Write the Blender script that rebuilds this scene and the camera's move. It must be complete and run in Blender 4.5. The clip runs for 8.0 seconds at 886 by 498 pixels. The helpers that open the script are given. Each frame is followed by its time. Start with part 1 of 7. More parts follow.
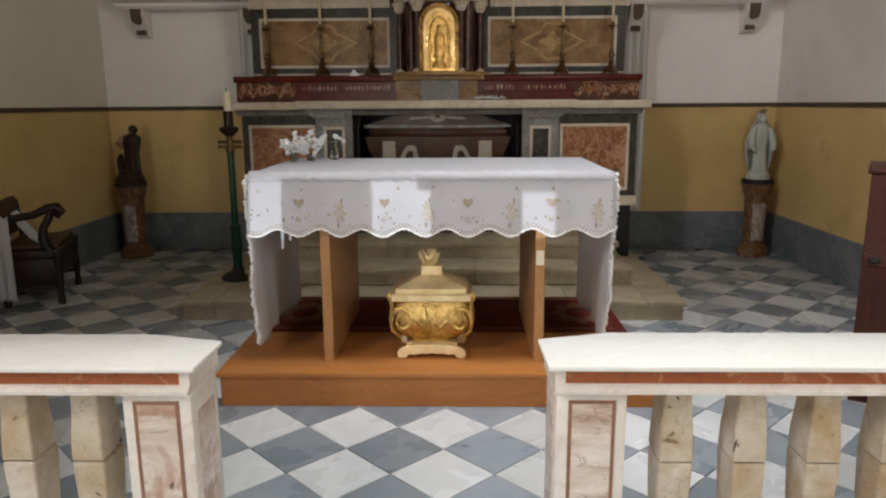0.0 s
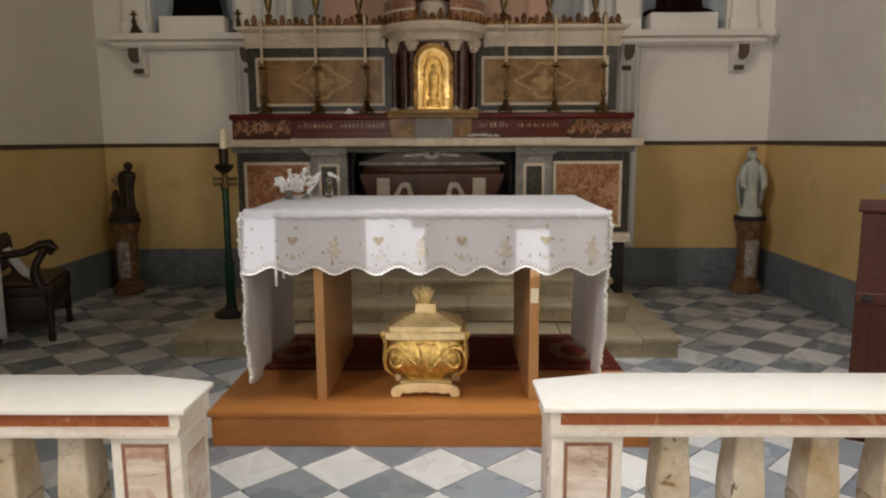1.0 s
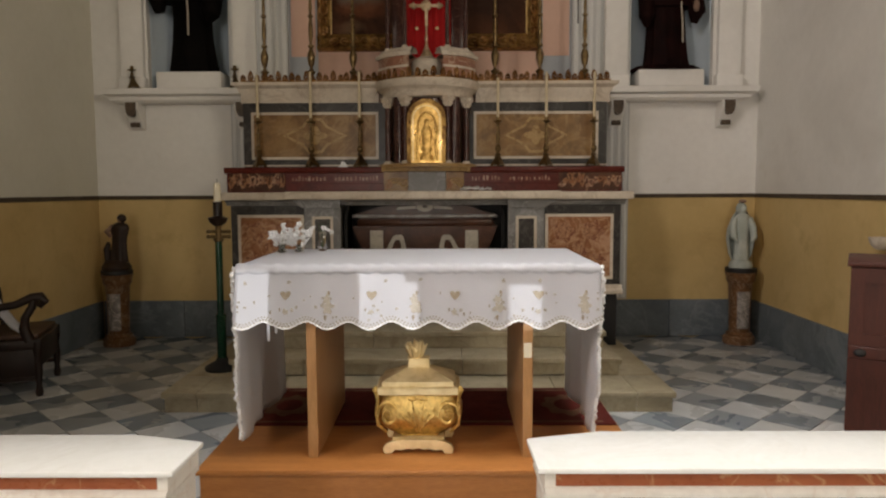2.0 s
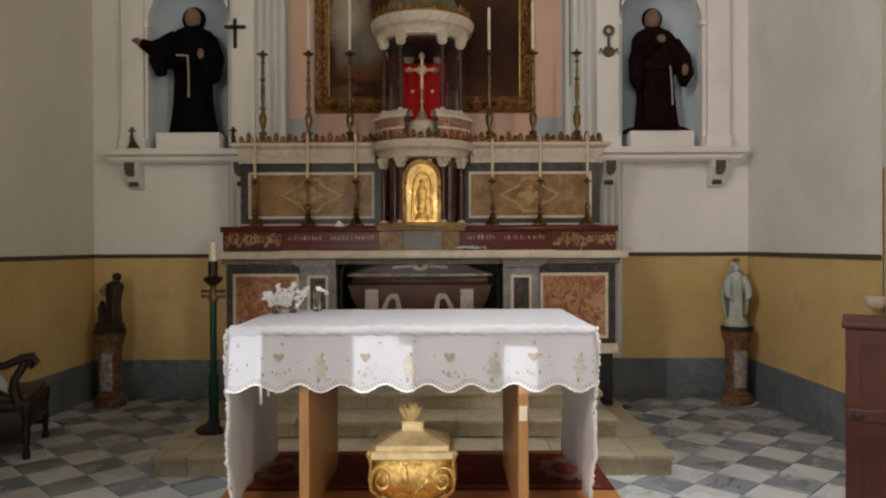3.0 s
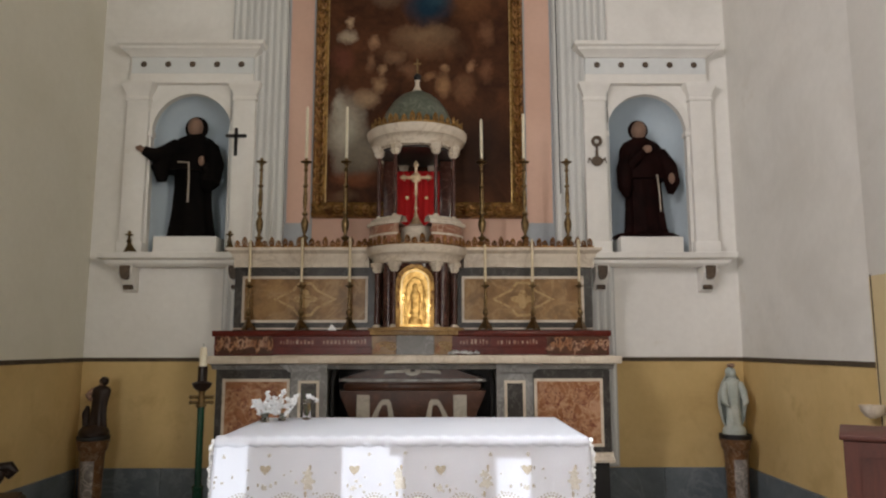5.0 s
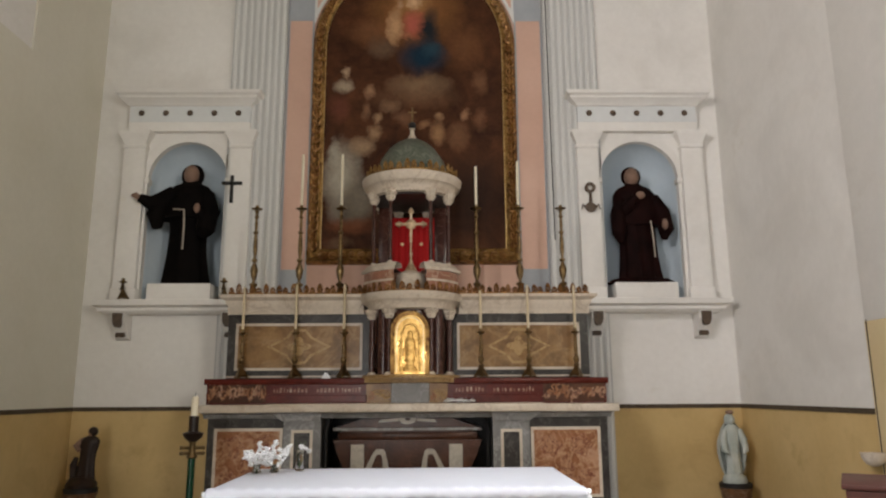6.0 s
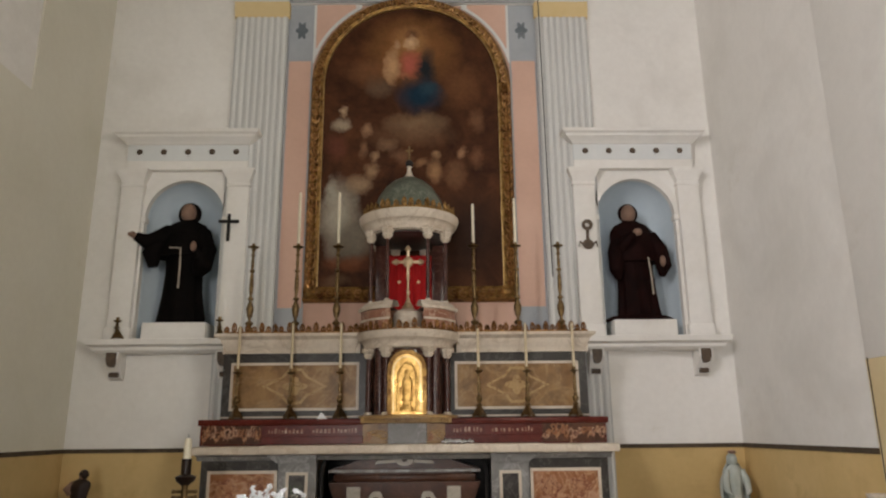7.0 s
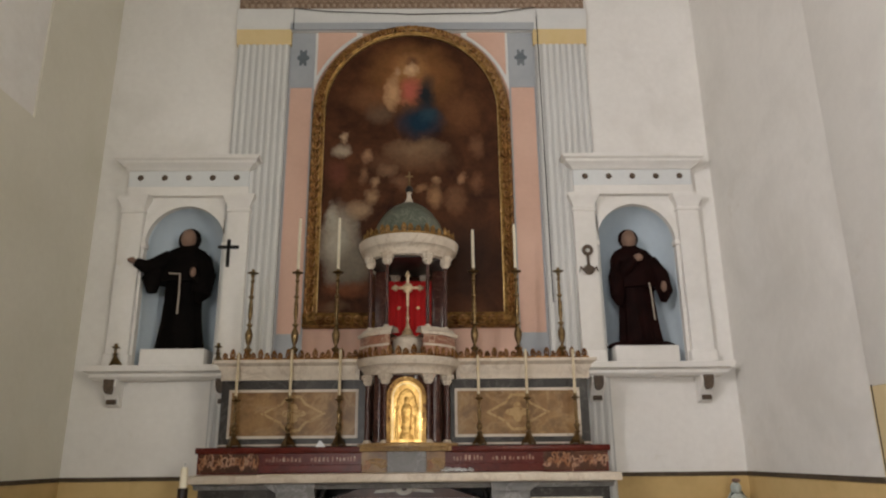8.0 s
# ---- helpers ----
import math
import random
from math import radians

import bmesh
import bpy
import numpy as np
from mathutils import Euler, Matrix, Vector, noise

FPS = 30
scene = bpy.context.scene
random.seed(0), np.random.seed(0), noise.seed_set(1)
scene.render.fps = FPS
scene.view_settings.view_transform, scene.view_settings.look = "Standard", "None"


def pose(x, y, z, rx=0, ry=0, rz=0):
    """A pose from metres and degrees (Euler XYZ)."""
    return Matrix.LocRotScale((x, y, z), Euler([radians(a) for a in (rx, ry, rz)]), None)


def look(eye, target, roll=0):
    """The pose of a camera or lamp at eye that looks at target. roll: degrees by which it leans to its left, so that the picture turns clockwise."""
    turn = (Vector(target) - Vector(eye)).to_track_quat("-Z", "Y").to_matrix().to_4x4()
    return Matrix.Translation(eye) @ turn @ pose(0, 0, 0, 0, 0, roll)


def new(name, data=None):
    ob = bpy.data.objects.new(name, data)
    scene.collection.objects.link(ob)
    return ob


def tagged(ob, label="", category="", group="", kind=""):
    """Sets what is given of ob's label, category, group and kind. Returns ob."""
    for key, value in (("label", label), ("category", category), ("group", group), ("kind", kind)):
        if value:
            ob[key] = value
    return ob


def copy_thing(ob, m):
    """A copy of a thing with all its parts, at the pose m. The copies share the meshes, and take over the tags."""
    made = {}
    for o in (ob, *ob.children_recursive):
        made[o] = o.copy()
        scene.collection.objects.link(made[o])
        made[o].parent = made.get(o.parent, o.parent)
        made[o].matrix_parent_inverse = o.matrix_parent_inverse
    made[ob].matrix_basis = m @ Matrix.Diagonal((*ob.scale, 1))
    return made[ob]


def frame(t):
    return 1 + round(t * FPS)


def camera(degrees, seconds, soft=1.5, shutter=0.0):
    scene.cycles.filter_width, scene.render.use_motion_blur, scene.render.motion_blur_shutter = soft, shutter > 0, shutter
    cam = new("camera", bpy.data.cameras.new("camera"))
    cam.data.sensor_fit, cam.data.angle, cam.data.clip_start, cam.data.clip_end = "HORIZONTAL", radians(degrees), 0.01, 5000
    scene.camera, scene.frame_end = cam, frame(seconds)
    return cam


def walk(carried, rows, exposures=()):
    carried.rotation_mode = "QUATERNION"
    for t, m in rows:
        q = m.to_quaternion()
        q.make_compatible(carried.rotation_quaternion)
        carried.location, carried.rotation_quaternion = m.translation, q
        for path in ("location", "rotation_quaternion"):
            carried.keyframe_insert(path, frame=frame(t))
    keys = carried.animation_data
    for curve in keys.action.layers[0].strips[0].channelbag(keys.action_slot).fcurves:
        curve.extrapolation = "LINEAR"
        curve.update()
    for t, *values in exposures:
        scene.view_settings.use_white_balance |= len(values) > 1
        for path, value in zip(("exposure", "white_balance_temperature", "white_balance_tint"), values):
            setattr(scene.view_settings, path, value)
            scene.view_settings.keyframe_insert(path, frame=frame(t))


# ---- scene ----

# ---------- camera ----------
cam = camera(64.28, 8.0, soft=2.2)
PATH = [
    (0.0, 0.0, 0.0, 1.4999, 1.528, -11.642, -0.379),
    (0.5, -0.0003, 0.004, 1.5048, 1.331, -10.467, -0.282),
    (1.0, 0.0006, 0.0043, 1.5135, 1.037, -8.804, -0.272),
    (1.5, -0.0014, 0.0008, 1.5261, 0.706, -6.945, -0.226),
    (3.0, 0.0085, -0.0129, 1.5708, 0.099, -0.297, -0.233),
    (3.5, 0.016, -0.0211, 1.5858, 0.016, 1.762, -0.156),
    (4.0, 0.0212, -0.035, 1.5942, -0.038, 3.938, -0.087),
    (4.5, 0.0222, -0.0393, 1.6029, -0.17, 5.868, -0.035),
    (6.0, 0.0244, -0.0354, 1.6179, -0.762, 11.504, -0.306),
    (6.5, 0.0267, -0.0276, 1.6272, -0.931, 13.0, -0.486),
    (7.0, 0.0329, -0.0146, 1.6383, -0.951, 14.436, -0.542),
    (7.5, 0.0406, -0.0038, 1.6491, -0.93, 15.531, -0.561),
    (8.0, 0.0528, -0.0008, 1.6576, -0.811, 16.397, -0.559),
]
EXPOSURES = [
    (0.0, -0.32, 6700, 10), (0.5, -0.33, 7050, 10.5), (1.5, -0.32, 7250, 11.5), (3.0, -0.12, 6950, 11), (3.5, -0.06, 6700, 10),
    (4.5, 0.12, 6500, 10), (6.0, 0.31, 6500, 10), (8.0, 0.33, 6500, 10),
]
walk(cam, [(t, pose(x, y, z, 90 + pitch, 0, yaw) @ pose(0, 0, 0, 0, 0, roll)) for t, x, y, z, yaw, pitch, roll in PATH], EXPOSURES)

# ---------- plan ----------
AX = -0.19                      # middle line of the chancel
XL, XR, YB = -3.65, 3.18, 7.35  # chancel walls
NL, NR, YN, TOP = -4.9, 4.5, -9.0, 8.6   # nave walls, entrance wall, ceiling
DADO = 1.47
PY = 5.08                       # edge of the east pier

# ---------- light ----------
world = bpy.data.worlds.new("sky")
scene.world = world
world.use_nodes = True
wn = world.node_tree.nodes
sky = wn.new("ShaderNodeTexSky")
sky.sky_type, sky.sun_disc = "NISHITA", False
sky.sun_elevation, sky.sun_rotation = radians(6.0), radians(180)
world.node_tree.links.new(sky.outputs[0], wn["Background"].inputs[0])
wn["Background"].inputs[1].default_value = 0.1


def area(name, m, w, h, power, color):
    d = bpy.data.lights.new(name, "AREA")
    d.shape, d.size, d.size_y, d.energy, d.color = "RECTANGLE", w, h, power, color
    ob = new(name, d)
    ob.matrix_world = m
    return ob


# lamps of the unseen nave: two in inferred windows high on the left wall, an added one in an assumed right opening,
# an added one before the closed entrance wall, and an added fill above the communion rail
area("window_light_left", look((NL + 0.1, -2.0, 5.6), (2.9, 4.2, 4.2)), 1.6, 2.6, 415, (1.0, 0.955, 0.955))
area("window_light_left", look((NL + 0.1, -6.0, 5.6), (1.5, -1.0, 1.0)), 1.6, 2.6, 80, (1.0, 0.955, 0.91))
area("window_light_entrance", look((-1.2, YN + 0.1, 2.0), (-0.4, 5.0, 3.6)), 3.0, 2.8, 405, (1.0, 0.965, 0.94))
area("window_light_right", look((NR - 0.1, -3.0, 3.9), (-3.6, 5.5, 5.2)), 1.6, 2.6, 190, (1.0, 0.965, 0.86))
# Added narrow fill from above, to brighten rail, front floor and tabletop.
rail_fill = area("lantern_light", look((0.6, 2.4, TOP + 0.2), (0.6, 3.1, 0.0)), 1.6, 1.6, 43, (0.90, 0.945, 1.0))
rail_fill.data.spread = radians(40)
sun_data = bpy.data.lights.new("sun", "SUN")
sun_data.energy, sun_data.angle, sun_data.color = 3.0, radians(0.1), (0.84, 0.91, 1.0)
sun = new("sun", sun_data)
SUN_DROP = 0.12                 # fall of the low sun's rays per metre
sun.matrix_world = look((0, -20, 20 * SUN_DROP + 1), (0, 0, 1))

# ---------- helpers for meshes ----------


def thing(name, at, label, category, group="", kind=""):
    ob = new(name)
    ob.location = at
    ob.empty_display_size = 0.1
    return tagged(ob, label, category, group, kind)


def origin(ob):
    o = Vector((0, 0, 0))
    while ob:
        o += ob.location
        ob = ob.parent
    return o


def finish(name, bm, material, at, angle=35):
    bmesh.ops.recalc_face_normals(bm, faces=bm.faces)
    me = bpy.data.meshes.new(name)
    bm.to_mesh(me)
    bm.free()
    me.transform(Matrix.Translation(-Vector(at)))
    for m in (material if isinstance(material, (list, tuple)) else [material]):
        me.materials.append(m)
    me.polygons.foreach_set("use_smooth", [True] * len(me.polygons))
    me.set_sharp_from_angle(angle=radians(angle))
    return new(name, me)


def part(name, bm, material, parent, label="", angle=35):
    """One mesh, given in world places, under a thing or a part."""
    ob = finish(name, bm, material, origin(parent), angle)
    ob.parent = parent
    return tagged(ob, label)


def piece(name, me, at, parent, turn=0.0):
    """An object on a shared mesh, at a place in the world."""
    ob = new(name, me)
    ob.parent = parent
    ob.location = Vector(at) - origin(parent)
    ob.rotation_euler = (0, 0, turn)
    return ob


def mesh_of(name, bm, material):
    bmesh.ops.recalc_face_normals(bm, faces=bm.faces)
    me = bpy.data.meshes.new(name)
    bm.to_mesh(me)
    bm.free()
    me.materials.append(material)
    return me


def setting(name, bm, material, label, category, at=(0, 0, 0)):
    ob = finish(name, bm, material, at)
    ob.location = at
    return tagged(ob, label, category, kind="structure")


def whole(name, bm, material, at, label, category, group="", angle=35):
    """A thing that is one mesh."""
    ob = finish(name, bm, material, at, angle)
    ob.location = at
    return tagged(ob, label, category, group)


def box(bm, x0, x1, y0, y1, z0, z1, bev=0.0, slot=0):
    vs = [bm.verts.new((x, y, z)) for x in (x0, x1) for y in (y0, y1) for z in (z0, z1)]
    quads = ((0, 1, 3, 2), (4, 6, 7, 5), (0, 4, 5, 1), (2, 3, 7, 6), (0, 2, 6, 4), (1, 5, 7, 3))
    fs = [bm.faces.new([vs[i] for i in q]) for q in quads]
    for f in fs:
        f.material_index = slot
    if bev:
        es = list({e for f in fs for e in f.edges})
        bmesh.ops.bevel(bm, geom=es, offset=bev, segments=2 if bev > 0.004 else 1, profile=0.5, affect="EDGES")
    return bm


def B(*a, **k):
    return box(bmesh.new(), *a, **k)


def prism(bm, pts, axis, a, b, slot=0):
    """A polygon (u, v) drawn out along an axis from a to b. axis y: (x, z); z: (x, y); x: (y, z)."""
    def at(u, v, w):
        return {"y": (u, w, v), "z": (u, v, w), "x": (w, u, v)}[axis]
    lo = [bm.verts.new(at(u, v, a)) for u, v in pts]
    hi = [bm.verts.new(at(u, v, b)) for u, v in pts]
    n = len(pts)
    fs = [bm.faces.new(lo), bm.faces.new(hi[::-1])]
    fs += [bm.faces.new((lo[i], lo[(i + 1) % n], hi[(i + 1) % n], hi[i])) for i in range(n)]
    for f in fs:
        f.material_index = slot
    return bm


def lathe(bm, prof, cx, cy, n=24, sx=1.0, sy=1.0, slot=0, a0=0.0, a1=math.tau, lobes=0, deep=0.0, flat=0.0):
    """A profile of (radius, z) turned about an upright axis; lobes: ribs round it."""
    full = abs(a1 - a0 - math.tau) < 1e-6
    m = n if full else n + 1
    rings = []
    for r, z in prof:
        ring = []
        for i in range(m):
            a = a0 + (a1 - a0) * i / n
            k = r * (1 + deep * math.cos(lobes * a))
            ring.append(bm.verts.new((cx + sx * k * math.cos(a), cy + sy * k * math.sin(a), z)))
        rings.append(ring)
    for p, q in zip(rings, rings[1:]):
        for i in range(n):
            j = (i + 1) % m
            f = bm.faces.new((p[i], p[j], q[j], q[i]))
            f.material_index = slot
    if full:
        bm.faces.new(rings[0][::-1]).material_index = slot
        bm.faces.new(rings[-1]).material_index = slot
    return bm


def tube(bm, pts, rad, n=10, slot=0):
    pts = [Vector(p) for p in pts]
    rads = rad if isinstance(rad, (list, tuple)) else [rad] * len(pts)
    rings = []
    side = None
    for i, p in enumerate(pts):
        d = (pts[min(i + 1, len(pts) - 1)] - pts[max(i - 1, 0)]).normalized()
        if side is None:
            side = d.orthogonal().normalized()
        side = (side - d * side.dot(d)).normalized()
        up = d.cross(side)
        rings.append([bm.verts.new(p + rads[i] * (math.cos(a) * side + math.sin(a) * up)) for a in (math.tau * k / n for k in range(n))])
    for p, q in zip(rings, rings[1:]):
        for i in range(n):
            bm.faces.new((p[i], p[(i + 1) % n], q[(i + 1) % n], q[i])).material_index = slot
    bm.faces.new(rings[0][::-1]).material_index = slot
    bm.faces.new(rings[-1]).material_index = slot
    return bm


def ball(bm, c, r, n=16, slot=0):
    rx, ry, rz = r if isinstance(r, (list, tuple)) else (r, r, r)
    k = n // 2
    prof = [(max(math.sin(math.pi * i / k), 0.02), -math.cos(math.pi * i / k)) for i in range(k + 1)]
    return lathe(bm, [(p, c[2] + rz * z) for p, z in prof], c[0], c[1], n, rx, ry, slot)


def arch(cx, z0, zs, r, n=24):
    """An arched outline, (x, z): upright from z0 to zs, then half round."""
    pts = [(cx - r, z0)] + [(cx - r * math.cos(math.pi * i / n), zs + r * math.sin(math.pi * i / n)) for i in range(n + 1)] + [(cx + r, z0)]
    return pts


def ringed(bm, outer, inner, y0, y1, slot=0, closed=False):
    """A band between two outlines of like count, (x, z), from y0 to y1."""
    n = len(outer)
    rows = [[bm.verts.new((x, y, z)) for x, z in o] for o, y in ((outer, y0), (inner, y0), (inner, y1), (outer, y1))]
    for i in range(n if closed else n - 1):
        j = (i + 1) % n
        for a, b in ((0, 1), (1, 2), (2, 3), (3, 0)):
            bm.faces.new((rows[a][i], rows[a][j], rows[b][j], rows[b][i])).material_index = slot
    if not closed:
        for i in (0, n - 1):
            bm.faces.new([rows[a][i] for a in range(4)]).material_index = slot
    return bm


def moulding(bm, prof, x0, x1, y, slot=0, ends=True):
    """A run along x whose section is (how far it stands out towards -y, z)."""
    back = max(0.0, -min(o for o, z in prof))
    pts = [(y - o, z) for o, z in prof] + [(y + back, prof[-1][1]), (y + back, prof[0][1])]
    return prism(bm, pts, "x", x0, x1, slot)


def mitred(bm, prof, x0, x1, y, back, slot=0):
    """Like a moulding, but returned round both ends; x0, x1 and y are its core, back its rear plane."""
    rings = [[bm.verts.new(p) for p in ((x0 - o, back, z), (x0 - o, y - o, z), (x1 + o, y - o, z), (x1 + o, back, z))] for o, z in prof]
    for p, q in zip(rings, rings[1:]):
        for i in range(4):
            bm.faces.new((p[i], p[(i + 1) % 4], q[(i + 1) % 4], q[i])).material_index = slot
    bm.faces.new(rings[0][::-1]).material_index = slot
    bm.faces.new(rings[-1]).material_index = slot
    return bm


# ---------- materials ----------


def base(name, rough=0.5, metal=0.0):
    m = bpy.data.materials.new(name)
    m.use_nodes = True
    nt = m.node_tree
    p = nt.nodes["Principled BSDF"]
    p.inputs["Roughness"].default_value, p.inputs["Metallic"].default_value = rough, metal
    return m, nt, p


def rgba(c):
    return (*c, 1.0)


def coords(nt, stretch=(1, 1, 1)):
    """Object places, shifted by each object's own random number."""
    tc, info = nt.nodes.new("ShaderNodeTexCoord"), nt.nodes.new("ShaderNodeObjectInfo")
    mul = nt.nodes.new("ShaderNodeMath")
    mul.operation = "MULTIPLY"
    mul.inputs[1].default_value = 37.0
    nt.links.new(info.outputs["Random"], mul.inputs[0])
    mp = nt.nodes.new("ShaderNodeMapping")
    mp.inputs["Scale"].default_value = stretch
    nt.links.new(tc.outputs["Object"], mp.inputs["Vector"])
    nt.links.new(mul.outputs[0], mp.inputs["Location"])
    return mp.outputs[0]


def noise_tex(nt, co, scale, detail=4.0, rough=0.55, distort=0.0):
    n = nt.nodes.new("ShaderNodeTexNoise")
    n.inputs["Scale"].default_value, n.inputs["Detail"].default_value = scale, detail
    n.inputs["Roughness"].default_value, n.inputs["Distortion"].default_value = rough, distort
    nt.links.new(co, n.inputs["Vector"])
    return n.outputs[0]


def ramp(nt, fac, stops):
    r = nt.nodes.new("ShaderNodeValToRGB")
    while len(r.color_ramp.elements) < len(stops):
        r.color_ramp.elements.new(0.5)
    for e, (pos, c) in zip(r.color_ramp.elements, stops):
        e.position, e.color = pos, rgba(c)
    nt.links.new(fac, r.inputs[0])
    return r.outputs[0]


def mixed(nt, fac, a, b, mode="MIX"):
    m = nt.nodes.new("ShaderNodeMix")
    m.data_type, m.blend_type = "RGBA", mode
    for sock, v in ((m.inputs[0], fac), (m.inputs[6], a), (m.inputs[7], b)):
        if isinstance(v, bpy.types.NodeSocket):
            nt.links.new(v, sock)
        else:
            sock.default_value = v if isinstance(v, (int, float)) else rgba(v)
    return m.outputs[2]


def relief(nt, p, height, strength, dist=0.01):
    b = nt.nodes.new("ShaderNodeBump")
    b.inputs["Strength"].default_value, b.inputs["Distance"].default_value = strength, dist
    nt.links.new(height, b.inputs["Height"])
    nt.links.new(b.outputs[0], p.inputs["Normal"])


def paint(name, c, c2, big=0.8, fine=18.0, rough=0.8, metal=0.0, bump=0.15, spots=None, stretch=(1, 1, 1), lo=0.35, hi=0.7):
    """A surface of two near colours, with large stains and fine grain."""
    m, nt, p = base(name, rough, metal)
    co = coords(nt, stretch)
    col = ramp(nt, noise_tex(nt, co, big, 5, 0.6), [(lo, c), (hi, c2)])
    f = noise_tex(nt, co, fine, 4, 0.65)
    col = mixed(nt, 0.15, col, ramp(nt, f, [(0.3, tuple(0.85 * v for v in c)), (0.7, tuple(min(1, 1.06 * v) for v in c2))]))
    if spots:
        sc, lo, hi, sp = spots
        col = mixed(nt, ramp(nt, noise_tex(nt, co, sc, 6, 0.7), [(lo, (0, 0, 0)), (hi, (1, 1, 1))]), col, sp)
    nt.links.new(col, p.inputs["Base Color"])
    nt.links.new(ramp(nt, f, [(0.2, (rough * 0.8,) * 3), (0.8, (min(1, rough * 1.2),) * 3)]), p.inputs["Roughness"])
    p.inputs["Specular IOR Level"].default_value = 0.15 if rough > 0.6 else 0.35
    relief(nt, p, f, bump, 0.006)
    return m


def marble(name, c, c2, vein, scale=3.0, vein_scale=2.2, width=0.05, rough=0.3, bump=0.05, strong=1.0, grain=0.4, twist=1.0, gloss=0.3):
    """Polished stone: clouds of two colours, and thin veins."""
    m, nt, p = base(name, rough)
    co = coords(nt)
    col = ramp(nt, noise_tex(nt, co, scale, 6, 0.65, 0.6), [(0.3, c), (0.7, c2)])
    v = noise_tex(nt, co, vein_scale, 5, 0.6, twist)
    line = ramp(nt, v, [(0.5 - width, (0, 0, 0)), (0.5, (strong,) * 3), (0.5 + width, (0, 0, 0))])
    col = mixed(nt, line, col, vein)
    p.inputs["Specular IOR Level"].default_value = gloss
    f = noise_tex(nt, co, 40, 3, 0.6)
    col = mixed(nt, grain, col, ramp(nt, f, [(0.25, (0.72, 0.72, 0.72)), (0.6, (1.0, 1.0, 1.0))]), "MULTIPLY")
    nt.links.new(col, p.inputs["Base Color"])
    nt.links.new(ramp(nt, f, [(0.2, (rough * 0.94,) * 3), (0.8, (min(1, rough * 1.07),) * 3)]), p.inputs["Roughness"])
    relief(nt, p, f, bump, 0.003)
    return m


def wood(name, c, c2, rough=0.45, along=(1, 8, 8), scale=3.0):
    m, nt, p = base(name, rough)
    co = coords(nt, along)
    g = noise_tex(nt, co, scale, 6, 0.6, 0.8)
    f = noise_tex(nt, co, scale * 8, 3, 0.6)
    col = mixed(nt, 0.25, ramp(nt, g, [(0.3, c), (0.7, c2)]), ramp(nt, f, [(0.35, tuple(0.5 * v for v in c)), (0.6, c2)]))
    nt.links.new(col, p.inputs["Base Color"])
    p.inputs["Specular IOR Level"].default_value = 0.3
    relief(nt, p, f, 0.1, 0.003)
    return m


def metal(name, c, dark, rough=0.3, scale=25.0, bump=0.4, dist=0.01):
    m, nt, p = base(name, rough, 1.0)
    co = coords(nt)
    f = noise_tex(nt, co, scale, 4, 0.6, 0.5)
    nt.links.new(ramp(nt, f, [(0.32, dark), (0.6, c)]), p.inputs["Base Color"])
    nt.links.new(ramp(nt, noise_tex(nt, co, scale * 0.3, 3, 0.6), [(0.3, (rough * 0.7,) * 3), (0.7, (min(1, rough * 1.6),) * 3)]), p.inputs["Roughness"])
    relief(nt, p, f, bump, dist)
    return m


PLASTER = paint("plaster_cream", (0.70, 0.665, 0.56), (0.76, 0.73, 0.63), 0.7, 14, 0.9, bump=0.06, spots=(1.3, 0.62, 0.8, (0.62, 0.57, 0.45)))
# Cooler, lighter copy of the cream plaster: east side's daylight put into the colour.
PLASTER_E = paint("plaster_daylit_east", (0.72, 0.695, 0.65), (0.79, 0.765, 0.725), 0.7, 14, 0.9, bump=0.06, spots=(1.3, 0.62, 0.8, (0.64, 0.60, 0.53)))
# Dark so that the unseen nave throws little light back into the chancel.
NAVE = paint("dark_low_bounce", (0.20, 0.18, 0.145), (0.26, 0.235, 0.195), 0.7, 14, 0.9, bump=0.06)
WHITE = paint("white_plaster", (0.78, 0.75, 0.705), (0.84, 0.815, 0.775), 1.0, 16, 0.85, bump=0.05, spots=(2.5, 0.66, 0.85, (0.68, 0.63, 0.53)))
OCHRE = paint("ochre_dado_paint", (0.57, 0.40, 0.17), (0.68, 0.50, 0.24), 0.9, 16, 0.75, bump=0.18, spots=(1.6, 0.6, 0.8, (0.47, 0.32, 0.13)))
CREAM_Y = paint("pale_yellow_pier_paint", (0.66, 0.52, 0.29), (0.74, 0.61, 0.38), 0.9, 16, 0.8, bump=0.1)
BAND = paint("dark_band_paint", (0.06, 0.045, 0.03), (0.12, 0.09, 0.06), 12, 60, 0.8)
SKIRT = marble("grey_blue_marble_skirting", (0.10, 0.12, 0.135), (0.185, 0.21, 0.23), (0.28, 0.30, 0.31), 2.5, 1.6, 0.03, 0.35, strong=0.4)


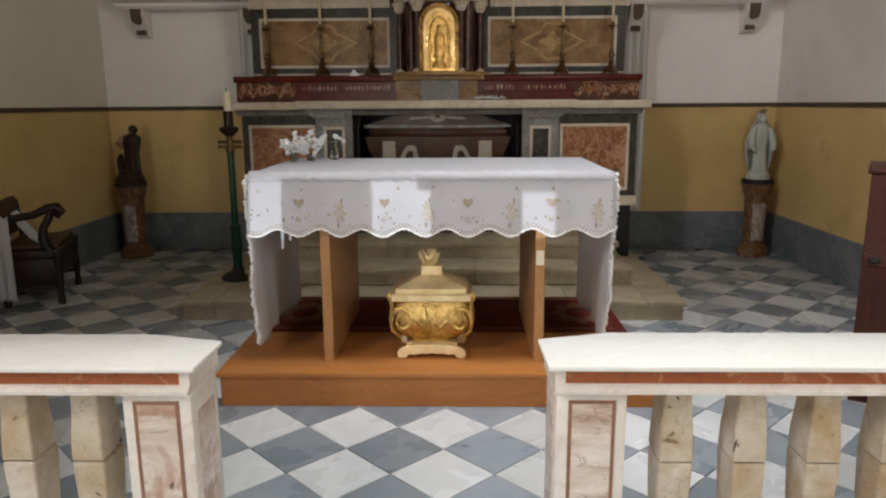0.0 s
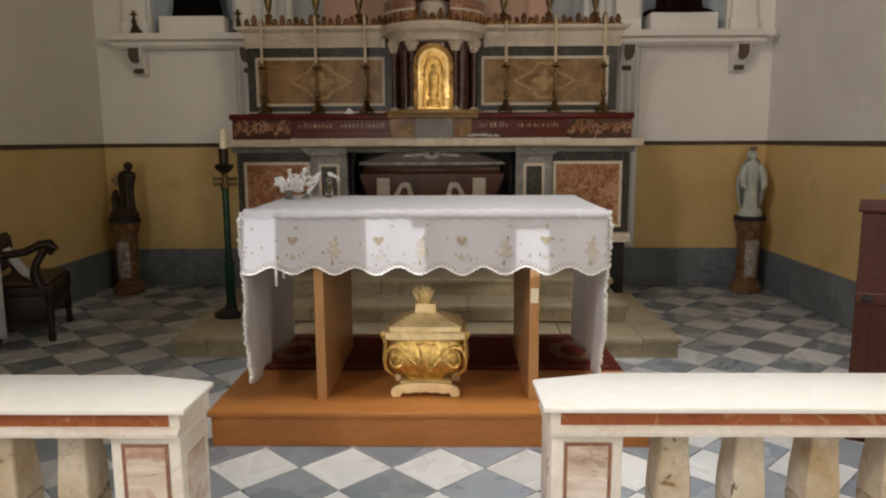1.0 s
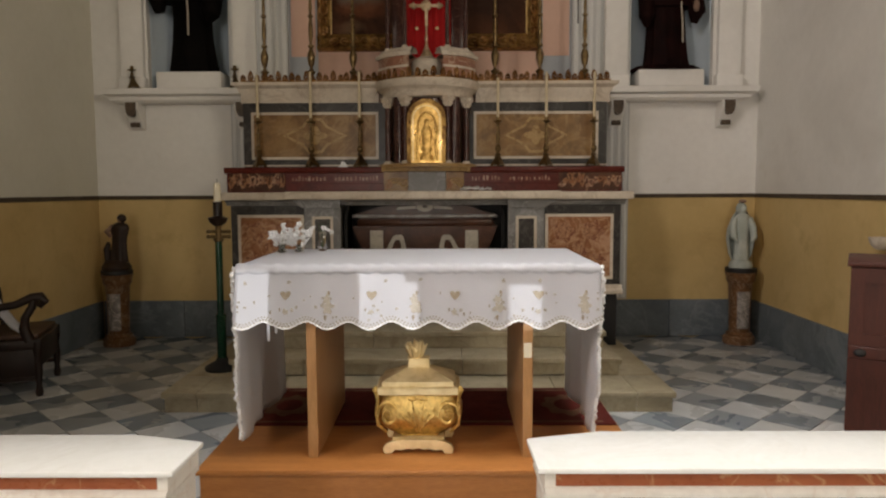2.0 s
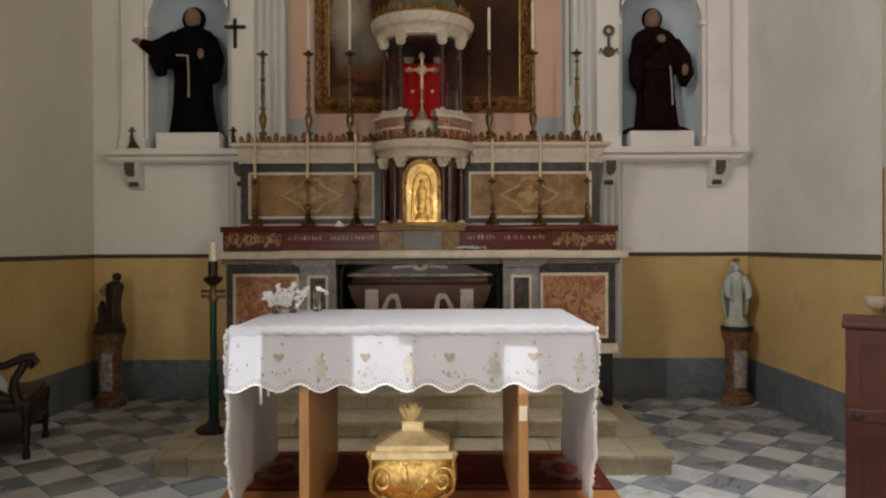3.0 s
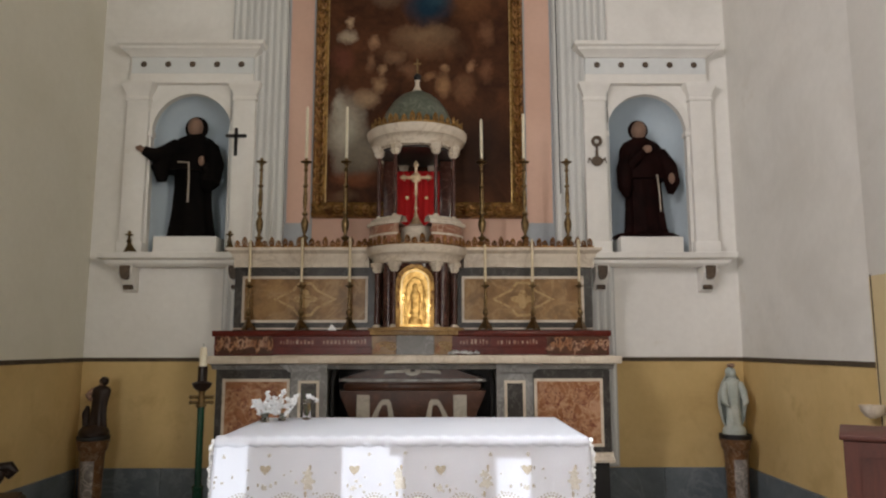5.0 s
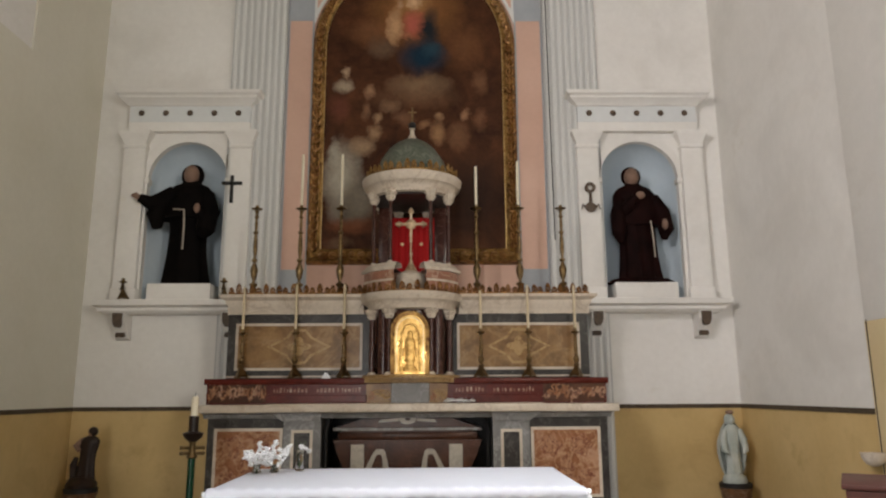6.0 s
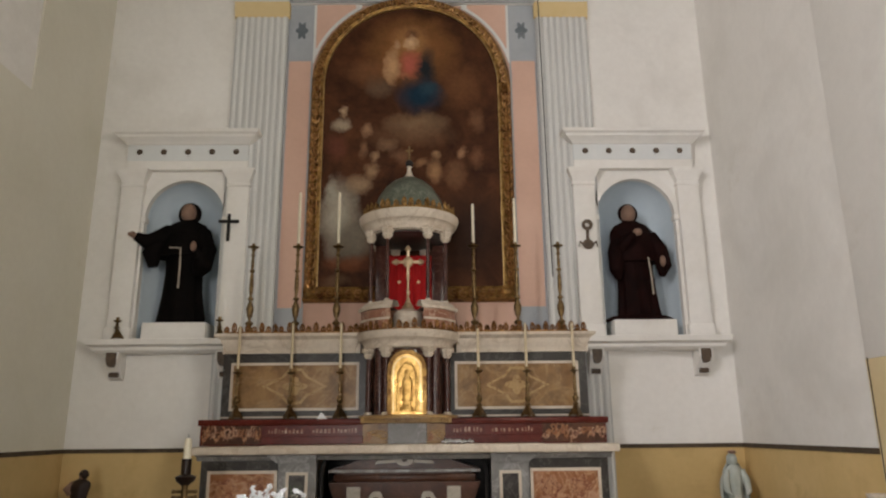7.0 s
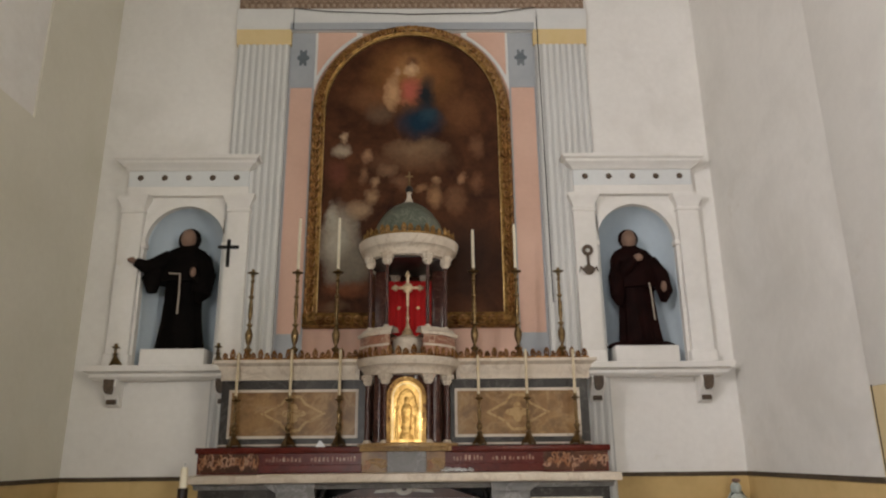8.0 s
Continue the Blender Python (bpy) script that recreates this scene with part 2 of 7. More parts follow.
def tile_stone(name, c, c2, cloud, rough):
    """Worn floor marble: soft clouds and smoky streaks, each tile a little lighter or darker."""
    m, nt, p = base(name, rough)
    co = coords(nt)
    col = ramp(nt, noise_tex(nt, co, 3.0, 4, 0.55, 0.8), [(0.3, c), (0.7, c2)])
    streak = noise_tex(nt, co, 2.2, 4, 0.55, 0.5)
    col = mixed(nt, ramp(nt, streak, [(0.42, (0, 0, 0)), (0.78, (0.8, 0.8, 0.8))]), col, cloud)
    info, geo = nt.nodes.new("ShaderNodeObjectInfo"), nt.nodes.new("ShaderNodeNewGeometry")
    add, frac = nt.nodes.new("ShaderNodeMath"), nt.nodes.new("ShaderNodeMath")
    add.operation, frac.operation = "ADD", "FRACT"
    nt.links.new(info.outputs["Random"], add.inputs[0])
    nt.links.new(geo.outputs["Random Per Island"], add.inputs[1])
    nt.links.new(add.outputs[0], frac.inputs[0])
    col = mixed(nt, 1.0, col, ramp(nt, frac.outputs[0], [(0.0, (0.80, 0.79, 0.775)), (0.6, (0.98, 0.98, 0.98)), (1.0, (1.05, 1.05, 1.05))]), "MULTIPLY")
    nt.links.new(col, p.inputs["Base Color"])
    p.inputs["Specular IOR Level"].default_value = 0.35
    nt.links.new(ramp(nt, streak, [(0.3, (rough * 0.85,) * 3), (0.8, (rough * 1.3,) * 3)]), p.inputs["Roughness"])
    return m


def blotch(m, scale, lo, hi, c, strong=1.0):
    """Stains with an outline of their own, laid over a finished stone."""
    nt = m.node_tree
    p = nt.nodes["Principled BSDF"]
    old = p.inputs["Base Color"].links[0].from_socket
    fac = ramp(nt, noise_tex(nt, coords(nt), scale, 4, 0.6, 0.4), [(lo, (0, 0, 0)), (hi, (strong,) * 3)])
    nt.links.new(mixed(nt, fac, old, c), p.inputs["Base Color"])


TILE_W = tile_stone("white_marble_tile", (0.56, 0.575, 0.585), (0.66, 0.675, 0.685), (0.46, 0.475, 0.49), 0.27)
TILE_G = tile_stone("grey_marble_tile", (0.18, 0.213, 0.248), (0.255, 0.29, 0.33), (0.32, 0.35, 0.38), 0.27)
GROUT = paint("floor_bed", (0.22, 0.20, 0.17), (0.3, 0.27, 0.23), 6, 60, 0.9)
RAIL_W = marble("white_rail_marble", (0.76, 0.71, 0.64), (0.84, 0.81, 0.75), (0.60, 0.47, 0.37), 4, 3, 0.03, 0.3, strong=0.35)
RAIL_TOP = marble("white_slab_marble", (0.82, 0.82, 0.785), (0.87, 0.87, 0.845), (0.70, 0.68, 0.62), 4, 3, 0.04, 0.24, strong=0.2, grain=0.12, gloss=0.45, bump=0.0)
RED_IN = marble("red_inlay_marble", (0.27, 0.075, 0.032), (0.38, 0.125, 0.055), (0.66, 0.42, 0.22), 5, 3.0, 0.014, 0.28, strong=0.45, grain=0.25)
BORDER = marble("brown_border_marble", (0.24, 0.11, 0.07), (0.34, 0.18, 0.12), (0.5, 0.36, 0.28), 9, 6, 0.02, 0.3, strong=0.3)
BRECCIA = marble("pink_breccia_marble", (0.46, 0.30, 0.21), (0.86, 0.80, 0.73), (0.18, 0.12, 0.08), 5, 4.0, 0.014, 0.3, strong=0.5, grain=0.25, twist=0.25)
for _n in BRECCIA.node_tree.nodes:
    if _n.type == "MAPPING":
        _n.inputs["Rotation"].default_value, _n.inputs["Scale"].default_value = (0.0, radians(35), 0.0), (0.6, 1.0, 2.2)
blotch(PLASTER_E, 1.1, 0.48, 0.72, (0.60, 0.575, 0.53), 0.55)
blotch(WHITE, 1.3, 0.52, 0.75, (0.64, 0.61, 0.56), 0.45)
blotch(PLASTER, 1.0, 0.5, 0.72, (0.63, 0.60, 0.48), 0.35)
blotch(OCHRE, 2.5, 0.52, 0.7, (0.45, 0.30, 0.12), 0.45)
BALUST = marble("yellowed_baluster_marble", (0.46, 0.36, 0.22), (0.74, 0.69, 0.61), (0.14, 0.10, 0.07), 3.0, 5.5, 0.008, 0.42, strong=0.4, grain=0.35, twist=0.2)
blotch(BALUST, 16, 0.66, 0.70, (0.07, 0.05, 0.035))
blotch(BALUST, 4, 0.5, 0.68, (0.40, 0.27, 0.13), 0.8)
blotch(BRECCIA, 5, 0.54, 0.60, (0.44, 0.24, 0.17), 0.7)
blotch(BRECCIA, 17, 0.66, 0.69, (0.16, 0.11, 0.07))
STEP = marble("worn_step_marble", (0.33, 0.275, 0.18), (0.48, 0.42, 0.30), (0.26, 0.21, 0.14), 3, 2.5, 0.03, 0.45, strong=0.4, grain=0.3)
ALTAR_W = marble("white_altar_marble", (0.54, 0.455, 0.36), (0.69, 0.61, 0.51), (0.38, 0.29, 0.21), 3, 2.2, 0.03, 0.35, strong=0.45, gloss=0.18)
ALTAR_G = marble("dark_grey_altar_marble", (0.027, 0.023, 0.020), (0.062, 0.055, 0.049), (0.13, 0.12, 0.11), 5, 4, 0.025, 0.3, strong=0.5, gloss=0.18)
ALTAR_M = marble("mid_grey_altar_marble", (0.155, 0.148, 0.142), (0.27, 0.262, 0.255), (0.40, 0.39, 0.38), 5, 4, 0.03, 0.35, strong=0.6, gloss=0.18)
ALTAR_R = marble("dark_red_marble", (0.065, 0.009, 0.006), (0.125, 0.020, 0.013), (0.24, 0.08, 0.05), 7, 7, 0.015, 0.3, strong=0.35, gloss=0.18)
PANEL_B = marble("brown_yellow_breccia", (0.15, 0.075, 0.028), (0.35, 0.205, 0.085), (0.44, 0.29, 0.15), 4, 3, 0.05, 0.3, strong=0.4, gloss=0.18)
PANEL_Y = marble("pale_yellow_inlay_marble", (0.38, 0.24, 0.10), (0.48, 0.32, 0.15), (0.24, 0.13, 0.05), 9, 7, 0.03, 0.3, gloss=0.18)
PANEL_R = marble("orange_red_breccia", (0.20, 0.075, 0.03), (0.37, 0.17, 0.085), (0.55, 0.34, 0.2), 10, 7, 0.04, 0.3, strong=0.7, gloss=0.18)
PANEL_P = marble("pale_pink_inlay_marble", (0.26, 0.10, 0.045), (0.52, 0.30, 0.17), (0.16, 0.05, 0.03), 14, 12, 0.05, 0.3, gloss=0.18)
blotch(STEP, 5, 0.55, 0.75, (0.20, 0.155, 0.09), 0.7)
blotch(PANEL_B, 6, 0.5, 0.66, (0.15, 0.085, 0.035), 0.8)
blotch(PANEL_R, 5, 0.52, 0.62, (0.50, 0.30, 0.19), 0.7)
COLM = marble("brown_red_column_marble", (0.030, 0.011, 0.009), (0.075, 0.028, 0.02), (0.16, 0.08, 0.06), 8, 7, 0.02, 0.22, strong=0.7)
PLATFORM = wood("orange_brown_board", (0.335, 0.125, 0.033), (0.44, 0.175, 0.05), 0.4)
LEG_WOOD = wood("light_brown_board", (0.38, 0.19, 0.075), (0.47, 0.25, 0.105), 0.4, (8, 8, 1))
DARK_WOOD = wood("dark_stained_wood", (0.009, 0.0045, 0.003), (0.022, 0.010, 0.006), 0.4, (8, 8, 1))
MAHOGANY = wood("mahogany", (0.040, 0.010, 0.006), (0.074, 0.019, 0.011), 0.5, (6, 6, 1))
GOLD = metal("gilding", (0.80, 0.52, 0.18), (0.44, 0.24, 0.065), 0.36, 22, 0.35, 0.010)
GOLD_C = metal("worn_olive_gilding", (0.76, 0.54, 0.20), (0.36, 0.22, 0.06), 0.36, 30, 0.6, 0.010)
GOLD_S = metal("smooth_gilding", (0.86, 0.73, 0.46), (0.70, 0.56, 0.31), 0.5, 14, 0.2, 0.006)
OLD_GOLD = metal("old_gilding", (0.42, 0.25, 0.085), (0.10, 0.045, 0.02), 0.45, 13, 0.8, 0.02)
BRASS = metal("brass", (0.25, 0.17, 0.08), (0.11, 0.07, 0.032), 0.4, 30, 0.2, 0.004)
WAX = paint("candle_wax", (0.72, 0.64, 0.48), (0.80, 0.73, 0.58), 10, 50, 0.5, bump=0.05)
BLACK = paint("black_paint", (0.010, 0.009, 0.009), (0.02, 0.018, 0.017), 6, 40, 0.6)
RED_CLOTH = paint("red_velvet", (0.33, 0.010, 0.012), (0.46, 0.02, 0.02), 5, 60, 0.85)
STRIPE_W = paint("pilaster_white", (0.66, 0.655, 0.635), (0.74, 0.735, 0.71), 1.5, 20, 0.8)
STRIPE_G = paint("pilaster_grey", (0.50, 0.495, 0.48), (0.57, 0.565, 0.55), 1.5, 20, 0.8)
PINK = paint("pink_wall_paint", (0.62, 0.40, 0.31), (0.70, 0.47, 0.37), 1.2, 18, 0.8)
BLUE_GREY = paint("blue_grey_wall_paint", (0.36, 0.38, 0.41), (0.44, 0.46, 0.48), 2, 18, 0.8)
YELLOW = paint("yellow_capital_paint", (0.66, 0.50, 0.25), (0.72, 0.57, 0.32), 2, 18, 0.8)
NICHE = paint("pale_blue_niche_paint", (0.54, 0.62, 0.68), (0.62, 0.69, 0.74), 1.5, 18, 0.85)
FRAME_LEAF = metal("worn_red_gold_leafwork", (0.60, 0.36, 0.15), (0.20, 0.075, 0.035), 0.4, 20, 0.4, 0.006)
CROSS_G = metal("pale_gilding", (0.66, 0.52, 0.36), (0.40, 0.28, 0.17), 0.5, 30, 0.4, 0.01)
FILLET = metal("gilt_fillet", (0.58, 0.40, 0.17), (0.30, 0.18, 0.06), 0.4, 30, 0.4, 0.006)
FRIEZE = paint("brown_frieze", (0.20, 0.13, 0.09), (0.36, 0.26, 0.19), 14, 30, 0.8, bump=0.5)
FRIEZE_R = paint("pale_brown_relief", (0.34, 0.25, 0.18), (0.46, 0.36, 0.28), 14, 30, 0.8)
FRIEZE_W = paint("pale_blue_white_paint", (0.66, 0.675, 0.67), (0.73, 0.74, 0.725), 1.5, 18, 0.85)
BRONZE = paint("dark_bronze_paint", (0.07, 0.05, 0.035), (0.13, 0.09, 0.06), 20, 60, 0.5)


def canvas_paint():
    """A dark varnished canvas with soft pale and coloured patches."""
    m, nt, p = base("old_oil_canvas", 0.6)
    p.inputs["Specular IOR Level"].default_value = 0.12
    tc = nt.nodes.new("ShaderNodeTexCoord")
    warp = nt.nodes.new("ShaderNodeTexNoise")
    warp.inputs["Scale"].default_value, warp.inputs["Detail"].default_value = 4.5, 9.0
    warp.inputs["Roughness"].default_value = 0.68
    nt.links.new(tc.outputs["Object"], warp.inputs["Vector"])
    sub = nt.nodes.new("ShaderNodeVectorMath")
    sub.operation = "MULTIPLY_ADD"
    nt.links.new(warp.outputs[1], sub.inputs[0])
    sub.inputs[1].default_value = (0.26, 0.0, 0.26)
    nt.links.new(tc.outputs["Object"], sub.inputs[2])
    co = sub.outputs[0]
    col = ramp(nt, noise_tex(nt, tc.outputs["Object"], 2.2, 6, 0.65, 0.5), [(0.35, (0.034, 0.012, 0.006)), (0.7, (0.125, 0.047, 0.020))])
    for x, z, rx, rz, c, s in PATCHES:
        mp = nt.nodes.new("ShaderNodeMapping")
        mp.vector_type = "POINT"
        mp.inputs["Scale"].default_value = (1 / rx, 0.0, 1 / rz)
        mp.inputs["Location"].default_value = (-(x + 0.13) / rx, 0.0, -(z + 0.13) / rz)
        nt.links.new(co, mp.inputs["Vector"])
        ln = nt.nodes.new("ShaderNodeVectorMath")
        ln.operation = "LENGTH"
        nt.links.new(mp.outputs[0], ln.inputs[0])
        col = mixed(nt, ramp(nt, ln.outputs["Value"], [(0.25, (s,) * 3), (0.7, (0.45 * s,) * 3), (1.2, (0, 0, 0))]), col, c)
    f = noise_tex(nt, tc.outputs["Object"], 22, 5, 0.7)
    col = mixed(nt, 0.34, col, ramp(nt, f, [(0.3, (0.25, 0.25, 0.25)), (0.75, (1.0, 0.95, 0.85))]), "MULTIPLY")
    nt.links.new(col, p.inputs["Base Color"])
    relief(nt, p, f, 0.2, 0.003)
    return m


# patches of the picture: place from its foot's middle, half sizes, colour, strength
PATCHES = [
    (0.0, 2.95, 0.62, 0.52, (0.34, 0.15, 0.05), 0.8),
    (-0.02, 3.06, 0.25, 0.22, (0.42, 0.22, 0.09), 0.7),
    (-0.5, 2.65, 0.3, 0.2, (0.24, 0.105, 0.045), 0.6),
    (0.55, 2.5, 0.3, 0.35, (0.20, 0.085, 0.035), 0.6),
    (-0.36, 2.48, 0.2, 0.16, (0.17, 0.11, 0.07), 0.7),
    (0.06, 2.02, 0.42, 0.17, (0.30, 0.19, 0.11), 0.75),
    (0.0, 1.88, 0.6, 0.16, (0.20, 0.105, 0.055), 0.6),
    (0.17, 2.70, 0.16, 0.34, (0.018, 0.022, 0.028), 1.0),
    (0.1, 2.37, 0.33, 0.26, (0.010, 0.034, 0.062), 1.0),
    (0.2, 2.45, 0.15, 0.12, (0.03, 0.07, 0.10), 0.7),
    (-0.02, 2.76, 0.16, 0.20, (0.50, 0.13, 0.09), 1.0),
    (-0.1, 2.62, 0.12, 0.07, (0.40, 0.16, 0.09), 0.7),
    (-0.22, 2.74, 0.10, 0.27, (0.58, 0.34, 0.18), 1.0),
    (-0.28, 2.80, 0.06, 0.1, (0.46, 0.25, 0.13), 0.8),
    (-0.17, 3.00, 0.06, 0.075, (0.52, 0.31, 0.18), 0.9),
    (0.0, 3.13, 0.105, 0.07, (0.16, 0.07, 0.035), 0.85),
    (-0.01, 3.02, 0.085, 0.11, (0.70, 0.45, 0.27), 1.0),
    (-0.78, 2.02, 0.12, 0.1, (0.46, 0.37, 0.27), 0.85),
    (-0.75, 2.17, 0.055, 0.075, (0.52, 0.36, 0.23), 0.9),
    (-0.82, 1.74, 0.16, 0.2, (0.17, 0.055, 0.035), 0.61),
    (-0.49, 1.93, 0.07, 0.1, (0.40, 0.23, 0.13), 0.8),
    (-0.52, 1.72, 0.06, 0.12, (0.36, 0.20, 0.11), 0.50),
    (-0.26, 1.76, 0.15, 0.1, (0.36, 0.21, 0.12), 0.54),
    (-0.1, 1.62, 0.12, 0.12, (0.30, 0.16, 0.09), 0.50),
    (-0.78, 0.92, 0.26, 0.52, (0.47, 0.42, 0.34), 0.95),
    (-0.60, 0.68, 0.26, 0.3, (0.30, 0.26, 0.20), 0.85),
    (-0.86, 1.22, 0.1, 0.2, (0.46, 0.42, 0.34), 0.8),
    (-0.56, 1.30, 0.16, 0.15, (0.50, 0.34, 0.21), 0.66),
    (-0.42, 1.46, 0.10, 0.12, (0.50, 0.32, 0.18), 0.61),
    (-0.40, 1.64, 0.07, 0.085, (0.48, 0.30, 0.17), 0.65),
    (0.26, 1.46, 0.11, 0.17, (0.50, 0.28, 0.14), 0.65),
    (0.25, 1.66, 0.06, 0.07, (0.50, 0.30, 0.16), 0.65),
    (0.10, 1.56, 0.1, 0.06, (0.44, 0.24, 0.12), 0.58),
    (0.57, 1.66, 0.065, 0.09, (0.48, 0.27, 0.15), 0.65),
    (0.50, 1.42, 0.16, 0.2, (0.30, 0.15, 0.075), 0.54),
    (0.74, 1.62, 0.1, 0.16, (0.28, 0.13, 0.065), 0.50),
    (0.74, 2.05, 0.1, 0.18, (0.25, 0.12, 0.06), 0.65),
    (0.62, 0.75, 0.5, 0.6, (0.035, 0.016, 0.010), 0.85),
    (-0.1, 0.5, 0.35, 0.35, (0.05, 0.022, 0.013), 0.8),
    (-0.66, 0.42, 0.3, 0.12, (0.26, 0.09, 0.04), 0.75),
    (-0.80, 0.22, 0.2, 0.08, (0.20, 0.12, 0.07), 0.6),
]
CANVAS = canvas_paint()
LINEN = paint("white_linen", (0.665, 0.67, 0.71), (0.725, 0.73, 0.77), 3, 120, 0.8, bump=0.1)
_nt = LINEN.node_tree
_tr, _mx = _nt.nodes.new("ShaderNodeBsdfTranslucent"), _nt.nodes.new("ShaderNodeMixShader")
_tr.inputs[0].default_value, _mx.inputs[0].default_value = (0.88, 0.88, 0.90, 1.0), 0.5
_nt.links.new(_nt.nodes["Principled BSDF"].outputs[0], _mx.inputs[1])
_nt.links.new(_tr.outputs[0], _mx.inputs[2])
_nt.links.new(_mx.outputs[0], _nt.nodes["Material Output"].inputs[0])
LACE = paint("white_lace", (0.72, 0.72, 0.73), (0.88, 0.88, 0.88), 60, 200, 0.85, bump=0.6)
THREAD_G = paint("gold_thread", (0.24, 0.19, 0.13), (0.42, 0.36, 0.28), 90, 200, 0.6, bump=0.5)
THREAD_B = paint("grey_thread", (0.32, 0.28, 0.22), (0.56, 0.52, 0.47), 90, 200, 0.6, bump=0.5)
CARPET = paint("dark_red_carpet", (0.075, 0.011, 0.009), (0.135, 0.023, 0.017), 9, 120, 0.95, bump=0.5)
CARPET_L = paint("beige_carpet_pattern", (0.12, 0.055, 0.036), (0.19, 0.105, 0.068), 9, 120, 0.95, bump=0.5)
SARC = marble("dark_brown_marble", (0.035, 0.012, 0.006), (0.11, 0.042, 0.02), (0.16, 0.07, 0.04), 4, 3, 0.02, 0.3, strong=0.4, gloss=0.2)
SARC_L = marble("pale_grey_edge_marble", (0.20, 0.18, 0.17), (0.32, 0.30, 0.28), (0.5, 0.5, 0.5), 6, 5, 0.03, 0.3)
SARC_P = marble("pale_strap_marble", (0.46, 0.41, 0.34), (0.58, 0.53, 0.45), (0.3, 0.26, 0.2), 6, 5, 0.03, 0.35, strong=0.4)
GLASS, _nt, _p = base("clear_glass", 0.05)
_p.inputs["Transmission Weight"].default_value, _p.inputs["IOR"].default_value = 1.0, 1.45
TURQ = marble("green_dome_marble", (0.075, 0.088, 0.066), (0.145, 0.16, 0.125), (0.25, 0.26, 0.21), 8, 6, 0.03, 0.4, strong=0.6)
SKIN = paint("carved_painted_wood", (0.19, 0.115, 0.08), (0.28, 0.17, 0.12), 10, 40, 0.6)
ROBE = paint("black_brown_habit", (0.0022, 0.0018, 0.0016), (0.006, 0.004, 0.0035), 4, 30, 0.75, bump=0.2)
CARVED = paint("dark_carved_wood", (0.012, 0.006, 0.004), (0.035, 0.017, 0.010), 6, 40, 0.5, bump=0.2)
ROBE_R = paint("dark_red_brown_habit", (0.005, 0.002, 0.0017), (0.018, 0.005, 0.0042), 4, 30, 0.7, bump=0.2)
PALE = paint("pale_blue_white_statue", (0.36, 0.40, 0.36), (0.54, 0.56, 0.51), 8, 40, 0.55)
CORD = paint("pale_cord", (0.32, 0.27, 0.22), (0.42, 0.36, 0.3), 20, 80, 0.8)
GREEN = paint("green_lacquer", (0.003, 0.028, 0.013), (0.006, 0.05, 0.025), 4, 30, 0.25, bump=0.03)
TERRA = paint("terracotta", (0.28, 0.12, 0.07), (0.38, 0.18, 0.11), 8, 40, 0.8)
PAPER = paint("white_paper", (0.72, 0.73, 0.75), (0.82, 0.83, 0.84), 20, 80, 0.5)
PED = marble("brown_pedestal_marble", (0.085, 0.038, 0.016), (0.20, 0.10, 0.045), (0.36, 0.26, 0.18), 8, 6, 0.03, 0.35, strong=0.5, gloss=0.2)
PED_G = marble("grey_pedestal_inlay", (0.14, 0.12, 0.11), (0.30, 0.27, 0.25), (0.45, 0.4, 0.36), 10, 9, 0.05, 0.35, gloss=0.2)
CREST = metal("tarnished_gilt_cresting", (0.30, 0.15, 0.055), (0.045, 0.017, 0.009), 0.45, 40, 0.5, 0.006)
CREST_G = metal("gilt_cresting", (0.38, 0.23, 0.085), (0.12, 0.06, 0.024), 0.45, 60, 0.5, 0.006)
SCROLL_P = marble("pale_terracotta_relief", (0.36, 0.17, 0.10), (0.58, 0.40, 0.28), (0.2, 0.08, 0.05), 14, 12, 0.05, 0.3, gloss=0.18)
TERRA_M = marble("brown_red_breccia", (0.22, 0.09, 0.055), (0.36, 0.17, 0.11), (0.5, 0.35, 0.26), 9, 8, 0.04, 0.3)
LEATHER = paint("worn_brown_leather", (0.045, 0.022, 0.014), (0.08, 0.04, 0.025), 5, 40, 0.55, bump=0.2)
WAX_T = paint("tan_wax", (0.52, 0.42, 0.27), (0.62, 0.52, 0.36), 10, 50, 0.5, bump=0.05)
STALK = paint("green_stalk", (0.05, 0.09, 0.03), (0.09, 0.14, 0.05), 20, 80, 0.6)
for _m in (ROBE, ROBE_R):
    _m.node_tree.nodes["Principled BSDF"].inputs["Specular IOR Level"].default_value = 0.06

# ---------- setting ----------
floor = setting("floor", B(NL - 0.3, NR + 0.3, YN - 0.3, YB + 0.7, -0.3, -0.012), GROUT, "stone bed under the chequered marble floor", "floor")


def arched_wall(name, holes, x0, x1, y0, y1, z0, z1, material, label):
    """A wall across the view with arched openings (middle, sill, spring, radius)."""
    bm = bmesh.new()
    left = x0
    for cx, zb, zs, r in holes:
        box(bm, left, cx - r, y0, y1, z0, z1)
        box(bm, cx - r, cx + r, y0, y1, z0, zb)
        prism(bm, arch(cx, zs, zs, r)[1:-1] + [(cx + r, z1), (cx - r, z1)], "y", y0, y1)
        left = cx + r
    box(bm, left, x1, y0, y1, z0, z1)
    return setting(name, bm, material, label, "wall")


NICHES = (-2.63, 2.26)
N_SILL, N_SPRING, N_R = 2.56, 3.885, 0.43
arched_wall("wall_north", [(c, N_SILL, N_SPRING, N_R) for c in NICHES], XL - 0.3, XR + 0.3, YB, YB + 0.62, DADO, TOP, WHITE, "cream-white plastered end wall with two arched niches")
setting("dado_north", B(XL - 0.3, XR + 0.3, YB, YB + 0.62, -0.3, DADO), OCHRE, "ochre painted lower part of the end wall", "wall")

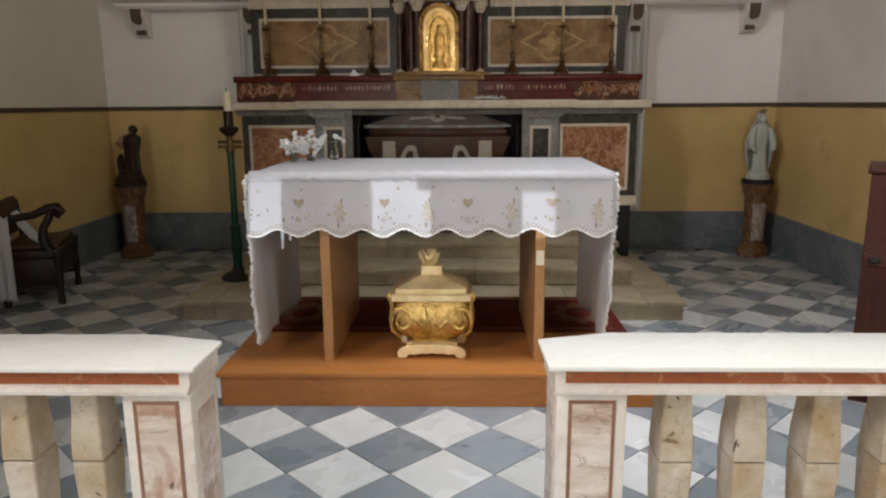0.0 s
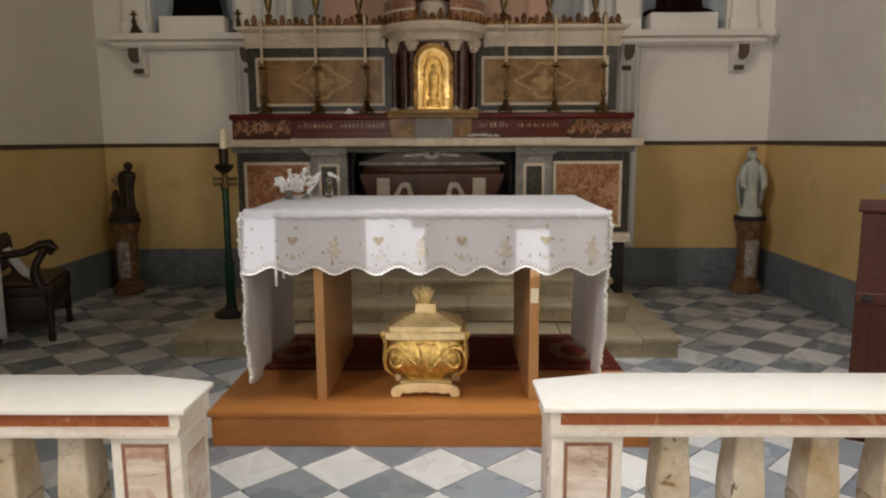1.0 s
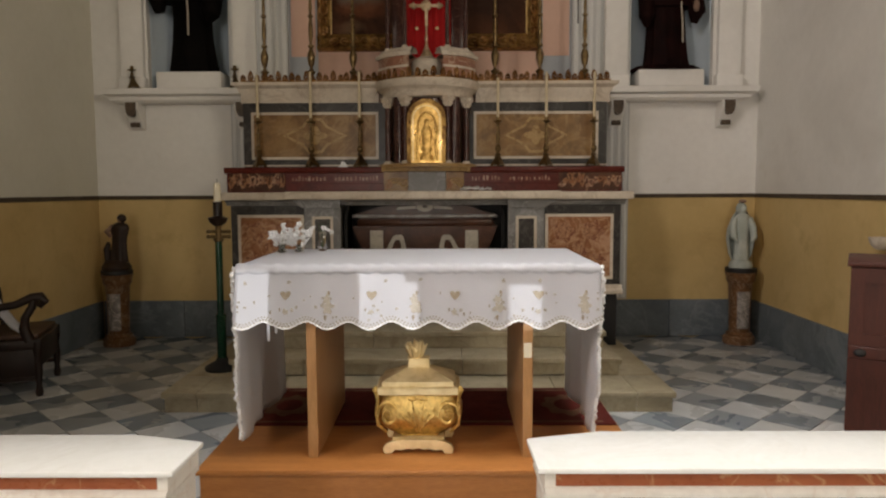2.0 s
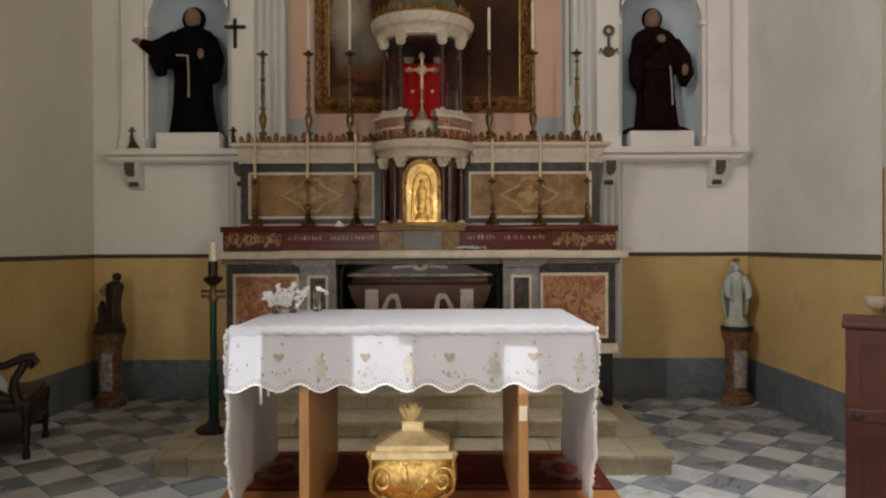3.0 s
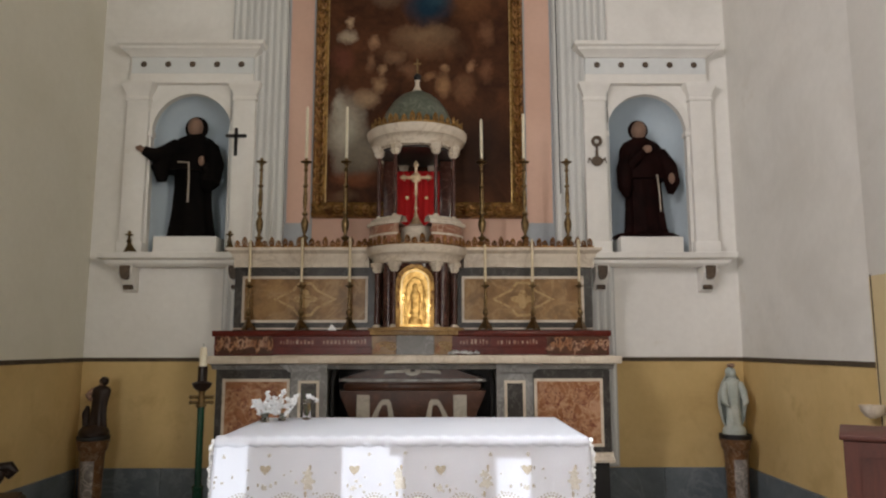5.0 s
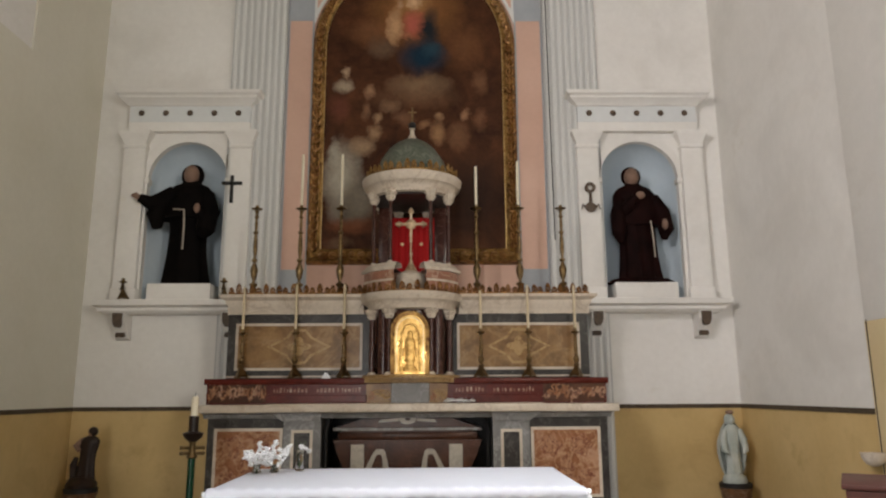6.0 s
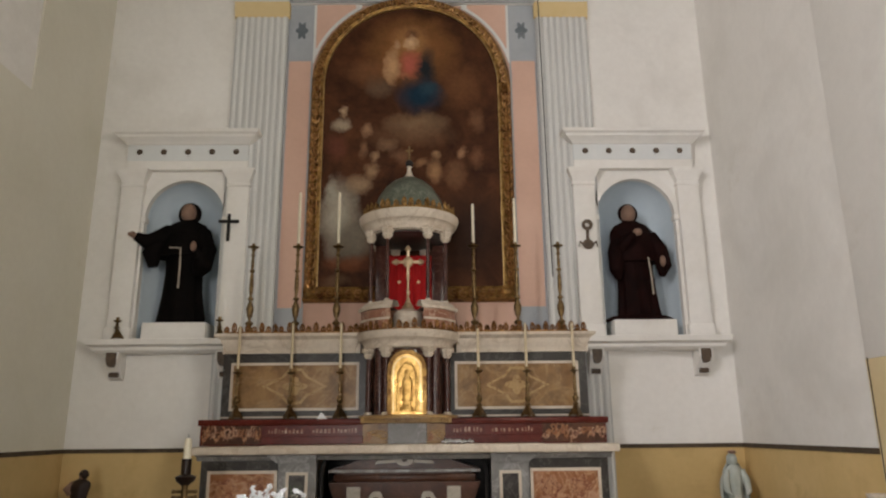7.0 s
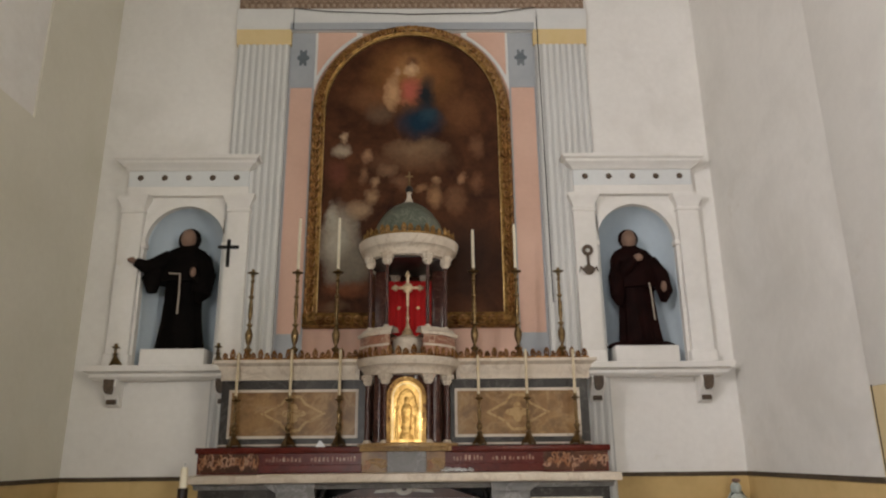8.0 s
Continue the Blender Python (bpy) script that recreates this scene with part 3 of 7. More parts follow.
# a shallow recess, paler than the wall, stands high in the chancel's left wall
W_Y0, W_Y1, W_Z0, W_Z1 = 4.5, 5.99, 4.72, 7.2
bm = bmesh.new()
for y0, y1, z0, z1 in ((1.0, W_Y0, DADO, TOP), (W_Y1, YB, DADO, TOP), (W_Y0, W_Y1, DADO, W_Z0), (W_Y0, W_Y1, W_Z1, TOP)):
    box(bm, XL - 0.45, XL, y0, y1, z0, z1)
setting("wall_west", bm, PLASTER, "cream plastered side wall with a high shallow recess", "wall")
setting("dado_west", B(XL - 0.45, XL, 1.0, YB, -0.3, DADO), OCHRE, "ochre painted lower part of the side wall", "wall")
setting("recess_west", B(XL - 0.40, XL - 0.018, W_Y0, W_Y1, W_Z0, W_Z1), WHITE, "shallow high recess in paler plaster", "recess")
setting("wall_east", B(XR, XR + 0.45, PY, YB, DADO, TOP), PLASTER_E, "cream-white plastered side wall", "wall")
setting("dado_east", B(XR, XR + 0.45, PY, YB, -0.3, DADO), OCHRE, "ochre painted lower part of the side wall", "wall")
setting("pier_east", B(XR - 0.012, XR + 0.45, 1.0, PY, 2.11, TOP, 0.006), PLASTER_E, "cream plastered pier of the chancel arch", "pier")
setting("pier_dado_east", B(XR - 0.016, XR + 0.45, 1.0, PY, -0.3, 2.11, 0.006), CREAM_Y, "pale yellow painted foot of the chancel pier", "pier")
# nave, out of view and assumed: side walls with window openings, entrance wall with slits, ceiling; dark to cut bounce


def long_wall(name, x0, x1, holes, label):
    bm = bmesh.new()
    y = YN - 0.3
    for y0, y1, z0, z1 in holes:
        box(bm, x0, x1, y, y0, -0.3, TOP)
        box(bm, x0, x1, y0, y1, -0.3, z0)
        box(bm, x0, x1, y0, y1, z1, TOP)
        y = y1
    box(bm, x0, x1, y, 1.0, -0.3, TOP)
    return setting(name, bm, NAVE, label, "wall")


long_wall("wall_nave_west", NL - 0.4, NL, [(-6.8, -5.2, 4.3, 6.9), (-2.8, -1.2, 4.3, 6.9)], "added dark nave wall with assumed high windows")
long_wall("wall_nave_east", NR, NR + 0.4, [(-3.8, -2.2, 2.6, 5.2)], "added dark nave wall with an assumed window opening")
# Unseen wall carried inwards to keep the left window's light off the chancel's left.
setting("wall_return_west", B(NL - 0.4, -2.75, 0.9, 0.998, -0.3, TOP), NAVE, "added dark wall beside the chancel, blocking nave light", "wall")
setting("wall_return_east", B(XR + 0.45, NR + 0.4, 1.0, 1.4, -0.3, TOP), NAVE, "added dark wall beside the chancel, blocking nave light", "wall")
# entrance wall, unseen: its slits are cut to shape the low sun's patches on the altar cloth
SLITS = [(-1.047, -0.888, 0.84, 1.15), (-0.438, -0.215, 0.84, 1.138), (-0.215, -0.149, 0.84, 1.09), (0.299, 0.46, 0.84, 1.08)]
rise = SUN_DROP * (3.45 - YN)
bm = bmesh.new()
x = NL - 0.4
for x0, x1, z0, z1 in SLITS:
    if x0 > x:
        box(bm, x, x0, YN - 0.05, YN, -0.3, 4.3)
    box(bm, x0, x1, YN - 0.05, YN, -0.3, z0 + rise)
    box(bm, x0, x1, YN - 0.05, YN, z1 + rise, 4.3)
    x = x1
box(bm, x, NR + 0.4, YN - 0.05, YN, -0.3, 4.3)
box(bm, NL - 0.4, NR + 0.4, YN - 0.05, YN, 4.3, TOP)
setting("wall_south", bm, NAVE, "added dark entrance wall, slit to shape the sun patches", "wall")
bm = bmesh.new()
LX0, LX1, LY0, LY1 = -0.3, 1.5, 1.5, 3.3     # opening for the added fill lamp
box(bm, NL - 0.4, LX0, YN - 0.3, YB + 0.62, TOP, TOP + 0.3)
box(bm, LX1, NR + 0.4, YN - 0.3, YB + 0.62, TOP, TOP + 0.3)
box(bm, LX0, LX1, YN - 0.3, LY0, TOP, TOP + 0.3)
box(bm, LX0, LX1, LY1, YB + 0.62, TOP, TOP + 0.3)
setting("ceiling", bm, NAVE, "added dark ceiling with an opening for the fill lamp", "ceiling")
# Plate closing the opening over the added fill lamp.
setting("lantern_pane", B(LX0, LX1, LY0, LY1, TOP + 0.26, TOP + 0.3), WHITE, "white plate above the added fill lamp", "window")

# painted band, skirting
bm = bmesh.new()
box(bm, XL, XR, YB - 0.012, YB + 0.01, DADO - 0.02, DADO + 0.02)
box(bm, XL - 0.01, XL + 0.012, 1.0, YB - 0.012, DADO - 0.02, DADO + 0.02)
box(bm, XR - 0.012, XR + 0.01, PY + 0.01, YB - 0.012, DADO - 0.02, DADO + 0.02)
setting("dado_band", bm, BAND, "thin dark painted band above the ochre dado", "trim")
SK = 0.385
bm = bmesh.new()
for i in range(8):
    a, b = XL + 0.02 + (XR - XL - 0.04) * i / 8, XL + 0.02 + (XR - XL - 0.04) * (i + 1) / 8
    box(bm, a, b - 0.004, YB - 0.022, YB + 0.01, 0, SK, 0.003)
for i in range(7):
    a, b = 1.02 + 6.3 * i / 7, 1.02 + 6.3 * (i + 1) / 7
    box(bm, XL - 0.01, XL + 0.022, a, b - 0.004, 0, SK, 0.003)
for i in range(3):
    a, b = PY + 0.02 + (YB - PY - 0.05) * i / 3, PY + 0.02 + (YB - PY - 0.05) * (i + 1) / 3
    box(bm, XR - 0.022, XR + 0.01, a, b - 0.004, 0, SK, 0.003)
setting("baseboard", bm, SKIRT, "grey-blue marble skirting slabs", "baseboard")

# ---------- communion rail ----------


def rail(left):
    s = -1 if left else 1
    xi, xo = (-0.775, XL + 0.03) if left else (0.262, XR - 0.06)   # inner end, wall end
    t = thing("communion_rail", ((xi + xo) / 2, 1.99, 0), "white marble communion rail with red inlay and square balusters", "balustrade", "communion rails")

    def bx(d0, d1, *a, **k):
        u0, u1 = sorted((xi + s * d0, xi + s * d1))
        return B(u0, u1, *a, **k)

    w = abs(xo - xi)
    # top slab with a clipped back corner
    e = xi - s * 0.022
    bm = prism(bmesh.new(), [(e, 1.85), (e - s * 0.005, 2.085), (e + s * 0.23, 2.15), (xo, 2.15), (xo, 1.85)], "z", 0.770, 0.787)
    bmesh.ops.bevel(bm, geom=list(bm.edges), offset=0.005, segments=2, profile=0.5, affect="EDGES")
    part("top_slab", bm, RAIL_TOP, t, "polished white marble slab")
    part("rail_beam", bx(0.0, w, 1.872, 2.11, 0.706, 0.770), RAIL_W, t)
    part("red_inlay", bx(0.03, w, 1.869, 1.88, 0.730, 0.766), RED_IN, t, "band of red veined marble")
    bm = moulding(bmesh.new(), [(0.0, 0.700), (0.016, 0.702), (0.018, 0.714), (0.006, 0.724), (0.0, 0.725)], *sorted((xi, xo)), 1.871)
    part("lower_moulding", bm, RAIL_W, t)
    part("pedestal", bx(0.006, 0.208, 1.885, 2.10, 0.05, 0.706, bev=0.006), RAIL_W, t)
    part("pedestal_cap", bx(-0.004, 0.214, 1.878, 2.108, 0.688, 0.7065, bev=0.006), RAIL_W, t)
    part("inlay_border", ringed(bmesh.new(), [(xi + s * d, z) for d, z in ((0.042, 0.1), (0.042, 0.672), (0.176, 0.672), (0.176, 0.1))],
         [(xi + s * d, z) for d, z in ((0.052, 0.11), (0.052, 0.662), (0.166, 0.662), (0.166, 0.11))], 1.881, 1.89, closed=True), BORDER, t, "thin brown-red marble border")
    part("inlay_panel", bx(0.052, 0.166, 1.8825, 1.89, 0.11, 0.662), BRECCIA, t, "pink and white breccia panel")
    bm = bmesh.new()
    u0, u1 = sorted((xi + s * 0.002, xi + s * 0.012))
    box(bm, u0, u1, 1.925, 2.06, 0.1, 0.62)
    part("side_panel", bm, BRECCIA, t, "pink breccia side panel")
    part("plinth", bx(-0.02, w, 1.84, 2.14, -0.01, 0.06, bev=0.006), RAIL_W, t)
    # square balusters, swelling towards the joint at half height
    prof = [(0.041, 0.706), (0.040, 0.66), (0.042, 0.60), (0.047, 0.53), (0.049, 0.46)]
    low = [(0.049, 0.455), (0.048, 0.40), (0.042, 0.24), (0.039, 0.19), (0.047, 0.17), (0.053, 0.10), (0.053, 0.055)]
    me = []
    for pr in (prof, low):
        b = bmesh.new()
        lathe(b, [(r * math.sqrt(2), z) for r, z in pr], 0, 0, 4, a0=math.pi / 4, a1=math.pi / 4 + math.tau)
        bmesh.ops.bevel(b, geom=[e for e in b.edges if e.calc_length() > 0.02], offset=0.004, segments=1, affect="EDGES")
        bmesh.ops.scale(b, vec=(1.0, 1.35, 1.0), verts=b.verts)
        me.append(mesh_of("baluster", b, BALUST))
    k = 0
    d0 = 0.37 if not left else 0.352
    while d0 + 0.2145 * k < w - 0.1:
        x = xi + s * (d0 + 0.2145 * k)
        up = piece("baluster", me[0], (x, 1.99, 0), t)
        piece("baluster_foot", me[1], (x, 1.99, 0), up)
        k += 1
    return t


rail(True).location.z -= 0.009
rail(False)

# ---------- wooden platform, carpet, table altar ----------
PZ = 0.185
t = thing("altar_platform", (AX + 0.05, 4.0, 0), "orange-brown wooden platform on the chequered floor", "platform")
part("deck", B(-1.235, 0.975, 3.31, 4.72, PZ - 0.028, PZ, bev=0.006), PLATFORM, t)
part("front_board", B(-1.22, 0.96, 3.332, 3.355, 0.0, PZ - 0.028), PLATFORM, t)
for x in (-1.22, 0.938):
    part("side_board", B(x, x + 0.022, 3.355, 4.7, 0.0, PZ - 0.028), PLATFORM, t)
part("back_board", B(-1.198, 0.938, 4.68, 4.7, 0.0, PZ - 0.028), PLATFORM, t)

t = thing("table_altar", (-0.155, 3.95, PZ), "brown wooden table altar with two panel legs", "altar table")
for x0 in (-0.715, 0.372):
    part("leg", B(x0, x0 + 0.05, 3.475, 4.42, PZ, 1.10, bev=0.003), LEG_WOOD, t)
part("tabletop", B(-1.03, 0.725, 3.475, 4.44, 1.10, 1.152, bev=0.004), LEG_WOOD, t)
part("stretcher", B(-0.665, 0.372, 3.95, 3.99, 0.95, 1.10), LEG_WOOD, t)
# Small pale square set on the front of the right leg.
part("sticker", B(0.376, 0.416, 3.4725, 3.4765, 0.70, 0.775), WAX, t, "small pale square on the leg")

# ---------- altar steps ----------


def step(x0, x1, y0, z0, z1, cuts, label):
    t = thing("altar_step", ((x0 + x1) / 2, y0, z0), label, "step", "steps of the high altar")
    t["kind"] = "structure"
    n = len(cuts) + 1
    xs = [x0, *cuts, x1]
    for i in range(n):
        part("riser_block", B(xs[i] + (0.02 if i == 0 else 0.0015), xs[i + 1] - (0.02 if i == n - 1 else 0.0015), y0 + 0.022, y0 + 0.4, z0, z1 - 0.042, bev=0.004), STEP, t)
        part("tread_slab", B(xs[i] + 0.0015, xs[i + 1] - 0.0015, y0, y0 + 0.45, z1 - 0.042, z1, bev=0.008), STEP, t)
    part("core", B(x0 + 0.02, x1 - 0.02, y0 + 0.40, 7.2, z0, z1 - 0.044), STEP, t)
    part("side_slab", B(x0, x0 + 0.45, y0 + 0.452, 7.2, z1 - 0.042, z1, bev=0.006), STEP, t)
    part("side_slab", B(x1 - 0.45, x1, y0 + 0.452, 7.2, z1 - 0.042, z1, bev=0.006), STEP, t)


step(-2.0, 1.57, 4.76, 0.0, 0.145, [-1.75, -1.2, -0.2, 0.75, 1.3], "lowest worn marble step of the high altar")
step(-1.66, 1.30, 5.20, 0.145, 0.275, [-1.1, 0.1, 0.9], "middle worn marble step of the high altar")
step(-1.62, 1.26, 5.55, 0.275, 0.41, [-0.6, 0.55], "upper worn marble step of the high altar")

# ---------- high altar ----------
YF = 6.22     # front of the altar block
altar = thing("high_altar", (AX, 6.7, 0.41), "old high altar of grey, white and red inlaid marbles", "altar")
# Plain black block from the lowest step up to the base moulding.
part("dark_base", B(-1.90, 1.50, YF + 0.02, YB - 0.1, 0.146, 0.62), BLACK, altar, "plain black block under the altar front")
bm = moulding(bmesh.new(), [(0.0, 0.62), (0.07, 0.62), (0.075, 0.645), (0.04, 0.665), (0.03, 0.69), (0.0, 0.70)], -1.92, 1.53, YF)
part("base_moulding", bm, ALTAR_W, altar)
part("front_block", B(-1.92, -0.95, YF, YB - 0.1, 0.62, 1.405), ALTAR_G, altar)
part("front_block", B(0.525, 1.52, YF, YB - 0.1, 0.62, 1.405), ALTAR_G, altar)
# The recess's darkness is put into the colour of its back.
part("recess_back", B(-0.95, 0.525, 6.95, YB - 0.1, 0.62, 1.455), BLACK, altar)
part("recess_floor", B(-0.95, 0.525, YF + 0.03, 6.95, 0.62, 0.80), ALTAR_G, altar)
for s, x0, x1 in ((-1, -1.86, -1.275), (1, 0.855, 1.455)):
    part("panel_border", ringed(bmesh.new(), [(x0, 0.745), (x0, 1.325), (x1, 1.325), (x1, 0.745)], [(x0 + 0.025, 0.77), (x0 + 0.025, 1.30), (x1 - 0.025, 1.30), (x1 - 0.025, 0.77)], YF - 0.008, YF + 0.004, closed=True), ALTAR_W, altar)
    p = part("front_panel", B(x0 + 0.025, x1 - 0.025, YF - 0.004, YF + 0.004, 0.77, 1.30), PANEL_R, altar, "orange-red breccia panel")
    cx = (x0 + x1) / 2
    for d, z, rx, rz in ((-0.13, 1.17, 0.085, 0.09), (0.13, 1.17, 0.085, 0.09), (0.0, 0.99, 0.06, 0.11), (-0.16, 0.92, 0.07, 0.05), (0.16, 0.92, 0.07, 0.05)):
        b = prism(bmesh.new(), [(cx + d + rx * (1 + 0.18 * math.cos(5 * a)) * math.cos(a), z + rz * (1 + 0.18 * math.cos(5 * a)) * math.sin(a)) for a in (math.tau * i / 30 for i in range(30))], "y", YF - 0.0075, YF - 0.003)
        part("inlay_leaf", b, PANEL_P, p)
    # narrow pilaster with a bracket block beside the recess
    q0, q1 = (-1.265, -0.945) if s < 0 else (0.525, 0.845)
    part("pilaster", B(q0, q1, YF - 0.03, YF + 0.01, 0.70, 1.385, bev=0.003), ALTAR_M, altar)
    m0, m1 = (q0 + q1) / 2 - 0.092, (q0 + q1) / 2 + 0.092
    part("pilaster_border", ringed(bmesh.new(), [(m0, 0.76), (m0, 1.31), (m1, 1.31), (m1, 0.76)], [(m0 + 0.024, 0.784), (m0 + 0.024, 1.286), (m1 - 0.024, 1.286), (m1 - 0.024, 0.784)], YF - 0.037, YF - 0.029, closed=True), ALTAR_W, altar)
    part("pilaster_panel", B(m0 + 0.024, m1 - 0.024, YF - 0.033, YF - 0.029, 0.784, 1.286), ALTAR_G, altar)
    b = prism(bmesh.new(), [(q0 - 0.10 if s < 0 else q0 - 0.01, 1.455), (q0, 1.385), (q1, 1.385), (q1 + 0.01 if s < 0 else q1 + 0.10, 1.455)], "y", YF - 0.09, YF + 0.05)
    part("capital_block", b, ALTAR_M, altar)
bm = moulding(bmesh.new(), [(0.0, 1.405), (0.03, 1.41), (0.05, 1.44), (0.10, 1.455), (0.0, 1.456)], -1.95, 1.55, YF)
part("cornice_under_table", bm, ALTAR_M, altar)
part("altar_slab", B(-1.975, 1.60, YF - 0.14, YB - 0.1, 1.456, 1.522, bev=0.01), ALTAR_W, altar, "white marble altar slab")
part("altar_slab_middle", B(-1.395, 0.965, YF - 0.215, YF + 0.1, 1.462, 1.53, bev=0.01), ALTAR_W, altar, "projecting white marble slab")
# red shelf step
YR = 6.45
part("red_step", B(-2.02, 1.58, YR, YB - 0.1, 1.522, 1.745, bev=0.003), ALTAR_R, altar)
part("red_step_lip", B(-2.04, 1.60, YR - 0.025, YR + 0.05, 1.695, 1.748, bev=0.008), ALTAR_R, altar)
for x0, x1 in ((-1.47, -0.58), (0.14, 0.99)):
    part("red_front_board", B(x0, x1, YR - 0.05, YR, 1.53, 1.60, bev=0.004), ALTAR_R, altar, "dark red front board")
# upper step with the two breccia panels
YG = 6.62
for s, x0, x1, p0, p1 in ((-1, -1.905, -0.58, -1.83, -0.645), (1, 0.20, 1.475, 0.24, 1.395)):
    g = part("gradine", B(x0, x1, YG, YB - 0.1, 1.745, 2.345), ALTAR_G, altar, "dark grey marble shelf block")
    part("panel_border", ringed(bmesh.new(), [(p0, 1.825), (p0, 2.262), (p1, 2.262), (p1, 1.825)], [(p0 + 0.024, 1.849), (p0 + 0.024, 2.238), (p1 - 0.024, 2.238), (p1 - 0.024, 1.849)], YG - 0.008, YG + 0.004, closed=True), ALTAR_W, altar)
    part("upper_panel", B(p0 + 0.024, p1 - 0.024, YG - 0.004, YG + 0.004, 1.849, 2.238), PANEL_B, altar, "brown and yellow breccia panel")
    cx, zc = (p0 + p1) / 2, 2.045
    star = [(-0.30, 0), (-0.12, 0.09), (-0.06, 0.165), (0.06, 0.165), (0.12, 0.09), (0.30, 0), (0.12, -0.09), (0.06, -0.165), (-0.06, -0.165), (-0.12, -0.09)]
    part("inlay_star", ringed(bmesh.new(), [(cx + u, zc + v) for u, v in star], [(cx + 0.86 * u, zc + 0.84 * v) for u, v in star], YG - 0.0065, YG - 0.003, closed=True), PANEL_Y, altar)
    part("inlay_heart", prism(bmesh.new(), [(cx + 0.09 * math.cos(a) * (1 + 0.3 * math.cos(4 * a)), zc + 0.07 * math.sin(a) * (1 + 0.3 * math.cos(4 * a))) for a in (math.tau * i / 32 for i in range(32))], "y", YG - 0.006, YG - 0.003), PANEL_Y, altar)
    e0, e1 = (x0 - 0.075, x1) if s < 0 else (x0, x1 + 0.085)
    bm = mitred(bmesh.new(), [(0.0, 2.345), (0.015, 2.347), (0.02, 2.40), (0.05, 2.44), (0.055, 2.47), (0.10, 2.50), (0.105, 2.525), (0.0, 2.53)], x0 + (0.03 if s < 0 else 0.12), x1 - (0.12 if s < 0 else 0.02), YG, YG + 0.05)
    part("entablature", bm, ALTAR_W, altar, "cream marble cornice")
    part("entablature_core", B(e0 + 0.06, e1 - 0.06, YG + 0.002, YB - 0.1, 2.345, 2.528), ALTAR_W, altar)
    part("white_line", B(x0, x1, YG - 0.012, YG, 1.762, 1.776), ALTAR_W, altar)

# ---------- painting and wall decoration ----------
PR, PZS = 1.13, 5.45
inner, outer = arch(AX, 3.11, PZS, 0.985, 40), arch(AX, 2.95, PZS, PR, 40)

painting = thing("altar_painting", (AX, YB, 2.95), "dark old arched oil painting in a carved gilt frame", "painting")
part("canvas", prism(bmesh.new(), arch(AX, 3.10, PZS, 0.99, 40), "y", YB - 0.055, YB - 0.02), CANVAS, painting, "dark brown oil painting with pale soft shapes")
bm = bmesh.new()
steps_f = [(0.0, -0.07), (0.25, -0.095), (0.45, -0.075), (0.7, -0.11), (1.0, -0.05)]
for (f0, d0), (f1, d1) in zip(steps_f, steps_f[1:]):
    lo = [(a[0] + (b[0] - a[0]) * f0, a[1] + (b[1] - a[1]) * f0) for a, b in zip(inner, outer)]
    hi = [(a[0] + (b[0] - a[0]) * f1, a[1] + (b[1] - a[1]) * f1) for a, b in zip(inner, outer)]
    va = [bm.verts.new((x, YB + d0, z)) for x, z in lo]
    vb = [bm.verts.new((x, YB + d1, z)) for x, z in hi]
    for i in range(len(va) - 1):
        bm.faces.new((va[i], va[i + 1], vb[i + 1], vb[i]))
bmesh.ops.remove_doubles(bm, verts=bm.verts, dist=1e-5)
frame_part = part("frame", bm, OLD_GOLD, painting, "carved dark gilt frame")
b = bmesh.new()
for q in (-1, 1):
    tube(b, [(0.006 * q, -0.002, -0.05), (0.034 * q, -0.014, -0.018), (0.040 * q, -0.016, 0.016), (0.016 * q, -0.008, 0.038)], [0.007, 0.012, 0.010, 0.004], 5)
tube(b, [(0, 0, -0.045), (0, -0.018, 0.0), (0, -0.004, 0.045)], [0.005, 0.013, 0.004], 5)
frame_leaf = mesh_of("frame_leaf", b, FRAME_LEAF)
FL = random.Random(12)
spots_f = [(AX + q * 1.062, 3.1 + 0.098 * (i + 0.5), 0.0) for q in (-1, 1) for i in range(24)]
spots_f += [(AX - 1.062 * math.cos(a), PZS + 1.062 * math.sin(a), a - math.pi / 2) for a in (math.pi * (i + 0.5) / 34 for i in range(34))]
spots_f += [(AX - 1.0 + 0.1 * (i + 0.5), 3.035, math.pi / 2) for i in range(20)]
for fx, fz, fa in spots_f:
    ob = piece("frame_leaf", frame_leaf, (fx, YB - 0.088, fz), frame_part)
    ob.rotation_euler = (0, fa + FL.uniform(-0.3, 0.3), 0)
    ob.scale = (FL.uniform(0.8, 1.1), 1.0, FL.uniform(0.8, 1.05))
part("frame_foot", moulding(bmesh.new(), [(0.05, 2.95), (0.11, 2.97), (0.075, 3.03), (0.095, 3.07), (0.07, 3.11), (0.0, 3.115)], AX - PR, AX + PR, YB), OLD_GOLD, painting)
part("inner_fillet", ringed(bmesh.new(), arch(AX, 3.11, PZS, 0.995, 40), arch(AX, 3.11, PZS, 0.98, 40), YB - 0.075, YB - 0.056), FILLET, painting, "thin gilt fillet")
part("back", prism(bmesh.new(), outer, "y", YB - 0.02, YB - 0.004), DARK_WOOD, painting)

setting("wall_panel_pink", B(-1.62, 1.26, YB - 0.003, YB + 0.01, 1.8, 6.66), PINK, "pink painted wall field round the painting", "wall panel")
bm = bmesh.new()
for x0, x1 in ((-1.62, -1.60), (1.24, 1.26), (-1.345, -1.325), (0.945, 0.965)):
    box(bm, x0, x1, YB - 0.012, YB + 0.005, 2.6, 6.66, 0.002)
box(bm, -1.60, 1.24, YB - 0.012, YB + 0.005, 6.585, 6.66, 0.002)
setting("wall_border_grey", bm, BLUE_GREY, "blue-grey painted borders of the wall field", "trim")
bm = bmesh.new()
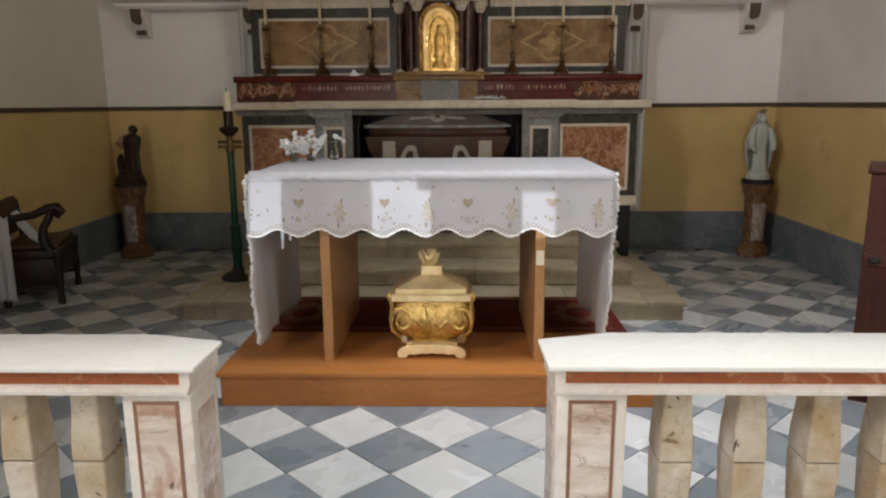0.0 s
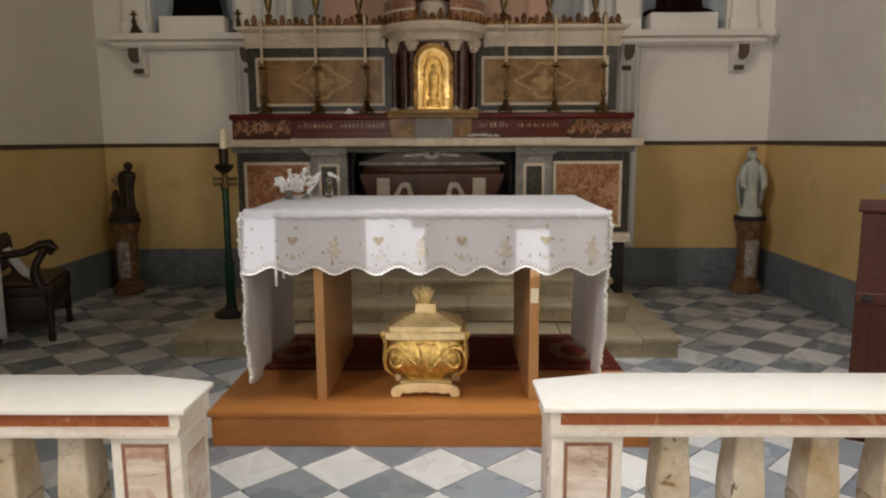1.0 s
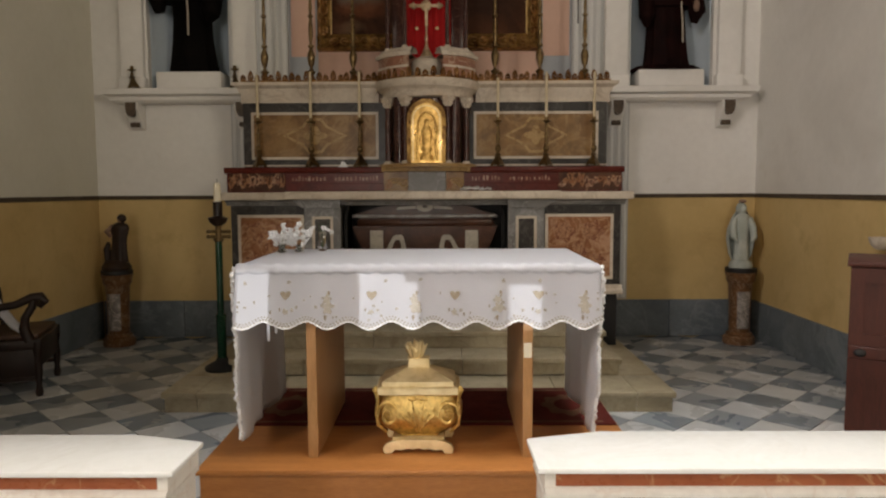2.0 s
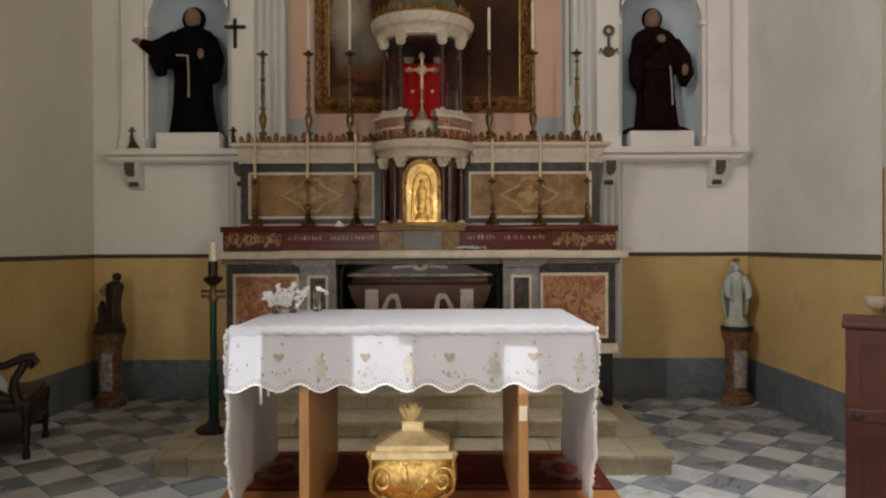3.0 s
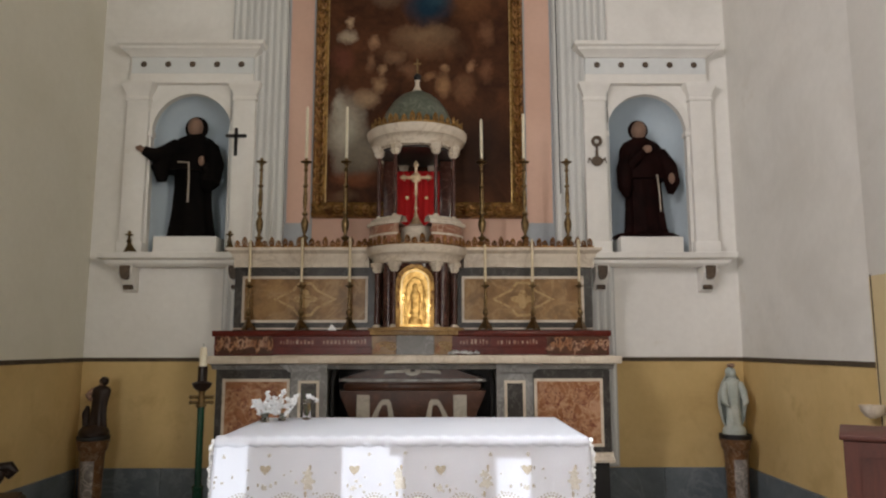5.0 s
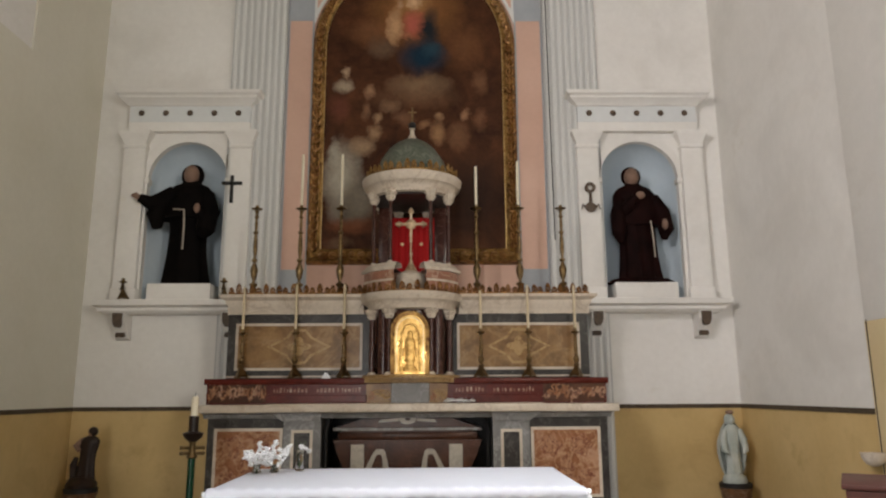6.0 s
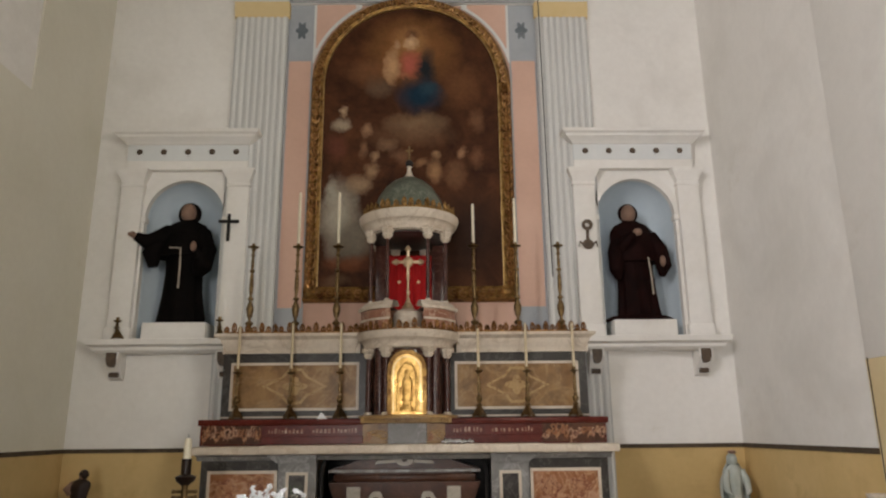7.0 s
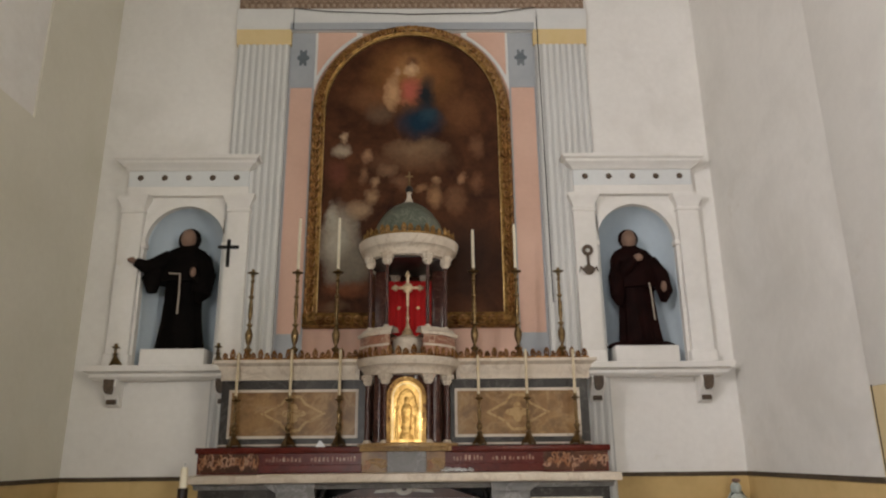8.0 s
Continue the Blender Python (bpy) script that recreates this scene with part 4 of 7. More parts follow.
for x0, x1 in ((-1.60, -1.345), (0.965, 1.24)):
    box(bm, x0, x1, YB - 0.009, YB + 0.005, 5.78, 6.56, 0.002)
    box(bm, x0, x1, YB - 0.009, YB + 0.005, 2.62, 2.9, 0.002)
setting("wall_square_grey", bm, BLUE_GREY, "blue-grey painted square fields", "trim")
bm = bmesh.new()
for x0, x1 in ((-1.525, -1.405), (1.03, 1.16)):
    cx = (x0 + x1) / 2
    lathe_pts = [(cx + 0.06 * math.cos(a) * (1 + 0.25 * math.cos(6 * a)), 6.17 + 0.1 * math.sin(a) * (1 + 0.25 * math.cos(6 * a))) for a in (math.tau * i / 36 for i in range(36))]
    prism(bm, lathe_pts, "y", YB - 0.014, YB - 0.006)
setting("wall_ornament", bm, SKIRT, "grey painted ornaments in the corner fields", "trim")
# white-lined spandrels beside the arch
bm = bmesh.new()
for s in (-1, 1):
    x1 = AX + s * 1.135
    curve = [(AX + s * 1.165 * math.sin(a), PZS + 1.165 * math.cos(a)) for a in (math.radians(v) for v in range(30, 77, 3))]
    curve = [(x, z) for x, z in curve if z < 6.56 and abs(x - AX) < 1.135]
    prism(bm, [(curve[0][0], 6.565), (x1, 6.565), (x1, curve[-1][1])] + curve[::-1], "y", YB - 0.02, YB + 0.004)
setting("spandrel", bm, STRIPE_W, "white outlined corner fields beside the arch", "trim")
bm = bmesh.new()
for s in (-1, 1):
    x1 = AX + s * 1.105
    curve = [(AX + s * 1.20 * math.sin(a), PZS + 1.20 * math.cos(a)) for a in (math.radians(v) for v in range(33, 70, 3))]
    curve = [(x, z) for x, z in curve if z < 6.535 and abs(x - AX) < 1.105]
    prism(bm, [(curve[0][0], 6.535), (x1, 6.535), (x1, curve[-1][1])] + curve[::-1], "y", YB - 0.024, YB - 0.018)
setting("spandrel_field", bm, PINK, "pink painted corner fields beside the arch", "trim")


def wall_pilaster(x0, x1):
    t = thing("wall_pilaster", ((x0 + x1) / 2, YB, 0.4), "tall fluted pilaster painted white and grey", "pilaster", "wall pilasters")
    t["kind"] = "structure"
    part("shaft", B(x0, x1, YB - 0.05, YB - 0.004, 0.4, 6.32), STRIPE_G, t)
    n = 8
    w = (x1 - x0) / n
    b = bmesh.new()
    lathe(b, [(0.022, 0.0), (0.022, 5.9)], 0, 0, 10, sx=1.0, sy=0.7)
    me = mesh_of("fillet", b, STRIPE_W)
    for i in range(n):
        piece("fillet", me, (x0 + (i + 0.5) * w, YB - 0.05, 0.42), t)
    part("capital", moulding(bmesh.new(), [(0.0, 6.32), (0.055, 6.32), (0.06, 6.37), (0.08, 6.40), (0.085, 6.47), (0.1, 6.495), (0.0, 6.50)], x0 - 0.02, x1 + 0.02, YB - 0.003), YELLOW, t, "yellow painted capital")


wall_pilaster(-2.225, -1.625)
wall_pilaster(1.265, 1.855)
setting("architrave", moulding(bmesh.new(), [(0.0, 6.502), (0.05, 6.502), (0.06, 6.60), (0.075, 6.64), (0.08, 6.79), (0.0, 6.792)], -2.26, 1.89, YB - 0.002), STRIPE_W, "white and grey architrave over the pilasters", "architrave")
setting("architrave_band", B(-1.62, 1.26, YB - 0.086, YB - 0.06, 6.505, 6.60, 0.003), BLUE_GREY, "blue-grey painted band under the architrave", "trim")
setting("frieze", B(-2.24, 1.87, YB - 0.07, YB + 0.01, 6.794, 7.3, 0.004), FRIEZE, "brown ornamented frieze above the painting", "frieze")
bm = bmesh.new()
for i in range(54):
    fx = -2.2 + 4.03 * (i + 0.5) / 54
    ball(bm, (fx, YB - 0.07, 6.84), (0.022, 0.012, 0.026), 8)
    tube(bm, [(fx - 0.034, YB - 0.072, 6.89), (fx, YB - 0.078, 6.935), (fx + 0.034, YB - 0.072, 6.89)], 0.008, 5)
setting("frieze_relief", bm, FRIEZE_R, "pale brown beads and arcs of the frieze", "trim")
b = bmesh.new()
tube(b, [(-1.58, YB - 0.1, 6.5), (-1.58, YB - 0.11, 6.78), (-1.2, YB - 0.1, 6.74), (-0.2, YB - 0.1, 6.70), (0.8, YB - 0.1, 6.72), (1.29, YB - 0.11, 6.79), (1.29, YB - 0.11, 6.6), (1.30, YB - 0.1, 5.2), (1.31, YB - 0.1, 3.2)], 0.006, 6)
whole("cable", b, BLACK, (AX, YB - 0.1, 6.7), "thin black cable strung along the architrave", "cable")

# ---------- niches with their surrounds ----------


def aedicule(c, label):
    t = thing("niche_surround", (c, YB, 2.4), label, "niche", "statue niches")
    t["kind"] = "structure"
    # curved niche shell
    bm = bmesh.new()
    n = 20
    prof = [(N_R, N_SILL - 0.005)] + [(N_R, N_SILL + (N_SPRING - N_SILL) * i / 6) for i in range(1, 7)]
    prof += [(N_R * math.cos(a), N_SPRING + N_R * math.sin(a)) for a in (math.pi / 2 * i / 10 for i in range(1, 10))] + [(0.01, N_SPRING + N_R - 0.001)]
    lathe(bm, prof, c, YB + 0.02, n, 1.0, 1.0, a0=0.0, a1=math.pi)
    ob = part("niche_shell", bm, NICHE, t, "pale blue painted curved niche")
    sol = ob.modifiers.new("thick", "SOLIDIFY")
    sol.thickness, sol.offset = 0.03, 1.0
    part("niche_floor", B(c - N_R, c + N_R, YB - 0.05, YB + 0.45, N_SILL - 0.03, N_SILL + 0.004), WHITE, t)
    # arch moulding and inner pilasters
    part("archivolt", ringed(bmesh.new(), arch(c, N_SPRING, N_SPRING, N_R + 0.075), arch(c, N_SPRING, N_SPRING, N_R - 0.004), YB - 0.05, YB + 0.03), WHITE, t)
    for s in (-1, 1):
        a, b = sorted((c + s * (N_R - 0.004), c + s * (N_R + 0.075)))
        part("jamb", B(a, b, YB - 0.05, YB + 0.03, N_SILL, N_SPRING - 0.03), WHITE, t)
        part("impost", B(a - 0.02, b + 0.02, YB - 0.075, YB + 0.03, N_SPRING - 0.05, N_SPRING + 0.01, bev=0.008), WHITE, t)
        a, b = sorted((c + s * 0.44, c + s * 0.70))
        part("pilaster", B(a + 0.02, b - 0.01, YB - 0.11, YB - 0.002, N_SILL, 4.30, bev=0.006), WHITE, t)
        part("pilaster_base", B(a, b + 0.01, YB - 0.13, YB - 0.002, N_SILL, N_SILL + 0.13, bev=0.012), WHITE, t)
        bm = mitred(bmesh.new(), [(0.0, 4.215), (0.012, 4.225), (0.012, 4.25), (0.0, 4.26), (0.012, 4.30), (0.045, 4.365), (0.055, 4.385), (0.055, 4.413), (0.03, 4.415)], a + 0.02, b - 0.01, YB - 0.112, YB - 0.002)
        part("capital", bm, WHITE, t)
        # consoles under the ledge
        k = c + s * 0.555
        pts = [(YB - 0.005, 2.43), (YB - 0.20, 2.43), (YB - 0.205, 2.36), (YB - 0.16, 2.30), (YB - 0.10, 2.25), (YB - 0.07, 2.18), (YB - 0.005, 2.16)]
        cons = part("console", prism(bmesh.new(), pts, "x", k - 0.068, k + 0.068), WHITE, t)
        cup = [(k - 0.052, 2.425), (k + 0.052, 2.425), (k + 0.05, 2.35), (k + 0.036, 2.305), (k + 0.014, 2.283), (k - 0.014, 2.283), (k - 0.036, 2.305), (k - 0.05, 2.35)]
        bm = prism(bmesh.new(), cup, "y", YB - 0.215, YB - 0.14)
        part("console_face", bm, BRONZE, cons, "dark bronze painted face")
        bm = bmesh.new()
        tube(bm, [(k - 0.044, YB - 0.10, 2.212), (k + 0.044, YB - 0.10, 2.212)], 0.026, 10)
        part("console_knob", bm, BRONZE, cons, "dark scroll end")
    part("spandrel_panel", prism(bmesh.new(), arch(c, N_SPRING, N_SPRING, N_R + 0.072)[1:-1] + [(c + 0.53, N_SPRING), (c + 0.53, 4.415), (c - 0.53, 4.415), (c - 0.53, N_SPRING)], "y", YB - 0.03, YB - 0.003), WHITE, t)
    part("lintel", B(c - 0.655, c + 0.655, YB - 0.10, YB - 0.002, 4.416, 4.52), WHITE, t)
    part("frieze", B(c - 0.655, c + 0.655, YB - 0.105, YB - 0.002, 4.52, 4.70), FRIEZE_W, t)
    b = bmesh.new()
    lathe(b, [(0.03, 0.0), (0.034, 0.006), (0.022, 0.014)], 0, 0, 14)
    bmesh.ops.rotate(b, verts=b.verts, matrix=Matrix.Rotation(radians(90), 3, "X"))
    me = mesh_of("rosette", b, BRONZE)
    for i in range(5):
        piece("rosette", me, (c + 0.2625 * (i - 2), YB - 0.105, 4.62), t)
    bm = mitred(bmesh.new(), [(0.0, 4.70), (0.015, 4.705), (0.03, 4.73), (0.09, 4.765), (0.10, 4.79), (0.13, 4.805), (0.14, 4.84), (0.10, 4.855)], c - 0.65, c + 0.65, YB - 0.107, YB - 0.002)
    part("cornice", bm, WHITE, t)
    bm = mitred(bmesh.new(), [(0.0, 2.42), (0.01, 2.425), (0.045, 2.45), (0.05, 2.48), (0.095, 2.50), (0.105, 2.553), (0.10, 2.558)], c - 0.72, c + 0.72, YB - 0.165, YB - 0.002)
    part("ledge", bm, WHITE, t)
    part("statue_plinth", B(c - 0.33, c + 0.33, YB - 0.10, YB + 0.28, N_SILL + 0.004, 2.745, bev=0.01), WHITE, t)
    return t


for c in NICHES:
    aedicule(c, "white plaster niche surround with dotted frieze and console ledge")

# ---------- altar cloth ----------
CX0, CX1, CY0, CY1, CZ = -1.05, 0.745, 3.452, 4.45, 1.168


def hem(x):
    """The scalloped lower edge of the front."""
    return 0.893 - 0.037 * math.sin(math.pi * (x + 0.6935) / 0.207) ** 2


def drop_y(x, z):
    """How far the hanging front stands out: soft folds that grow downwards."""
    k = (CZ - z) / 0.28
    return -0.012 - 0.016 * k * (0.5 + 0.5 * math.sin(11.5 * x + 0.6)) - 0.006 * k * math.sin(29 * x + 1.3) - 0.012 * k


cloth = thing("altar_cloth", (AX, 3.95, CZ), "white altar cloth with scalloped lace hem and gold embroidery", "tablecloth")
bm = bmesh.new()
NX, NY = 90, 24
rows = []
# top, then over the edge and down the front
for j in range(NY + 1):
    y = CY1 - (CY1 - CY0) * j / NY
    rows.append([(x, y, CZ + 0.0015 * noise.noise((x * 4, y * 4, 0))) for x in (CX0 + (CX1 - CX0) * i / NX for i in range(NX + 1))])
for a in (30, 60, 90):
    r = 0.012
    rows.append([(p[0], CY0 - r * math.sin(radians(a)), CZ - r * (1 - math.cos(radians(a)))) for p in rows[NY]])
ND = 14
for j in range(1, ND + 1):
    row = []
    for p in rows[NY]:
        z = CZ - 0.012 + (hem(p[0]) - CZ + 0.012) * j / ND
        row.append((p[0] * (1 + 0.012 * j / ND) + 0.002 * j / ND, CY0 + drop_y(p[0], z), z))
    rows.append(row)
grid = [[bm.verts.new(p) for p in row] for row in rows]
for r0, r1 in zip(grid, grid[1:]):
    for i in range(NX):
        bm.faces.new((r0[i], r0[i + 1], r1[i + 1], r1[i]))
ob = part("top_and_front", bm, LINEN, cloth, angle=80)
sol = ob.modifiers.new("thick", "SOLIDIFY")
sol.thickness = 0.0025
# side falls
for s, x0, low in ((-1, CX0, 0.27), (1, CX1, 0.28)):
    bm = bmesh.new()
    NS, NV = 30, 26
    g = []
    for j in range(NV + 1):
        row = []
        for i in range(NS + 1):
            y = CY0 + 0.006 + (CY1 - CY0 - 0.01) * i / NS
            bottom = low + 0.03 * math.sin(math.pi * (y - CY0) / 0.22) ** 2 * 0.35 - 0.03 * (y - CY0)
            z = CZ - 0.004 + (bottom - CZ) * j / NV
            k = j / NV
            out = 0.010 * min(1, j / 2) + 0.018 * k * math.sin(8 * y + 1.0) + 0.012 * k * math.sin(19 * y) + (0.010 * math.sin(14 * z) * k if i < 3 else 0)
            lace = 0.008 * math.sin(52 * z) * (1 if i == 0 else 0)
            row.append(bm.verts.new((x0 + s * (0.004 + out), y - lace + 0.035 * k * (1 if s < 0 else 3.6) * (1 - i / NS), z)))
        g.append(row)
    for r0, r1 in zip(g, g[1:]):
        for i in range(NS):
            bm.faces.new((r0[i], r0[i + 1], r1[i + 1], r1[i]))
    edge = [r[0].co.copy() for r in g]
    ob = part("side_fall", bm, LINEN, cloth, angle=80)
    sol = ob.modifiers.new("thick", "SOLIDIFY")
    sol.thickness = 0.0025
    # gathered lace corner
    bm = bmesh.new()
    rng = random.Random(5 + s)
    pts = []
    for u, v in zip(edge, edge[1:]):
        for q in range(3):
            c = u.lerp(v, q / 3)
            pts.append((c.x + s * rng.uniform(0.0, 0.010), c.y - 0.008 + rng.uniform(-0.005, 0.005), c.z))
    tube(bm, pts, [rng.uniform(0.006, 0.014) for _ in pts], 7)
    part("lace_corner", bm, LACE, cloth, "gathered lace edge")
# lace trim along the hem
bm = bmesh.new()
pts = []
for i in range(241):
    x = CX0 + (CX1 - CX0) * i / 240
    z = hem(x)
    pts.append((x * 1.012 + 0.002, CY0 + drop_y(x, z) - 0.003, z + 0.003 + 0.002 * math.sin(i * 1.7)))
tube(bm, pts, [0.004 + 0.002 * abs(math.sin(i * 0.9)) for i in range(241)], 6)
part("lace_hem", bm, LACE, cloth, "lace edging of the front hem")
bm = bmesh.new()
for i in range(118):
    x = CX0 + 0.01 + (CX1 - CX0 - 0.02) * i / 117
    for dz, r0 in ((0.012, 0.0062), (0.026, 0.0048)):
        u = x + (0.0075 if dz > 0.02 else 0.0)
        z = hem(u) + dz
        lathe(bm, [(r0, -0.0016), (r0 * 0.75, 0.0016)], 0, 0, 8, lobes=4, deep=0.15)
        bm.verts.ensure_lookup_table()
        vs = bm.verts[-16:]
        bmesh.ops.rotate(bm, verts=vs, matrix=Matrix.Rotation(radians(90), 3, "X"))
        bmesh.ops.translate(bm, verts=vs, vec=(u * 1.012 + 0.002, CY0 + drop_y(u, z) - 0.004, z))
part("lace_pattern", bm, THREAD_B, cloth, "grey pattern of the lace edging")["kind"] = "stuff"
# ruffled strip folded over the front edge
bm = bmesh.new()
rng = random.Random(8)
strips = []
ph = 0.0
for i in range(261):
    x = CX0 + (CX1 - CX0) * i / 260
    ph += 0.25 + 0.5 * rng.random()
    w = 0.5 + 0.5 * math.sin(ph)
    strips.append([bm.verts.new((x + 0.004 * math.sin(ph * 0.7), y, z)) for y, z in (
        (CY0 + 0.085, CZ + 0.003), (CY0 + 0.05, CZ + 0.004 + 0.005 * w), (CY0 + 0.01, CZ + 0.004 + 0.009 * w), (CY0 - 0.012, CZ - 0.004 + 0.006 * w),
        (CY0 - 0.018 - 0.006 * w, CZ - 0.02), (CY0 - 0.016 - 0.006 * w, CZ - 0.034 - 0.006 * w))])
for p, q in zip(strips, strips[1:]):
    for k in range(5):
        bm.faces.new((p[k], p[k + 1], q[k + 1], q[k]))
ob = part("ruffle", bm, LINEN, cloth, "ruffled linen edge", angle=80)
ob.modifiers.new("thick", "SOLIDIFY").thickness = 0.0015


def motif(kind, x, z, r):
    """An embroidered sprig lying on the hanging front."""
    b = bmesh.new()
    n = 26
    if kind == 0:   # heart-shaped leaf
        out = [(0.9 * math.sin(a) ** 3, 0.75 * (math.cos(a) - 0.42 * math.cos(2 * a) - 0.16 * math.cos(3 * a)) + 0.1) for a in (math.tau * i / n for i in range(n))]
    elif kind == 1:  # tattered rosette
        e = 40 * x + 17 * z
        out = [((0.75 + 0.22 * math.cos(5 * a + e) + 0.16 * math.cos(3 * a + 2 * e)) * math.cos(a), (0.75 + 0.22 * math.cos(5 * a + e) + 0.2 * math.sin(2 * a + e)) * math.sin(a)) for a in (math.tau * i / n for i in range(n))]
    else:           # drop
        out = [(0.45 * math.sin(a) * (1.0 + 0.3 * math.cos(a)), math.cos(a)) for a in (math.tau * i / n for i in range(n))]
    vs = []
    for u, v in out:
        px, pz = x + r * u, z + r * v
        vs.append(b.verts.new((px * 1.008 + 0.001, CY0 + drop_y(px, pz) - 0.006, pz)))
    f = b.faces.new(vs)
    ex = bmesh.ops.extrude_face_region(b, geom=[f])
    bmesh.ops.translate(b, verts=[v for v in ex["geom"] if isinstance(v, bmesh.types.BMVert)], vec=(0, 0.003, 0))
    part("embroidery", b, THREAD_G if kind != 1 else THREAD_B, cloth, "gold and grey embroidered sprig")


rng = random.Random(11)
for i in range(9):
    # hearts and blossom clusters take turns, one over each scallop
    x = -1.004 + i * 0.207 + rng.uniform(-0.008, 0.008)
    if i % 2:
        motif(0, x, 1.024, 0.028)
        motif(1, x - 0.004, 0.944, 0.017)
        motif(1, x + 0.028, 0.952, 0.010)
        motif(2, x - 0.03, 0.955, 0.009)
    elif -0.99 < x:
        motif(1, x, 1.006, 0.026)
        motif(1, x + 0.006, 0.966, 0.036)
        motif(2, x + 0.012, 1.035, 0.013)
        motif(2, x - 0.006, 0.915, 0.014)
    for k in range(5):
        u = max(CX0 + 0.02, min(CX1 - 0.02, x + rng.uniform(-0.09, 0.09)))
        motif(rng.choice((1, 1, 2)), u, rng.uniform(0.905, 1.04), rng.uniform(0.005, 0.010))
    if i % 3 != 2:
        motif(1, x + rng.uniform(0.0, 0.07), 1.095 + rng.uniform(-0.01, 0.008), 0.011)
# ribbons hanging under the cloth
for k, (x, z0) in enumerate(((-0.905, 0.79), (-0.868, 0.83))):
    b = B(x, x + 0.013, CY0 + 0.006 + 0.004 * k, CY0 + 0.009 + 0.004 * k, z0, 0.92)
    whole("ribbon", b, LINEN, (x, CY0 + 0.01, 0.92), "narrow white ribbon hanging from the altar cloth", "ribbon")

# small glass vases with white blooms on the table
def vase(x, y, h, blooms, seed):
    t = thing("flower_vase", (x, y, CZ), "small clear glass vase with fluffy white flowers", "vase", "flower vases")
    b = lathe(bmesh.new(), [(0.022, CZ + 0.003), (0.028, CZ + 0.01), (0.024, CZ + h * 0.4), (0.018, CZ + h * 0.7), (0.026, CZ + h)], x, y, 16)
    part("glass", b, GLASS, t, "clear glass")
    r = random.Random(seed)
    for i in range(blooms):
        a, d = r.random() * math.tau, 0.085 * math.sqrt(r.random())
        c = Vector((x + d * math.cos(a), y + d * math.sin(a), CZ + h * 0.9 + 0.13 * r.random() * (1 - 6 * d) + 0.015 * r.random()))
        b = bmesh.new()
        for k in range(7):
            f = Vector((r.uniform(-1, 1), r.uniform(-1, 1), r.uniform(-0.7, 1))) * 0.011
            ball(b, c + f, (0.0075, 0.0075, 0.0065), 6)
        part("bloom", b, LACE, t, "white flower")
    for i in range(3):
        b = tube(bmesh.new(), [(x, y, CZ + 0.01), (x + 0.012 * (i - 1), y, CZ + h), (x + 0.03 * (i - 1), y + 0.01, CZ + h + 0.05)], 0.0015, 5)
        part("stem", b or bmesh.new(), STALK, t, "thin green stem")


vase(-0.99, 4.17, 0.05, 44, 3)
vase(-0.90, 4.22, 0.045, 34, 4)
vase(-0.77, 4.3, 0.12, 6, 6)

# ---------- carpet ----------
t = thing("carpet", (-0.13, 4.35, PZ), "dark red patterned carpet on the wooden platform", "carpet")
part("carpet_field", B(-1.225, 0.968, 3.96, 4.715, PZ, PZ + 0.007, bev=0.003), CARPET, t)
for x in (-1.0, -0.13, 0.74):
    part("medallion", prism(bmesh.new(), [(x + 0.15 * math.cos(a) * (1 + 0.12 * math.cos(8 * a)), 4.33 + 0.2 * math.sin(a) * (1 + 0.12 * math.cos(8 * a))) for a in (math.tau * i / 40 for i in range(40))], "z", PZ + 0.005, PZ + 0.0085), CARPET_L, t, "pale beige medallion")
    part("medallion_heart", prism(bmesh.new(), [(x + 0.08 * math.cos(a), 4.33 + 0.11 * math.sin(a)) for a in (math.tau * i / 24 for i in range(24))], "z", PZ + 0.006, PZ + 0.0105), CARPET, t)
for y in (4.0, 4.64):
    part("border_stripe", B(-1.16, 0.90, y, y + 0.025, PZ + 0.005, PZ + 0.0085), CARPET_L, t)

# ---------- gilded casket ----------
UX, UY, UZ = -0.158, 3.66, PZ
t = thing("gilded_casket", (UX, UY, UZ), "gilded carved wooden casket with a flaming finial", "casket")


def oct_lathe(prof, sx, sy, n=28, power=3.2, lobes=0, deep=0.0):
    """A rounded-square body."""
    b = bmesh.new()
    rings = []
    for r, z in prof:
        ring = []
        for i in range(n):
            a = math.tau * i / n
            k = (abs(math.cos(a)) ** power + abs(math.sin(a)) ** power) ** (-1 / power) * (1 + deep * math.cos(lobes * a))
            ring.append(b.verts.new((UX + sx * r * k * math.cos(a), UY + sy * r * k * math.sin(a), z)))
        rings.append(ring)
    for p, q in zip(rings, rings[1:]):
        for i in range(n):
            b.faces.new((p[i], p[(i + 1) % n], q[(i + 1) % n], q[i]))
    b.faces.new(rings[0][::-1])
    b.faces.new(rings[-1])
    return b


part("body", oct_lathe([(0.115, UZ + 0.07), (0.12, UZ + 0.085), (0.155, UZ + 0.10), (0.205, UZ + 0.14), (0.228, UZ + 0.185), (0.230, UZ + 0.225), (0.215, UZ + 0.27), (0.205, UZ + 0.30), (0.208, UZ + 0.315)], 1.0, 0.62, n=36, power=4), GOLD_C, t)
part("rim", oct_lathe([(0.205, UZ + 0.305), (0.216, UZ + 0.312), (0.216, UZ + 0.343), (0.205, UZ + 0.35)], 1.0, 0.66, n=32, power=14), GOLD_S, t, angle=25)
